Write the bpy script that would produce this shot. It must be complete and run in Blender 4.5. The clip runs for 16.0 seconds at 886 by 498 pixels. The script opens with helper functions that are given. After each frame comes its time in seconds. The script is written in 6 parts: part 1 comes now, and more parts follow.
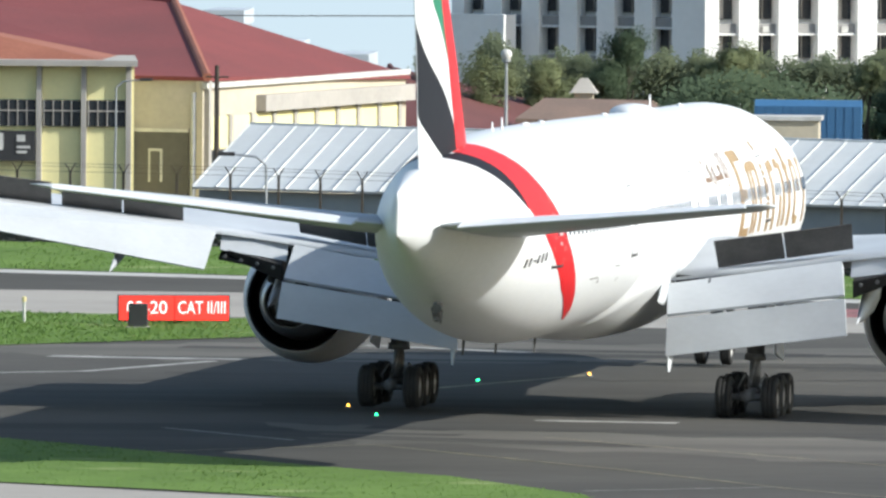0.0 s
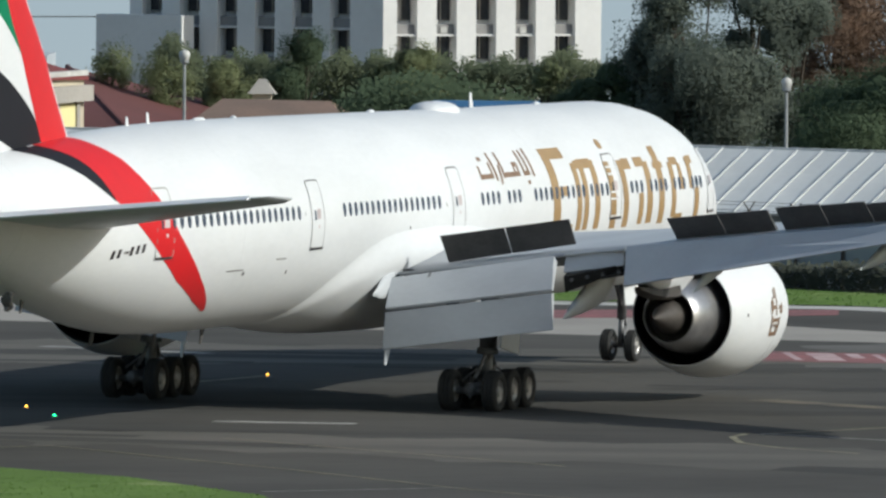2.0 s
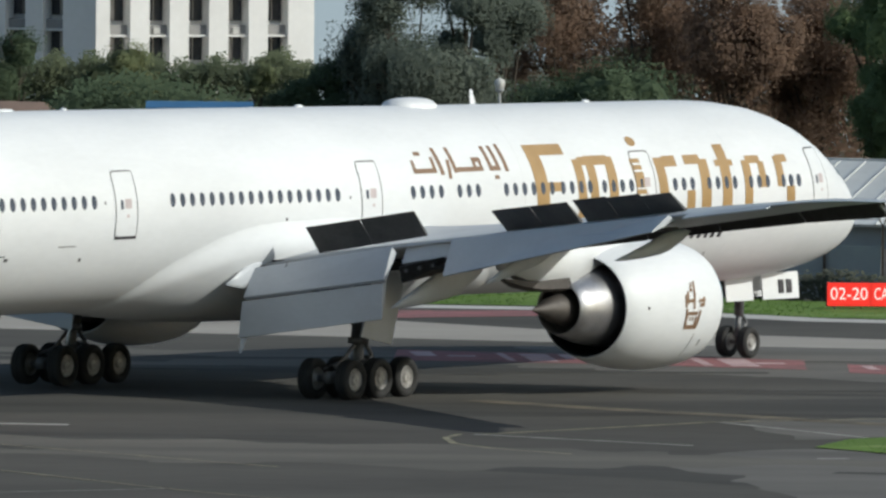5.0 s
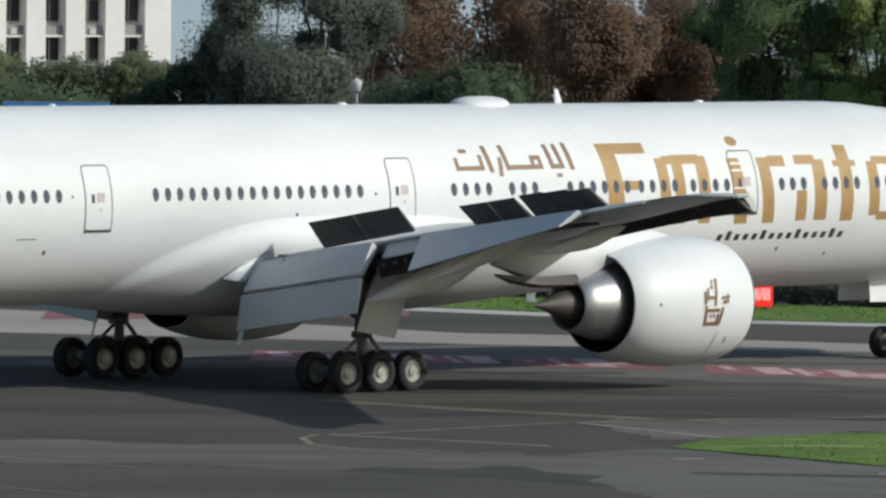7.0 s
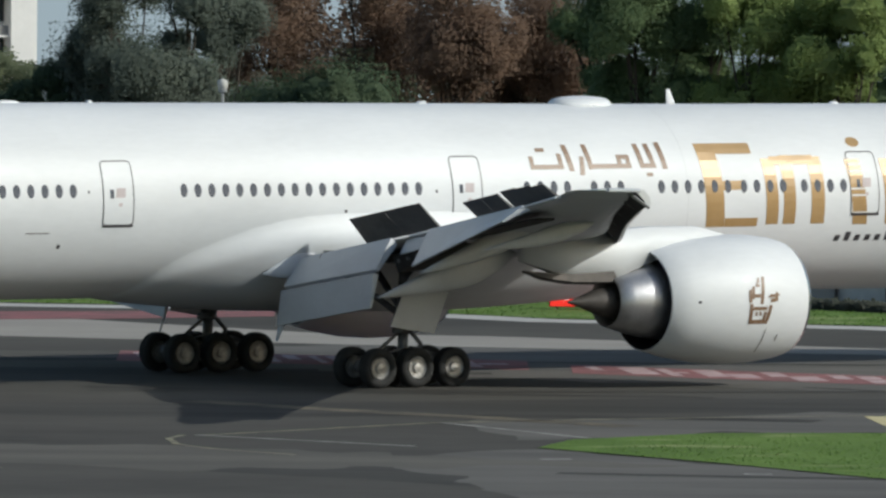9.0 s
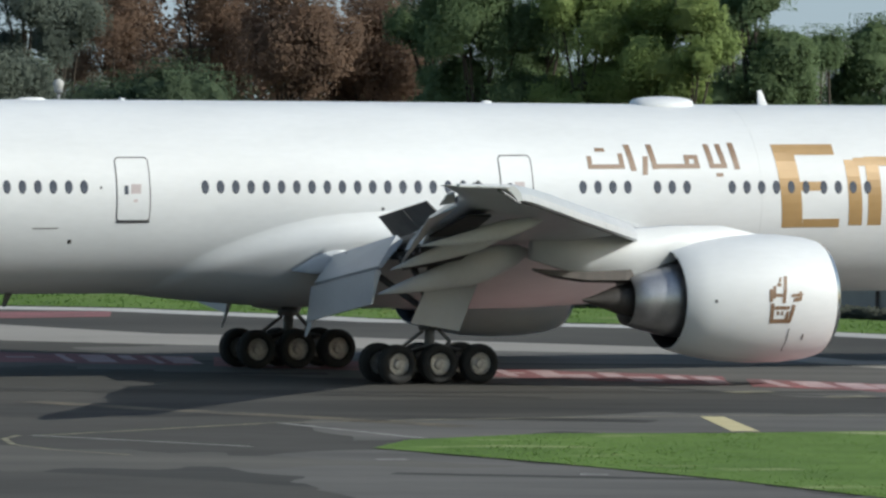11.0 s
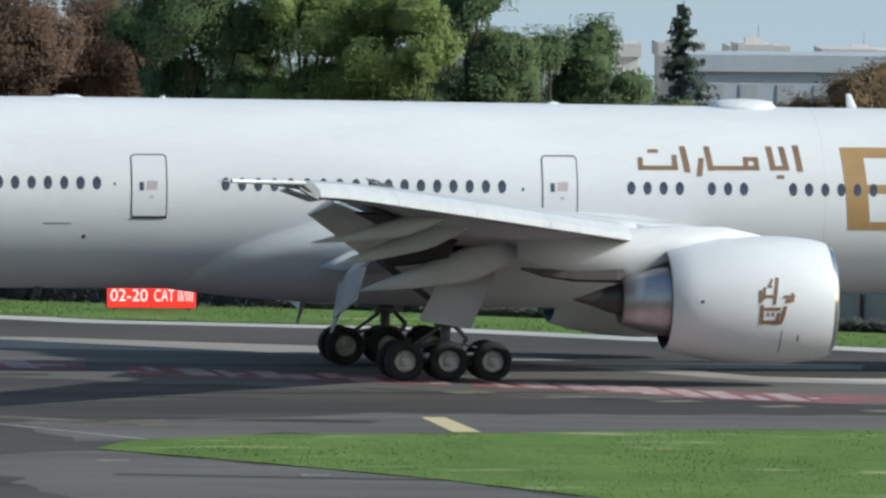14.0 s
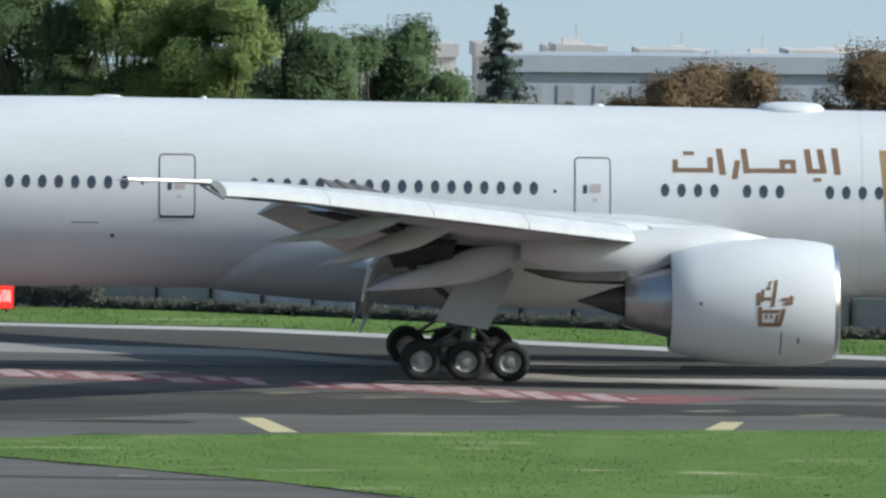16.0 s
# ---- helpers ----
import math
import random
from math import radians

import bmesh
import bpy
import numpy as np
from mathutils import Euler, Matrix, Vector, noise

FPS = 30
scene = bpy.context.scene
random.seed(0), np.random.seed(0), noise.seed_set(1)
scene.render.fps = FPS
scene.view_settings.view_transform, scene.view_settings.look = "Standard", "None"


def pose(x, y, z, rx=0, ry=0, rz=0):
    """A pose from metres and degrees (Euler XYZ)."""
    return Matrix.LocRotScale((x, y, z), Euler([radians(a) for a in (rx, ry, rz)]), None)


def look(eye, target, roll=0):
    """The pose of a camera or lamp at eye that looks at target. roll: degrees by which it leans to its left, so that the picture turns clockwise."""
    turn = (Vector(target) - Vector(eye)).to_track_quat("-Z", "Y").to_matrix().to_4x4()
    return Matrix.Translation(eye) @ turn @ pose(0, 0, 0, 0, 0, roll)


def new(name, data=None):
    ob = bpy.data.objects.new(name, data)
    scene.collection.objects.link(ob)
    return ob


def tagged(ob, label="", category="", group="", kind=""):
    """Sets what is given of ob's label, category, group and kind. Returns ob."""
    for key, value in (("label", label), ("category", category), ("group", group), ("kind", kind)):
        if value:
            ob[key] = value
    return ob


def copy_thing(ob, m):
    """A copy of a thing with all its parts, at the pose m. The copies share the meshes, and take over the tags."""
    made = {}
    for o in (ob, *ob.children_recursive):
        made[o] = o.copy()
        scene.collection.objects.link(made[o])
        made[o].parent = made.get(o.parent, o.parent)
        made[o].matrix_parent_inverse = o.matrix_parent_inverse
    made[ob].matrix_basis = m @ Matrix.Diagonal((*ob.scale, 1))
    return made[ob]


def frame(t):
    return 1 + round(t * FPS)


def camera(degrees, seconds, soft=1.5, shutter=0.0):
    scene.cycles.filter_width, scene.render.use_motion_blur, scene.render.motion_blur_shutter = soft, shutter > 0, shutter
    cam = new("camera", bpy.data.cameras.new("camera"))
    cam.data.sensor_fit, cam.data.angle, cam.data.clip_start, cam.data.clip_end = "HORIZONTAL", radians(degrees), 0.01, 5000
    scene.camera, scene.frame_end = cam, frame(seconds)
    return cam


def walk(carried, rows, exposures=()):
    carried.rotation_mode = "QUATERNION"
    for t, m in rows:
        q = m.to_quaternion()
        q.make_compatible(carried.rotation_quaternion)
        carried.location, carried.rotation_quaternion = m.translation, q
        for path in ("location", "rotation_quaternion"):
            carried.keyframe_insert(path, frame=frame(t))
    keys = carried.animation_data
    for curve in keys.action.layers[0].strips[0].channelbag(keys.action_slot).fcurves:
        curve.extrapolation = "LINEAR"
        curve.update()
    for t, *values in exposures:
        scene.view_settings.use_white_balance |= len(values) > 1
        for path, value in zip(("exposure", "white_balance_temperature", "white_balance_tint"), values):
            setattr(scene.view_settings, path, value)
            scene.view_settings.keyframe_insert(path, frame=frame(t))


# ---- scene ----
# camera: stands on a raised terrace and pans; AIMS = seconds, aim x and z one kilometre off, lean
EYE = (0.0, 0.0, 20.89)
AIMS = [
    (0.0, -60.23, -17.76, 0.442), (0.5, -53.37, -17.67, 0.450), (1.0, -46.15, -17.59, 0.458), (1.5, -40.93, -17.52, 0.464), (2.0, -36.43, -17.47, 0.470),
    (2.5, -32.47, -17.42, 0.474), (3.0, -29.03, -17.38, 0.478), (3.5, -25.52, -17.34, 0.482), (4.0, -21.91, -17.30, 0.486), (4.5, -18.36, -17.26, 0.490),
    (7.0, -4.68, -17.10, 0.506), (7.5, -1.89, -17.07, 0.509), (8.0, 0.20, -17.05, 0.511), (8.5, 2.57, -17.02, 0.514), (9.0, 5.19, -16.99, 0.517),
    (11.5, 20.36, -16.83, 0.534), (12.0, 23.49, -16.79, 0.537), (12.5, 27.18, -16.75, 0.542), (13.0, 30.51, -16.72, 0.545), (13.5, 33.87, -16.68, 0.549),
    (14.0, 37.90, -16.64, 0.553), (14.5, 41.93, -16.60, 0.558), (15.0, 45.05, -16.57, 0.561), (15.5, 48.22, -16.53, 0.565), (16.0, 51.38, -16.50, 0.568)]
TAXI = [
    (0.0, -20.76, 412.50, 84.54), (0.5, -20.46, 413.75, 81.84), (1.0, -20.09, 415.14, 79.18), (1.5, -19.62, 416.65, 76.56), (2.0, -19.08, 418.23, 73.90),
    (2.5, -18.43, 419.87, 71.34), (3.0, -17.70, 421.53, 68.70), (3.5, -16.84, 423.20, 65.98), (4.0, -15.92, 424.86, 63.19), (4.5, -14.88, 426.50, 60.39),
    (7.0, -8.55, 434.05, 46.32), (7.5, -7.05, 435.41, 43.61), (8.0, -5.49, 436.71, 40.95), (8.5, -3.89, 437.95, 38.19), (9.0, -2.22, 439.14, 35.46),
    (11.5, 6.73, 444.31, 21.53), (12.0, 8.58, 445.19, 18.89), (12.5, 10.43, 446.00, 16.25), (13.0, 12.30, 446.75, 13.54), (13.5, 14.16, 447.42, 11.07),
    (14.0, 16.04, 448.00, 8.44), (14.5, 17.92, 448.49, 6.09), (15.0, 19.81, 448.85, 3.72), (15.5, 21.72, 449.08, 1.55), (16.0, 23.58, 449.14, -0.38)]
cam = camera(3.742, 16.0, soft=2.6)
walk(cam, [(t, look(EYE, (x, 1000.0, z), lean)) for t, x, z, lean in AIMS],
     exposures=[(0.0, 0.76, 6150, 6), (0.5, 0.62, 6150, 6), (1.0, 0.26, 6150, 6), (1.6, 0.0, 6150, 5), (3.5, -0.1, 6200, 4), (7.0, -0.16, 6200, 4), (9.0, -0.22, 6150, 4), (11.4, 0.06, 6100, 4), (12.5, 0.1, 6050, 4), (16.0, 0.28, 5950, 4)])

# daylight
SUN = Vector((0.83, -0.25, 0.50)).normalized()
world = bpy.data.worlds.new("daylight")
scene.world = world
world.use_nodes = True
_wn = world.node_tree.nodes
_sky = _wn.new("ShaderNodeTexSky")
_sky.sky_type = "NISHITA"
_sky.sun_disc = False
_sky.sun_elevation = math.asin(SUN.z)
_sky.sun_rotation = math.atan2(SUN.x, SUN.y)
_sky.air_density, _sky.dust_density = 1.2, 1.5
_wn["Background"].inputs["Strength"].default_value = 0.102
world.node_tree.links.new(_sky.outputs[0], _wn["Background"].inputs["Color"])
sun = new("sun", bpy.data.lights.new("sun", "SUN"))
sun.data.energy, sun.data.angle, sun.data.color = 3.6, radians(0.6), (1.0, 0.945, 0.865)
sun.matrix_world = look((0, 0, 300), Vector((0, 0, 300)) - SUN)

# ---- materials ----
def mat(name, color, rough=0.6, metal=0.0, second=None, scale=1.0, amount=0.5, bump=0.0, bump_scale=20.0, grain=0.12, stretch=(1, 1, 1), coat=0.0):
    """Principled material: base colour mixed with a second one by broad noise, fine grain on top, and relief."""
    m = bpy.data.materials.new(name)
    m.use_nodes = True
    nt = m.node_tree
    n, l = nt.nodes, nt.links
    bs = n["Principled BSDF"]
    bs.inputs["Roughness"].default_value = rough
    bs.inputs["Metallic"].default_value = metal
    bs.inputs["Coat Weight"].default_value = coat
    tc = n.new("ShaderNodeTexCoord")
    mp = n.new("ShaderNodeMapping")
    mp.inputs["Scale"].default_value = stretch
    l.new(tc.outputs["Object"], mp.inputs["Vector"])
    big = n.new("ShaderNodeTexNoise")
    big.inputs["Scale"].default_value, big.inputs["Detail"].default_value = scale, 5.0
    l.new(mp.outputs[0], big.inputs["Vector"])
    ramp = n.new("ShaderNodeValToRGB")
    ramp.color_ramp.elements[0].position, ramp.color_ramp.elements[1].position = 0.5 - 0.25 * amount, 0.5 + 0.3 * amount
    second = second or tuple(c * 0.75 for c in color)
    ramp.color_ramp.elements[0].color = (*second, 1)
    ramp.color_ramp.elements[1].color = (*color, 1)
    l.new(big.outputs["Fac"], ramp.inputs["Fac"])
    fine = n.new("ShaderNodeTexNoise")
    fine.inputs["Scale"].default_value, fine.inputs["Detail"].default_value = bump_scale, 3.0
    l.new(mp.outputs[0], fine.inputs["Vector"])
    mr = n.new("ShaderNodeMapRange")
    mr.inputs["To Min"].default_value, mr.inputs["To Max"].default_value = 1 - grain, 1 + grain
    l.new(fine.outputs["Fac"], mr.inputs["Value"])
    mx = n.new("ShaderNodeMix")
    mx.data_type, mx.blend_type = "RGBA", "MULTIPLY"
    mx.inputs[0].default_value = 1.0
    l.new(ramp.outputs["Color"], mx.inputs[6])
    l.new(mr.outputs[0], mx.inputs[7])
    l.new(mx.outputs[2], bs.inputs["Base Color"])
    if bump:
        bp = n.new("ShaderNodeBump")
        bp.inputs["Strength"].default_value, bp.inputs["Distance"].default_value = bump, 0.05
        l.new(fine.outputs["Fac"], bp.inputs["Height"])
        l.new(bp.outputs[0], bs.inputs["Normal"])
    return m


def vary(m, low=0.7, high=1.3, island=True):
    """Each piece of a material a little lighter or darker than the next."""
    nt = m.node_tree
    n, l = nt.nodes, nt.links
    bs = n["Principled BSDF"]
    src = bs.inputs["Base Color"].links[0].from_socket
    ge = n.new("ShaderNodeNewGeometry") if island else n.new("ShaderNodeObjectInfo")
    mr = n.new("ShaderNodeMapRange")
    mr.inputs["To Min"].default_value, mr.inputs["To Max"].default_value = low, high
    l.new(ge.outputs["Random Per Island" if island else "Random"], mr.inputs["Value"])
    mx = n.new("ShaderNodeMix")
    mx.data_type, mx.blend_type = "RGBA", "MULTIPLY"
    mx.inputs[0].default_value = 1.0
    l.new(src, mx.inputs[6])
    l.new(mr.outputs[0], mx.inputs[7])
    l.new(mx.outputs[2], bs.inputs["Base Color"])
    return m


def thin(m):
    """Leaves and blades: matt, and nearly half of the light comes through."""
    n, l = m.node_tree.nodes, m.node_tree.links
    bs = n["Principled BSDF"]
    bs.inputs["Specular IOR Level"].default_value = 0.2
    tr = n.new("ShaderNodeBsdfTranslucent")
    l.new(bs.inputs["Base Color"].links[0].from_socket, tr.inputs["Color"])
    mx = n.new("ShaderNodeMixShader")
    mx.inputs[0].default_value = 0.45
    l.new(bs.outputs[0], mx.inputs[1])
    l.new(tr.outputs[0], mx.inputs[2])
    l.new(mx.outputs[0], n["Material Output"].inputs["Surface"])
    return m


def glow(name, color, strength):
    m = bpy.data.materials.new(name)
    m.use_nodes = True
    bs = m.node_tree.nodes["Principled BSDF"]
    bs.inputs["Base Color"].default_value = (*color, 1)
    bs.inputs["Emission Color"].default_value = (*color, 1)
    bs.inputs["Emission Strength"].default_value = strength
    return m


WHITE = mat("aircraft_white", (0.74, 0.75, 0.76), 0.5, 0, (0.65, 0.66, 0.67), 0.5, 0.9, 0.0, 6.0, 0.05, (0.35, 1, 1.2), coat=0.06)
WING_GREY = mat("wing_grey_paint", (0.54, 0.56, 0.58), 0.42, 0, (0.44, 0.455, 0.475), 0.6, 0.8, 0.02, 9.0, 0.06, (1, 0.5, 1))
# dark tone of the drain masts; on the spoilers it stands for shade
DARK_PANEL = mat("drain_mast_and_spoiler_shade", (0.10, 0.095, 0.092), 0.7, 0, (0.065, 0.062, 0.06), 1.5, 0.8, 0.1, 8.0, 0.3)
SLAT = mat("slat_metal", (0.60, 0.61, 0.63), 0.38, 0.25, (0.52, 0.53, 0.55), 1.5, 0.8, 0, 12, 0.06)
OFFWHITE_JOINT = mat("joint_grey", (0.60, 0.61, 0.62), 0.5)
SEAM = mat("seam_dark", (0.03, 0.03, 0.03), 0.8)
RED = mat("livery_red", (0.60, 0.016, 0.02), 0.45, 0, (0.56, 0.018, 0.022), 1.0, 0.6, 0, 5, 0.04)
BLACK = mat("livery_black", (0.012, 0.012, 0.016), 0.6, 0, (0.01, 0.01, 0.014), 1.0, 0.6, 0, 5, 0.1)
GREEN = mat("livery_green", (0.0, 0.19, 0.08), 0.3, 0, (0.0, 0.17, 0.07), 1.0, 0.6, 0, 5, 0.05)
GOLD = mat("livery_gold", (0.42, 0.27, 0.12), 0.35, 0.1, (0.37, 0.235, 0.10), 1.0, 0.6, 0, 6, 0.06)
BRONZE = mat("livery_bronze", (0.24, 0.15, 0.09), 0.45, 0.0, (0.2, 0.12, 0.07), 1.0, 0.6, 0, 6, 0.06)
PLACARD = mat("faded_placard", (0.58, 0.50, 0.50), 0.5)
for _m in (RED, BLACK, GREEN):
    _m.node_tree.nodes["Principled BSDF"].inputs["Specular IOR Level"].default_value = 0.25
INK = mat("marking_ink", (0.05, 0.045, 0.05), 0.5)
GLASS = mat("cabin_glass", (0.07, 0.08, 0.11), 0.25, 0, (0.05, 0.06, 0.085), 3, 0.5, 0, 8, 0.1)
CHROME = mat("polished_lip", (0.72, 0.73, 0.75), 0.22, 1.0, (0.62, 0.63, 0.65), 2, 0.5, 0, 9, 0.05)
STEEL = mat("brushed_titanium", (0.52, 0.52, 0.53), 0.38, 0.85, (0.40, 0.39, 0.40), 2.0, 0.8, 0.05, 15, 0.15)
BURNT = mat("heat_stained_metal", (0.12, 0.105, 0.095), 0.6, 0.5, (0.065, 0.06, 0.057), 2.0, 0.9, 0.05, 12, 0.2)
DUCT = mat("fan_duct_black", (0.012, 0.012, 0.02), 0.45)
TYRE = mat("tyre_rubber", (0.026, 0.026, 0.026), 0.85, 0, (0.019, 0.019, 0.019), 4, 0.8, 0.2, 30, 0.2)
RIM = mat("wheel_rim", (0.60, 0.59, 0.57), 0.45, 0.5, (0.26, 0.25, 0.24), 5, 0.9, 0.05, 20, 0.2)
STRUT = mat("gear_strut_grey", (0.22, 0.22, 0.23), 0.5, 0.2, (0.08, 0.08, 0.08), 3, 0.9, 0.1, 20, 0.25)
# near-black that stands for shade inside bays, coves and slat hollows
VOID_SHADE = mat("shade_in_hollows", (0.03, 0.028, 0.027), 0.8, 0, (0.015, 0.014, 0.013), 2, 0.8, 0.2, 8, 0.4)

ASPHALT = mat("asphalt", (0.118, 0.111, 0.100), 0.95, 0, (0.068, 0.065, 0.061), 0.09, 1.0, 0.15, 1.2, 0.16, (0.5, 1, 1))
CONCRETE = mat("pale_concrete", (0.40, 0.372, 0.335), 0.9, 0, (0.29, 0.27, 0.245), 0.12, 0.9, 0.1, 2.0, 0.12, (0.5, 1, 1))
PALE_EDGE = mat("whitened_concrete", (0.60, 0.585, 0.55), 0.9, 0, (0.40, 0.385, 0.36), 0.15, 0.9, 0.1, 2.0, 0.1, (0.5, 1, 1))
RUBBER = mat("rubber_streaks", (0.048, 0.047, 0.045), 0.9, 0, (0.095, 0.091, 0.084), 0.35, 1.0, 0.05, 2, 0.2, (0.12, 1, 1))
OLD_PATCH = mat("dark_tarmac_patch", (0.165, 0.154, 0.136), 0.9, 0, (0.10, 0.095, 0.087), 0.25, 0.9, 0.1, 4, 0.15, (0.2, 1, 1))
PATCH = mat("tarmac_patch", (0.175, 0.166, 0.154), 0.9, 0, (0.115, 0.11, 0.103), 0.25, 0.9, 0.1, 4, 0.15, (0.2, 1, 1))
GRASS = vary(mat("grass_blades", (0.21, 0.33, 0.085), 0.85, 0, (0.15, 0.245, 0.065), 0.22, 1.0, 0, 1.0, 0.2), 0.94, 1.06)
TURF = mat("turf", (0.165, 0.25, 0.066), 0.95, 0, (0.105, 0.17, 0.046), 0.22, 1.0, 0.0, 1.0, 0.2, (1, 0.5, 1))
PAINT_W = mat("worn_white_paint", (0.48, 0.47, 0.44), 0.8, 0, (0.17, 0.165, 0.155), 0.8, 1.0, 0, 6, 0.25)
PAINT_Y = mat("worn_yellow_paint", (0.36, 0.33, 0.22), 0.8, 0, (0.13, 0.125, 0.105), 0.8, 1.0, 0, 6, 0.25)
PAINT_FRESH = mat("cream_paint", (0.66, 0.58, 0.34), 0.8, 0, (0.55, 0.48, 0.28), 0.8, 0.8, 0, 6, 0.12)
PAINT_R = mat("worn_red_paint", (0.36, 0.15, 0.155), 0.85, 0, (0.17, 0.11, 0.11), 0.7, 1.0, 0, 5, 0.3)
PAINT_P = mat("worn_pink_white_paint", (0.60, 0.48, 0.48), 0.85, 0, (0.34, 0.22, 0.22), 0.9, 1.0, 0, 5, 0.3)
CRUST = mat("crumbled_seam", (0.22, 0.19, 0.14), 0.95, 0, (0.09, 0.085, 0.08), 0.7, 1.0, 0.3, 5, 0.35)


def dry_patches(m):
    """Bleached patches and long pale streaks in the sward."""
    n, l = m.node_tree.nodes, m.node_tree.links
    bs = n["Principled BSDF"]
    src = bs.inputs["Base Color"].links[0].from_socket
    tc = n.new("ShaderNodeTexCoord")
    mp = n.new("ShaderNodeMapping")
    mp.inputs["Scale"].default_value = (0.16, 0.3, 1.0)
    nz = n.new("ShaderNodeTexNoise")
    nz.inputs["Scale"].default_value, nz.inputs["Detail"].default_value = 1.0, 6.0
    rp = n.new("ShaderNodeValToRGB")
    rp.color_ramp.elements[0].position, rp.color_ramp.elements[1].position = 0.6, 0.74
    mx = n.new("ShaderNodeMix")
    mx.data_type = "RGBA"
    mx.inputs[7].default_value = (0.40, 0.42, 0.22, 1)
    l.new(tc.outputs["Object"], mp.inputs["Vector"])
    l.new(mp.outputs[0], nz.inputs["Vector"])
    l.new(nz.outputs["Fac"], rp.inputs["Fac"])
    l.new(rp.outputs["Color"], mx.inputs[0])
    l.new(src, mx.inputs[6])
    l.new(mx.outputs[2], bs.inputs["Base Color"])


dry_patches(GRASS)
thin(GRASS)
dry_patches(TURF)
for _m in (ASPHALT, CONCRETE, PALE_EDGE, RUBBER, OLD_PATCH, PATCH, GRASS, TURF, PAINT_W, PAINT_Y, PAINT_FRESH, PAINT_R, PAINT_P, CRUST):
    _m.node_tree.nodes["Principled BSDF"].inputs["Specular IOR Level"].default_value = 0.08
SIGN_RED = glow("lit_red_sign", (0.85, 0.03, 0.02), 0.75)
SIGN_WHITE = glow("lit_white_letters", (0.9, 0.75, 0.72), 0.7)
LAMP_G = glow("green_lens", (0.05, 0.95, 0.3), 4.0)
LAMP_Y = glow("amber_lens", (1.0, 0.5, 0.06), 4.0)
BOX_GREY = mat("dark_grey_box", (0.04, 0.04, 0.042), 0.7)
OFFWHITE = mat("off_white_box", (0.62, 0.61, 0.58), 0.7)

ROOF_RED = mat("red_roof_tiles", (0.22, 0.05, 0.048), 0.85, 0, (0.165, 0.042, 0.04), 0.12, 0.9, 0.2, 4, 0.2)
ROOF_BROWN = mat("brown_red_roof_tiles", (0.16, 0.055, 0.05), 0.85, 0, (0.115, 0.042, 0.038), 0.12, 0.9, 0.2, 4, 0.2)
ROOF_RUST = mat("rust_roof_tiles", (0.34, 0.13, 0.08), 0.85, 0, (0.24, 0.085, 0.055), 0.2, 0.9, 0.2, 4, 0.2)
ROOF_DUN = mat("dun_roof_tiles", (0.24, 0.16, 0.12), 0.9, 0, (0.17, 0.12, 0.095), 0.3, 0.9, 0.2, 4, 0.2)
YELLOW_WALL = mat("yellow_render", (0.86, 0.79, 0.42), 0.85, 0, (0.78, 0.71, 0.36), 0.15, 0.8, 0.05, 4, 0.06)
BEIGE_WALL = mat("beige_concrete", (0.60, 0.53, 0.40), 0.9, 0, (0.45, 0.40, 0.31), 0.25, 0.9, 0.1, 3, 0.12)
CONC_TRIM = mat("concrete_trim", (0.45, 0.42, 0.38), 0.9, 0, (0.34, 0.32, 0.29), 0.3, 0.9, 0.1, 3, 0.12)
DARK_WALL = mat("grey_dark_render", (0.12, 0.115, 0.11), 0.9, 0, (0.08, 0.078, 0.075), 0.3, 0.9, 0.1, 3, 0.15)
WINDOW_DARK = mat("window_glass_dark", (0.04, 0.045, 0.055), 0.15, 0, (0.025, 0.03, 0.035), 0.5, 0.8, 0, 2, 0.3)
SHED_ROOF = mat("white_ribbed_sheet", (0.68, 0.69, 0.68), 0.5, 0.0, (0.56, 0.57, 0.56), 0.2, 0.9, 0.03, 3, 0.06)
SHED_WALL = mat("grey_sheet_wall", (0.34, 0.36, 0.37), 0.6, 0, (0.26, 0.28, 0.29), 0.3, 0.9, 0.05, 2, 0.1)
HOTEL = mat("white_facade", (0.82, 0.81, 0.79), 0.85, 0, (0.74, 0.73, 0.71), 0.2, 0.9, 0.02, 2, 0.05)
# distance haze and facade shade are mixed into this wall colour
HAZY_WALL = mat("haze_and_shade_render", (0.47, 0.51, 0.55), 0.85, 0, (0.41, 0.45, 0.49), 0.2, 0.9, 0.02, 2, 0.06)
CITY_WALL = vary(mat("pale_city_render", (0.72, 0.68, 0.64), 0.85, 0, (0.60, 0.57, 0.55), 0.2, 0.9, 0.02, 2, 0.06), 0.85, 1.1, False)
# pane colour lightened to grey for distance haze
HAZY_WIN = mat("haze_greyed_window", (0.34, 0.36, 0.38), 0.5, 0, (0.42, 0.44, 0.46), 0.4, 1.0, 0, 2, 0.1)
HOTEL_GREY = mat("recess_grey", (0.32, 0.31, 0.30), 0.85, 0, (0.25, 0.245, 0.24), 0.3, 0.9, 0.02, 2, 0.1)
BLUE = mat("blue_sheet", (0.05, 0.15, 0.30), 0.6, 0, (0.04, 0.12, 0.24), 0.4, 0.9, 0.02, 3, 0.08)
POLE = mat("galvanised_pole", (0.40, 0.41, 0.42), 0.5, 0.4, (0.3, 0.31, 0.32), 1, 0.8, 0, 10, 0.1)
WOOD_POLE = mat("dark_timber_pole", (0.07, 0.055, 0.045), 0.9, 0, (0.045, 0.038, 0.03), 1, 0.8, 0.1, 8, 0.25)
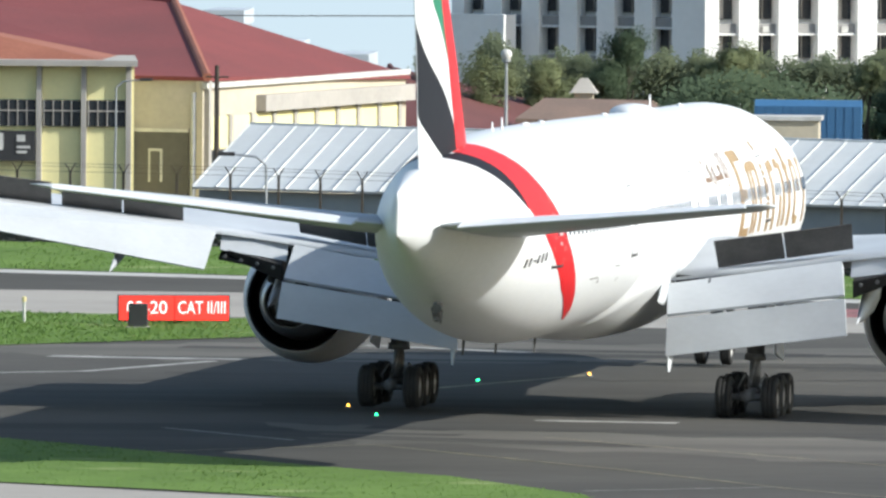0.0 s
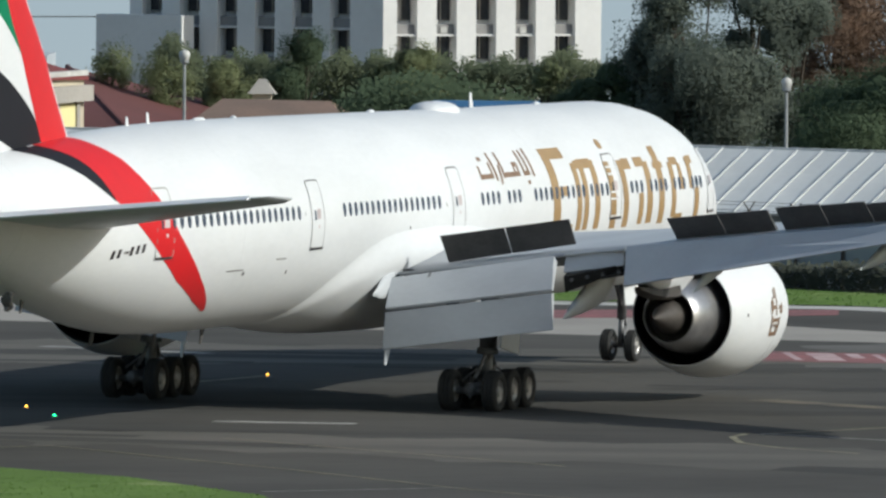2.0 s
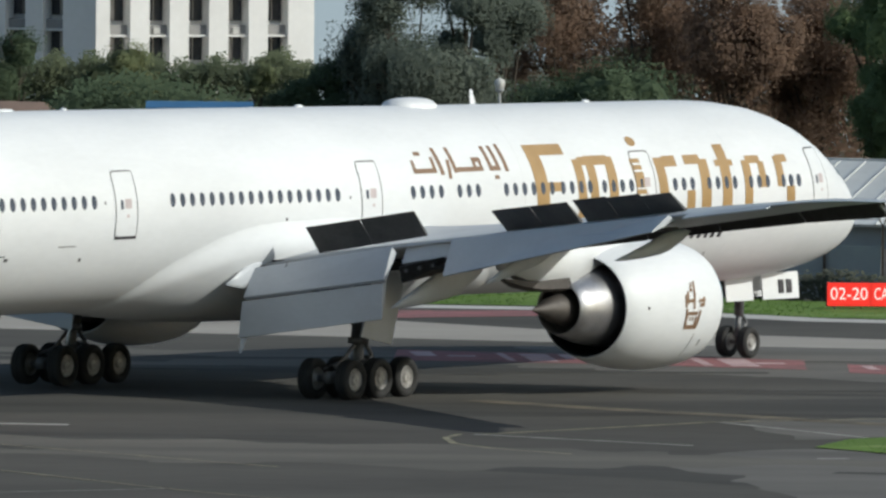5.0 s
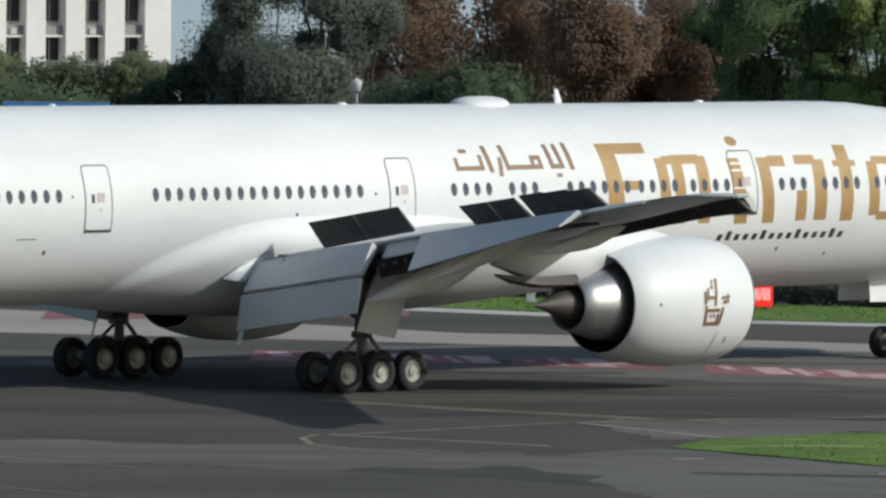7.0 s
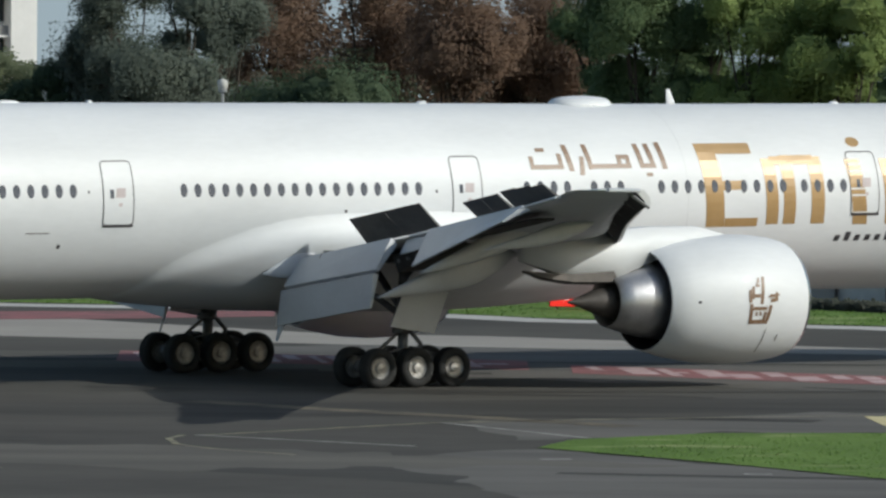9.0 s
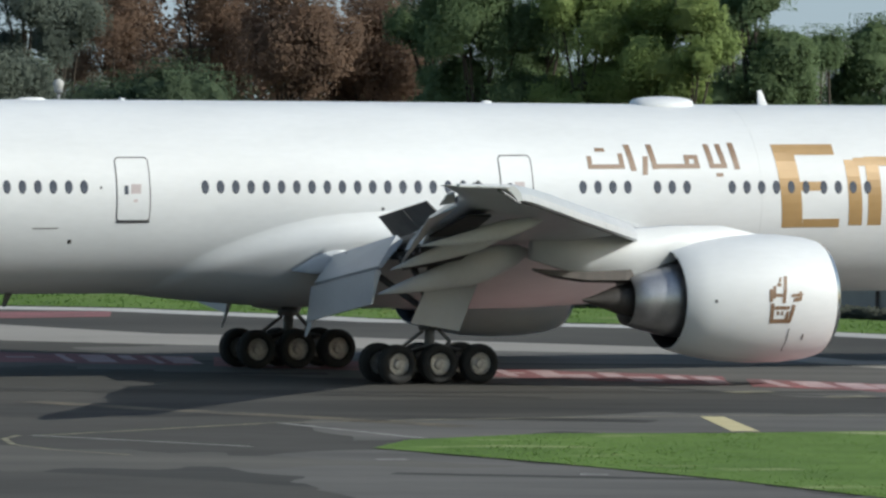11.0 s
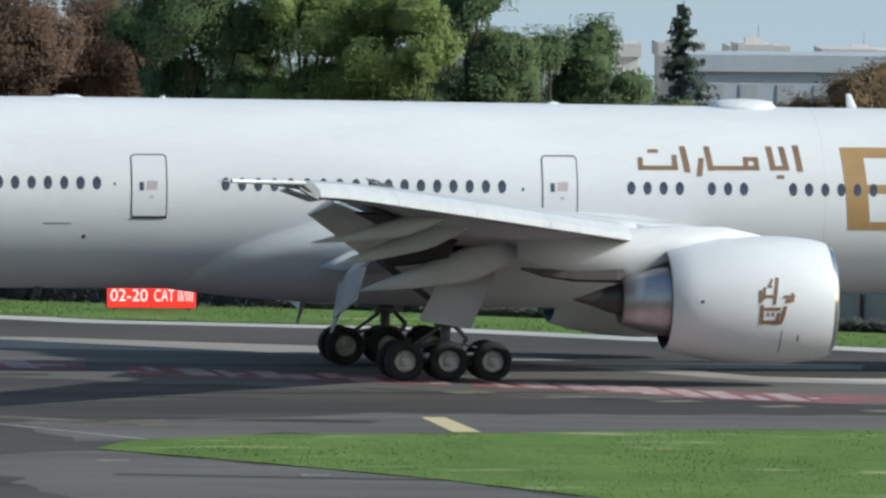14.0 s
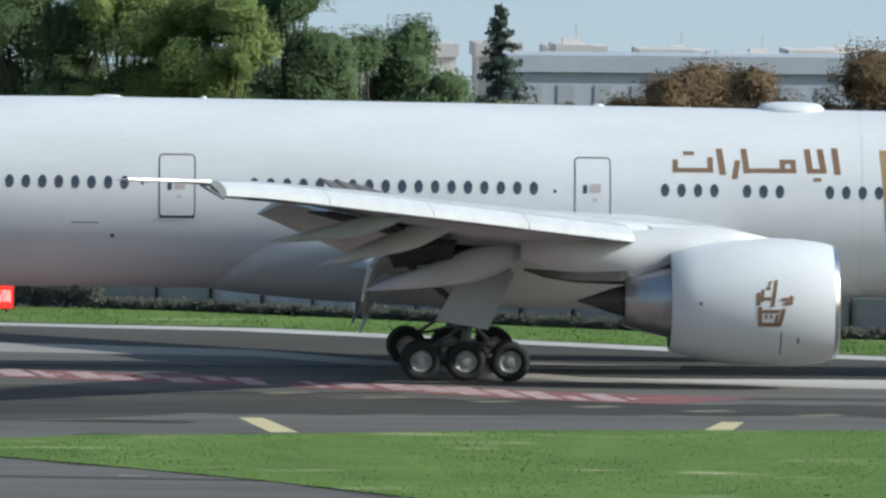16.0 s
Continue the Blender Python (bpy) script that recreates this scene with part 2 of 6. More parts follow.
BARK = mat("bark", (0.10, 0.08, 0.06), 0.95, 0, (0.06, 0.05, 0.04), 1.5, 0.9, 0.4, 8, 0.3)
HEDGE = vary(mat("dark_hedge", (0.07, 0.075, 0.052), 0.9, 0, (0.045, 0.05, 0.036), 0.5, 0.9, 0, 3, 0.2), 0.8, 1.2)


def foliage(name, c1, c2):
    return thin(vary(mat(name, c1, 0.8, 0, c2, 0.35, 0.9, 0.0, 2.5, 0.10), 0.88, 1.14))


LEAF_DARK = foliage("dark_leaves", (0.128, 0.173, 0.099), (0.090, 0.126, 0.075))
LEAF_PINE = foliage("dark_pine_needles", (0.188, 0.255, 0.120), (0.128, 0.183, 0.090))
LEAF_GREEN = foliage("pine_leaves", (0.300, 0.375, 0.128), (0.210, 0.277, 0.098))
LEAF_OLIVE = foliage("olive_leaves", (0.27, 0.30, 0.155), (0.19, 0.215, 0.115))
LEAF_MIXED = foliage("mixed_leaves", (0.20, 0.225, 0.13), (0.105, 0.13, 0.082))
LEAF_RUST = foliage("autumn_leaves", (0.270, 0.177, 0.120), (0.195, 0.138, 0.102))
LEAF_TAN = foliage("tan_leaves", (0.300, 0.215, 0.125), (0.200, 0.150, 0.090))
LEAF_GREY = foliage("grey_green_leaves", (0.180, 0.210, 0.165), (0.128, 0.150, 0.124))
LEAF_FIR = foliage("fir_needles", (0.105, 0.143, 0.112), (0.075, 0.105, 0.083))


# ---- building helpers ----
def mesh_of(bm, name, smooth=False):
    me = bpy.data.meshes.new(name)
    bmesh.ops.recalc_face_normals(bm, faces=bm.faces[:])
    bm.to_mesh(me)
    bm.free()
    if smooth:
        for p in me.polygons:
            p.use_smooth = True
    return me


def thing(name, label, category, m=None, group="", kind=""):
    e = new(name)
    e.empty_display_size = 0.2
    tagged(e, label, category, group, kind)
    if m is not None:
        e.matrix_basis = m
    return e


def part(name, bm, material, parent, label="", smooth=False, m=None):
    ob = new(name, mesh_of(bm, name, smooth))
    ob.data.materials.append(material)
    ob.parent = parent
    if m is not None:
        ob.matrix_basis = m
    if label:
        ob["label"] = label
    return ob


def solo(name, bm, material, label, category, group="", kind="", smooth=False, m=None):
    ob = new(name, mesh_of(bm, name, smooth))
    ob.data.materials.append(material)
    if m is not None:
        ob.matrix_basis = m
    return tagged(ob, label, category, group, kind)


def box(bm, x0, x1, y0, y1, z0, z1):
    v = [bm.verts.new((x, y, z)) for z in (z0, z1) for x, y in ((x0, y0), (x1, y0), (x1, y1), (x0, y1))]
    for f in ((0, 3, 2, 1), (4, 5, 6, 7), (0, 1, 5, 4), (1, 2, 6, 5), (2, 3, 7, 6), (3, 0, 4, 7)):
        bm.faces.new([v[i] for i in f])
    return v


def loft(bm, rings, cap=True, closed=True):
    rows = [[bm.verts.new(p) for p in r] for r in rings]
    n = len(rows[0])
    for a, b in zip(rows, rows[1:]):
        for i in range(n if closed else n - 1):
            bm.faces.new((a[i], a[(i + 1) % n], b[(i + 1) % n], b[i]))
    if cap:
        bm.faces.new(rows[0][::-1])
        bm.faces.new(rows[-1])
    return rows


def slab(bm, quad, t0, t1=None):
    """A plate from four corners (a, b along one edge, then c, d along the other), thick t0 at a-b and t1 at c-d."""
    t1 = t0 if t1 is None else t1
    a, b, c, d = (Vector(p) for p in quad)
    nrm = (b - a).cross(d - a).normalized()
    top = [bm.verts.new(p + nrm * t / 2) for p, t in ((a, t0), (b, t0), (c, t1), (d, t1))]
    bot = [bm.verts.new(p - nrm * t / 2) for p, t in ((a, t0), (b, t0), (c, t1), (d, t1))]
    bm.faces.new(top)
    bm.faces.new(bot[::-1])
    for i in range(4):
        j = (i + 1) % 4
        bm.faces.new((top[i], bot[i], bot[j], top[j]))


def rod(bm, a, b, r0, r1=None, n=10):
    a, b = Vector(a), Vector(b)
    r1 = r0 if r1 is None else r1
    q = (b - a).to_track_quat("Z", "Y").to_matrix()
    rings = []
    for p, r in ((a, r0), (b, r1)):
        rings.append([p + q @ Vector((r * math.cos(k * 2 * math.pi / n), r * math.sin(k * 2 * math.pi / n), 0)) for k in range(n)])
    loft(bm, rings)


def revolve(bm, prof, centre, n=40, axis="x", cap=False):
    """prof: (along, radius) pairs round an axis through centre."""
    rings = []
    for s, r in prof:
        ring = []
        for k in range(n):
            a = 2 * math.pi * k / n
            u, v = r * math.cos(a), r * math.sin(a)
            p = (s, u, v) if axis == "x" else ((u, s, v) if axis == "y" else (u, v, s))
            ring.append(Vector(centre) + Vector(p))
        rings.append(ring)
    loft(bm, rings, cap)


def spline(table, x):
    """Smooth interpolation in a table of rows (x, a, b, ...), x rising."""
    if x <= table[0][0]:
        return table[0][1:]
    if x >= table[-1][0]:
        return table[-1][1:]
    for i in range(len(table) - 1):
        if table[i][0] <= x <= table[i + 1][0]:
            break
    p1, p2 = table[i], table[i + 1]
    p0 = table[i - 1] if i else p1
    p3 = table[i + 2] if i + 2 < len(table) else p2
    h = p2[0] - p1[0]
    u = (x - p1[0]) / h
    out = []
    for k in range(1, len(p1)):
        m1 = (p2[k] - p0[k]) / (p2[0] - p0[0]) * h
        m2 = (p3[k] - p1[k]) / (p3[0] - p1[0]) * h
        out.append((2 * u**3 - 3 * u**2 + 1) * p1[k] + (u**3 - 2 * u**2 + u) * m1 + (3 * u**2 - 2 * u**3) * p2[k] + (u**3 - u**2) * m2)
    return out

# ---- the airliner: x forward from between the main wheels, y to its left, z up from the ground ----
# station, top, bottom, half width
BODY = [(-35.4, 7.82, 6.60, 0.05), (-35.2, 7.87, 6.55, 0.17), (-34.3, 8.05, 6.28, 0.42), (-32.0, 8.32, 5.62, 0.98), (-28.0, 8.66, 4.45, 1.78), (-24.0, 8.86, 3.55, 2.42),
        (-20.0, 8.99, 2.98, 2.85), (-16.0, 9.06, 2.78, 3.06), (-12.0, 9.06, 2.76, 3.1), (0.0, 8.95, 2.72, 3.1), (12.0, 8.82, 2.64, 3.1), (24.0, 8.73, 2.55, 3.1), (28.0, 8.68, 2.56, 3.08),
        (30.5, 8.45, 2.64, 2.98), (32.5, 7.95, 2.78, 2.72), (34.2, 7.2, 3.0, 2.3), (35.6, 6.4, 3.3, 1.78), (36.6, 5.65, 3.66, 1.2), (37.2, 5.05, 4.0, 0.68), (37.45, 4.65, 4.3, 0.2)]


def skin(x, z, side=-1, lift=0.0):
    """Point on the fuselage side at station x and height z."""
    top, bot, w = spline(BODY, x)
    zc, rz = (top + bot) / 2, (top - bot) / 2
    s = max(-1.0, min(1.0, (z - zc) / rz))
    c = math.sqrt(max(0.0, 1 - s * s))
    nrm = Vector((0, side * c / w, s / rz)).normalized()
    return Vector((x, side * w * c, zc + rz * s)) + nrm * lift


def skin_normal(x, z, side=-1):
    return (skin(x, z, side, 1.0) - skin(x, z, side, 0.0)).normalized()


def strip(bm, a, b, side=-1, lift=0.008, cuts=6, across=1):
    """Thin film on the fuselage between two lines of (x, z) of the same length."""
    rows = []
    for i in range(len(a) - 1):
        for k in range(cuts + (i == len(a) - 2)):
            u = k / cuts
            pa = [a[i][j] * (1 - u) + a[i + 1][j] * u for j in (0, 1)]
            pb = [b[i][j] * (1 - u) + b[i + 1][j] * u for j in (0, 1)]
            rows.append([bm.verts.new(skin(pa[0] + (pb[0] - pa[0]) * q / across, pa[1] + (pb[1] - pa[1]) * q / across, side, lift)) for q in range(across + 1)])
    for r, s in zip(rows, rows[1:]):
        for q in range(across):
            bm.faces.new((r[q], r[q + 1], s[q + 1], s[q]))


def bar(bm, x0, x1, z0, z1, lean=0.0, side=-1, lift=0.008):
    strip(bm, [(x0, z0), (x0 + lean, z1)], [(x1, z0), (x1 + lean, z1)], side, lift, max(2, int((z1 - z0) / 0.25)))


def fuselage(plane):
    bm = bmesh.new()
    n, rings = 56, []
    xs = [-35.4, -35.2, -34.8, -34.3, -33.5] + [-32.5 + k * 1.25 for k in range(50)] + [30.5, 31.5, 32.5, 33.4, 34.2, 35.0, 35.6, 36.1, 36.6, 36.9, 37.2, 37.35, 37.45]
    for x in sorted(set(v for v in xs if v <= 37.45)):
        top, bot, w = spline(BODY, x)
        zc, rz = (top + bot) / 2, (top - bot) / 2
        rings.append([(x, w * math.cos(2 * math.pi * k / n), zc + rz * math.sin(2 * math.pi * k / n)) for k in range(n)])
    loft(bm, rings)
    part("fuselage", bm, WHITE, plane, "glossy white fuselage", True)
    # belly fairing
    edge = [(-8.4, 2.78), (-8.0, 3.1), (-7.85, 3.36), (-6.8, 4.19), (-5.3, 4.77), (-3.75, 5.2), (-2, 5.45), (0, 5.55), (5, 5.5), (8.5, 5.1), (11, 4.4), (13, 3.4), (13.6, 2.75)]
    swell = [(-8.4, 0.0), (-6.8, 0.14), (-5.3, 0.24), (-3.75, 0.32), (-2, 0.37), (0, 0.40), (5, 0.42), (8.5, 0.3), (11, 0.15), (13.6, 0.0)]
    bm = bmesh.new()
    rows = []
    for k in range(57):
        x = -8.4 + 22.0 * k / 56
        top, bot, w = spline(BODY, x)
        zc, rz = (top + bot) / 2, (top - bot) / 2
        a0 = math.asin(max(-0.999, min(0.999, (spline(edge, x)[0] - zc) / rz)))
        d = spline(swell, x)[0]
        row = []
        for j in range(49):
            a = a0 + (-math.pi - 2 * a0) * j / 48
            q = min(1.0, min(j, 48 - j) / 48 * (math.pi + 2 * a0) * 3.1 / 0.9)
            lift = -0.015 + (d + 0.015) * q * q * (3 - 2 * q) * (1 + 0.3 * max(0, -math.sin(a)) ** 4)
            n = Vector((0, math.cos(a) / w, math.sin(a) / rz)).normalized()
            row.append(bm.verts.new(Vector((x, w * math.cos(a), zc + rz * math.sin(a))) + n * lift))
        rows.append(row)
    for r, q in zip(rows, rows[1:]):
        for j in range(48):
            bm.faces.new((r[j], r[j + 1], q[j + 1], q[j]))
    bmesh.ops.recalc_face_normals(bm, faces=bm.faces[:])
    part("belly_fairing", bm, WHITE, plane, "white wing-to-body fairing", True)
    # cockpit glazing
    for side in (-1, 1):
        for x0, x1, z0, z1 in ((34.2, 34.9, 6.15, 6.75), (35.0, 35.55, 5.85, 6.35)):
            bm = bmesh.new()
            strip(bm, [(x0, z0), (x0 + 0.1, z1)], [(x1, z0 - 0.12), (x1 - 0.15, z1 - 0.3)], side, 0.01, 4, 3)
            part("cockpit_window", bm, GLASS, plane, "dark cockpit window")


def ellipse_mesh(w, h, name, n=14, depth=0.012):
    bm = bmesh.new()
    out = [bm.verts.new((w / 2 * math.cos(2 * math.pi * k / n), h / 2 * math.sin(2 * math.pi * k / n), depth)) for k in range(n)]
    low = [bm.verts.new((w / 1.8 * math.cos(2 * math.pi * k / n), h / 1.8 * math.sin(2 * math.pi * k / n), -0.01)) for k in range(n)]
    bm.faces.new(out)
    for k in range(n):
        bm.faces.new((out[k], low[k], low[(k + 1) % n], out[(k + 1) % n]))
    return mesh_of(bm, name)


def window_rows():
    xs = [-6.88 + 0.5425 * k for k in range(18)]
    xs += [6.68 + 0.5425 * k for k in range(4)] + [9.39 + 0.5425 * k for k in range(3)]
    xs += [12.13 + 0.5425 * k for k in range(6)] + [15.5 + 0.5425 * k for k in range(4)] + [18.0 + 0.5425 * k for k in range(4)]
    xs += [22.3 + 0.534 * k for k in range(3)] + [24.4 + 0.534 * k for k in range(4)] + [27.0 + 0.534 * k for k in range(3)] + [29.1 + 0.534 * k for k in range(3)]
    xs += [-11.15 - 0.54 * k for k in range(20)]
    return xs


def cabin_windows(plane):
    me = ellipse_mesh(0.26, 0.40, "cabin_window")
    me.materials.append(GLASS)
    for side in (-1, 1):
        for x in window_rows():
            z = 6.30 - 0.006 * (x + 6.9)
            ob = new("cabin_window", me)
            p, nrm = skin(x, z, side), skin_normal(x, z, side)
            xax = Vector((1, 0, 0))
            up = nrm.cross(xax).normalized() * (1 if side < 0 else 1)
            ob.matrix_basis = Matrix(((xax.x, up.x, nrm.x, p.x), (xax.y, up.y, nrm.y, p.y), (xax.z, up.z, nrm.z, p.z), (0, 0, 0, 1)))
            ob.parent = plane


def frame_ring(bm, x0, x1, z0, z1, w, side, lift=0.012):
    """Door outline with rounded corners."""
    r, pts = 0.16, []
    for cx, cz, a0 in ((x1 - r, z1 - r, 0), (x0 + r, z1 - r, 90), (x0 + r, z0 + r, 180), (x1 - r, z0 + r, 270)):
        for k in range(5):
            a = radians(a0 + 22.5 * k)
            pts.append((cx + r * math.cos(a), cz + r * math.sin(a), math.cos(a), math.sin(a)))
    dense = []
    for p, q in zip(pts, pts[1:] + pts[:1]):
        m = max(1, int(math.dist(p[:2], q[:2]) / 0.3))
        dense += [tuple(p[i] + (q[i] - p[i]) * k / m for i in range(4)) for k in range(m)]
    rows = []
    for x, z, nx, nz in dense:
        rows.append((bm.verts.new(skin(x, z, side, lift)), bm.verts.new(skin(x - nx * w, z - nz * w, side, lift))))
    for a, b in zip(rows, rows[1:] + rows[:1]):
        bm.faces.new((a[0], b[0], b[1], a[1]))


def doors(plane):
    for x0, dz in ((-10.02, 0), (3.68, 0), (19.9, -0.02), (31.2, -0.15), (-22.6, 0.12)):
        x1, z0, z1 = x0 + 1.2, 5.2 + dz, 7.27 + dz
        for side in (-1, 1):
            bm = bmesh.new()
            strip(bm, [(x0 + 0.04, z0 + 0.05), (x0 + 0.04, z1 - 0.05)], [(x1 - 0.04, z0 + 0.05), (x1 - 0.04, z1 - 0.05)], side, 0.006 if x0 > -20 else 0.003, 10, 2)
            d = part("cabin_door", bm, WHITE, plane, "closed white cabin door" if x0 > -20 else "closed cabin door under the red sash", True)
            bm = bmesh.new()
            frame_ring(bm, x0, x1, z0, z1, 0.035, side)
            part("door_outline", bm, INK if x0 > -20 else PAINT_W, d, "thin outline")
            bm = bmesh.new()
            bar(bm, x0 + 0.02, x1 - 0.02, z0 - 0.03, z0 + 0.045, 0, side, 0.03)
            part("door_sill", bm, INK, d, "dark scuffed sill")
            bm = bmesh.new()
            bar(bm, x0 + 0.28, x0 + 0.42, z0 + 0.88, z0 + 1.16, 0, side, 0.014)
            part("handle_recess", bm, GLASS, d)
            bm = bmesh.new()
            bar(bm, x0 + 0.5, x0 + 0.85, z0 + 0.9, z0 + 1.2, 0.03, side, 0.014)
            part("placard", bm, PLACARD, d)
            bm = bmesh.new()
            bar(bm, x0 + 0.6, x0 + 0.74, z0 + 0.62, z0 + 0.72, 0, side, 0.014)
            part("placard", bm, PLACARD, d)


def livery(plane):
    for side in (-1, 1):
        # broad red sash with a black edge
        front = [(-23.9, 8.865), (-23.75, 8.68), (-23.49, 8.48), (-23.17, 8.22), (-22.95, 7.9), (-22.43, 7.34), (-21.64, 6.59), (-21.05, 6.0), (-20.0, 5.3), (-18.75, 4.6), (-17.2, 3.88), (-16.65, 3.58)]
        back = [(-27.0, 8.735), (-26.4, 8.52), (-26.01, 8.34), (-25.74, 8.13), (-25.5, 7.85), (-25.0, 7.1), (-24.11, 6.55), (-23.3, 6.05), (-22.0, 5.3), (-20.5, 4.6), (-18.3, 3.9), (-16.85, 3.56)]
        bm = bmesh.new()
        strip(bm, back, front, side, 0.009, 5, 8)
        part("red_sash", bm, RED, plane, "red painted sash")
        bm = bmesh.new()
        strip(bm, [(-28.7, 8.6), (-28.1, 8.46), (-27.55, 8.32), (-26.95, 8.1), (-26.4, 7.85), (-25.05, 7.08)], [(-26.5, 8.76), (-26.3, 8.52), (-25.95, 8.34), (-25.7, 8.13), (-25.45, 7.85), (-24.98, 7.1)], side, 0.0055, 4, 6)
        part("black_sash", bm, BLACK, plane, "black painted sash edge")
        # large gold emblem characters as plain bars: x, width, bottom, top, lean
        for x0, w, z0, z1, ln in ((14.0, 0.75, 4.84, 7.56, -0.22), (14.75, 1.35, 4.84, 5.12, 0), (14.3, 1.75, 7.22, 7.56, 0), (14.5, 1.0, 6.05, 6.35, 0),
                                  (16.45, 0.5, 4.9, 7.05, -0.1), (17.15, 0.5, 4.9, 7.15, -0.05), (18.3, 0.55, 4.9, 7.1, -0.05), (16.7, 0.7, 6.85, 7.12, 0), (17.6, 0.9, 6.85, 7.15, 0),
                                  (20.05, 0.6, 4.85, 7.0, -0.25), (21.4, 0.55, 4.85, 7.0, -0.15), (21.8, 0.8, 6.7, 7.05, 0),
                                  (23.0, 0.5, 4.9, 5.9, 0), (23.9, 0.6, 4.9, 6.9, 0), (23.1, 1.0, 6.75, 7.05, 0),
                                  (25.2, 0.6, 4.85, 7.35, 0), (24.95, 1.1, 6.65, 6.85, 0), (26.6, 0.5, 5.0, 6.8, 0), (27.0, 0.9, 4.85, 5.12, 0), (26.9, 0.9, 6.7, 6.95, 0), (27.6, 0.4, 5.9, 6.75, 0),
                                  (28.7, 0.5, 5.9, 6.9, 0), (29.3, 0.55, 4.85, 5.9, 0), (28.9, 0.7, 6.7, 6.95, 0)):
            bm = bmesh.new()
            bar(bm, x0, x0 + w, z0, z1, ln, side)
            part("gold_emblem_bar", bm, GOLD, plane, "gold painted bar")
        bm = bmesh.new()
        c = [(20.35, 7.55)]
        for k in range(10):
            a0, a1 = 2 * math.pi * k / 10, 2 * math.pi * (k + 1) / 10
            bm.faces.new([bm.verts.new(skin(20.4, 7.55, side, 0.008))] + [bm.verts.new(skin(20.4 + 0.28 * math.cos(a), 7.55 + 0.16 * math.sin(a), side, 0.008)) for a in (a0, a1)])
        part("gold_emblem_dot", bm, GOLD, plane, "gold painted dot")
        # smaller bronze script as plain bars
        for x0, w, z0, z1, ln in ((7.05, 1.3, 6.82, 6.95, 0), (7.05, 0.13, 6.82, 7.22, 0), (8.2, 0.14, 6.82, 7.3, 0), (7.4, 0.32, 7.38, 7.48, 0), (8.6, 0.17, 6.75, 7.58, -0.12), (9.0, 0.15, 6.62, 7.2, 0.1),
                                  (9.4, 0.16, 6.8, 7.58, -0.1), (9.4, 1.7, 6.82, 6.95, 0), (10.6, 0.13, 6.82, 7.22, 0), (10.95, 0.13, 6.82, 7.22, 0), (10.6, 0.45, 7.12, 7.24, 0),
                                  (11.5, 0.16, 6.82, 7.58, -0.1), (11.5, 0.6, 6.82, 6.95, 0), (11.95, 0.16, 6.82, 7.58, -0.12), (12.4, 0.17, 6.78, 7.62, -0.1), (11.7, 0.22, 6.55, 6.65, 0)):
            bm = bmesh.new()
            bar(bm, x0 - 0.12, x0 + w - 0.08, z0 - 0.02, z1, ln, side)
            part("bronze_script_bar", bm, BRONZE, plane, "bronze painted script bar")
        # line of fine lettering and the tail marking as plain bars
        for k in range(15):
            bm = bmesh.new()
            bar(bm, 19.4 + k * 0.42, 19.62 + k * 0.42, 4.3, 4.5 + 0.1 * (k % 4 == 1), 0.05, side)
            part("lettering_bar", bm, INK, plane, "dark lettering bar")
        for k in range(6):
            bm = bmesh.new()
            bar(bm, -25.3 + k * 0.36, -25.12 + k * 0.36 + 0.1 * (k == 2), 5.38 + 0.03 * k + 0.1 * (k == 2), 5.64 + 0.03 * k - 0.1 * (k == 2), 0.06, side)
            part("marking_bar", bm, INK, plane, "black marking bar")
        # scattered service marks
        for x0, w, z0, h in ((-12.9, 0.9, 4.98, 0.03), (-17.0, 1.4, 4.75, 0.035), (-11.6, 0.12, 4.5, 0.12), (-0.6, 0.1, 5.5, 0.1), (3.0, 0.08, 6.1, 0.1), (22.5, 0.1, 3.9, 0.12), (25.0, 0.08, 3.7, 0.1), (-10.6, 0.07, 6.25, 0.09), (-15.6, 0.2, 4.6, 0.1)):
            bm = bmesh.new()
            bar(bm, x0, x0 + w, z0, z0 + h, 0, side)
            part("service_mark", bm, INK, plane)
    # faint skin joints round the body
    for x in (-30.5, -16.1, 13.2, 26.0):
        bm = bmesh.new()
        top, bot, w = spline(BODY, x)
        zc, rz = (top + bot) / 2, (top - bot) / 2
        rr = []
        for q in (0, 0.012):
            t2, b2, w2 = spline(BODY, x + q)
            rr.append([bm.verts.new((x + q, (w2 + 0.006) * math.cos(2 * math.pi * k / 48), (t2 + b2) / 2 + ((t2 - b2) / 2 + 0.006) * math.sin(2 * math.pi * k / 48))) for k in range(48)])
        for k in range(48):
            bm.faces.new((rr[0][k], rr[0][(k + 1) % 48], rr[1][(k + 1) % 48], rr[1][k]))
        part("skin_joint", bm, OFFWHITE_JOINT, plane, "fine grey skin joint")
    # aerials and the radome on the crown
    bm = bmesh.new()
    rows = []
    for k in range(13):
        u = -1 + 2 * k / 12
        r = math.sqrt(max(0, 1 - u * u)) * 1.0 + 0.001
        rows.append([(11.0 + 1.18 * u, 0.75 * r * math.cos(2 * math.pi * j / 20), 8.78 + 0.31 * r ** 0.55 * math.sin(2 * math.pi * j / 20)) for j in range(20)])
    loft(bm, rows)
    part("radome", bm, WHITE, plane, "white flattened radome", True)
    for x, h, w in ((14.75, 0.48, 0.4), (-16.25, 0.34, 0.32), (-18.1, 0.28, 0.3)):
        top = spline(BODY, x)[0]
        bm = bmesh.new()
        rows = []
        for k in range(4):
            u = k / 3
            ww = w * (1 - 0.6 * u)
            cx = x - 0.28 * u * h
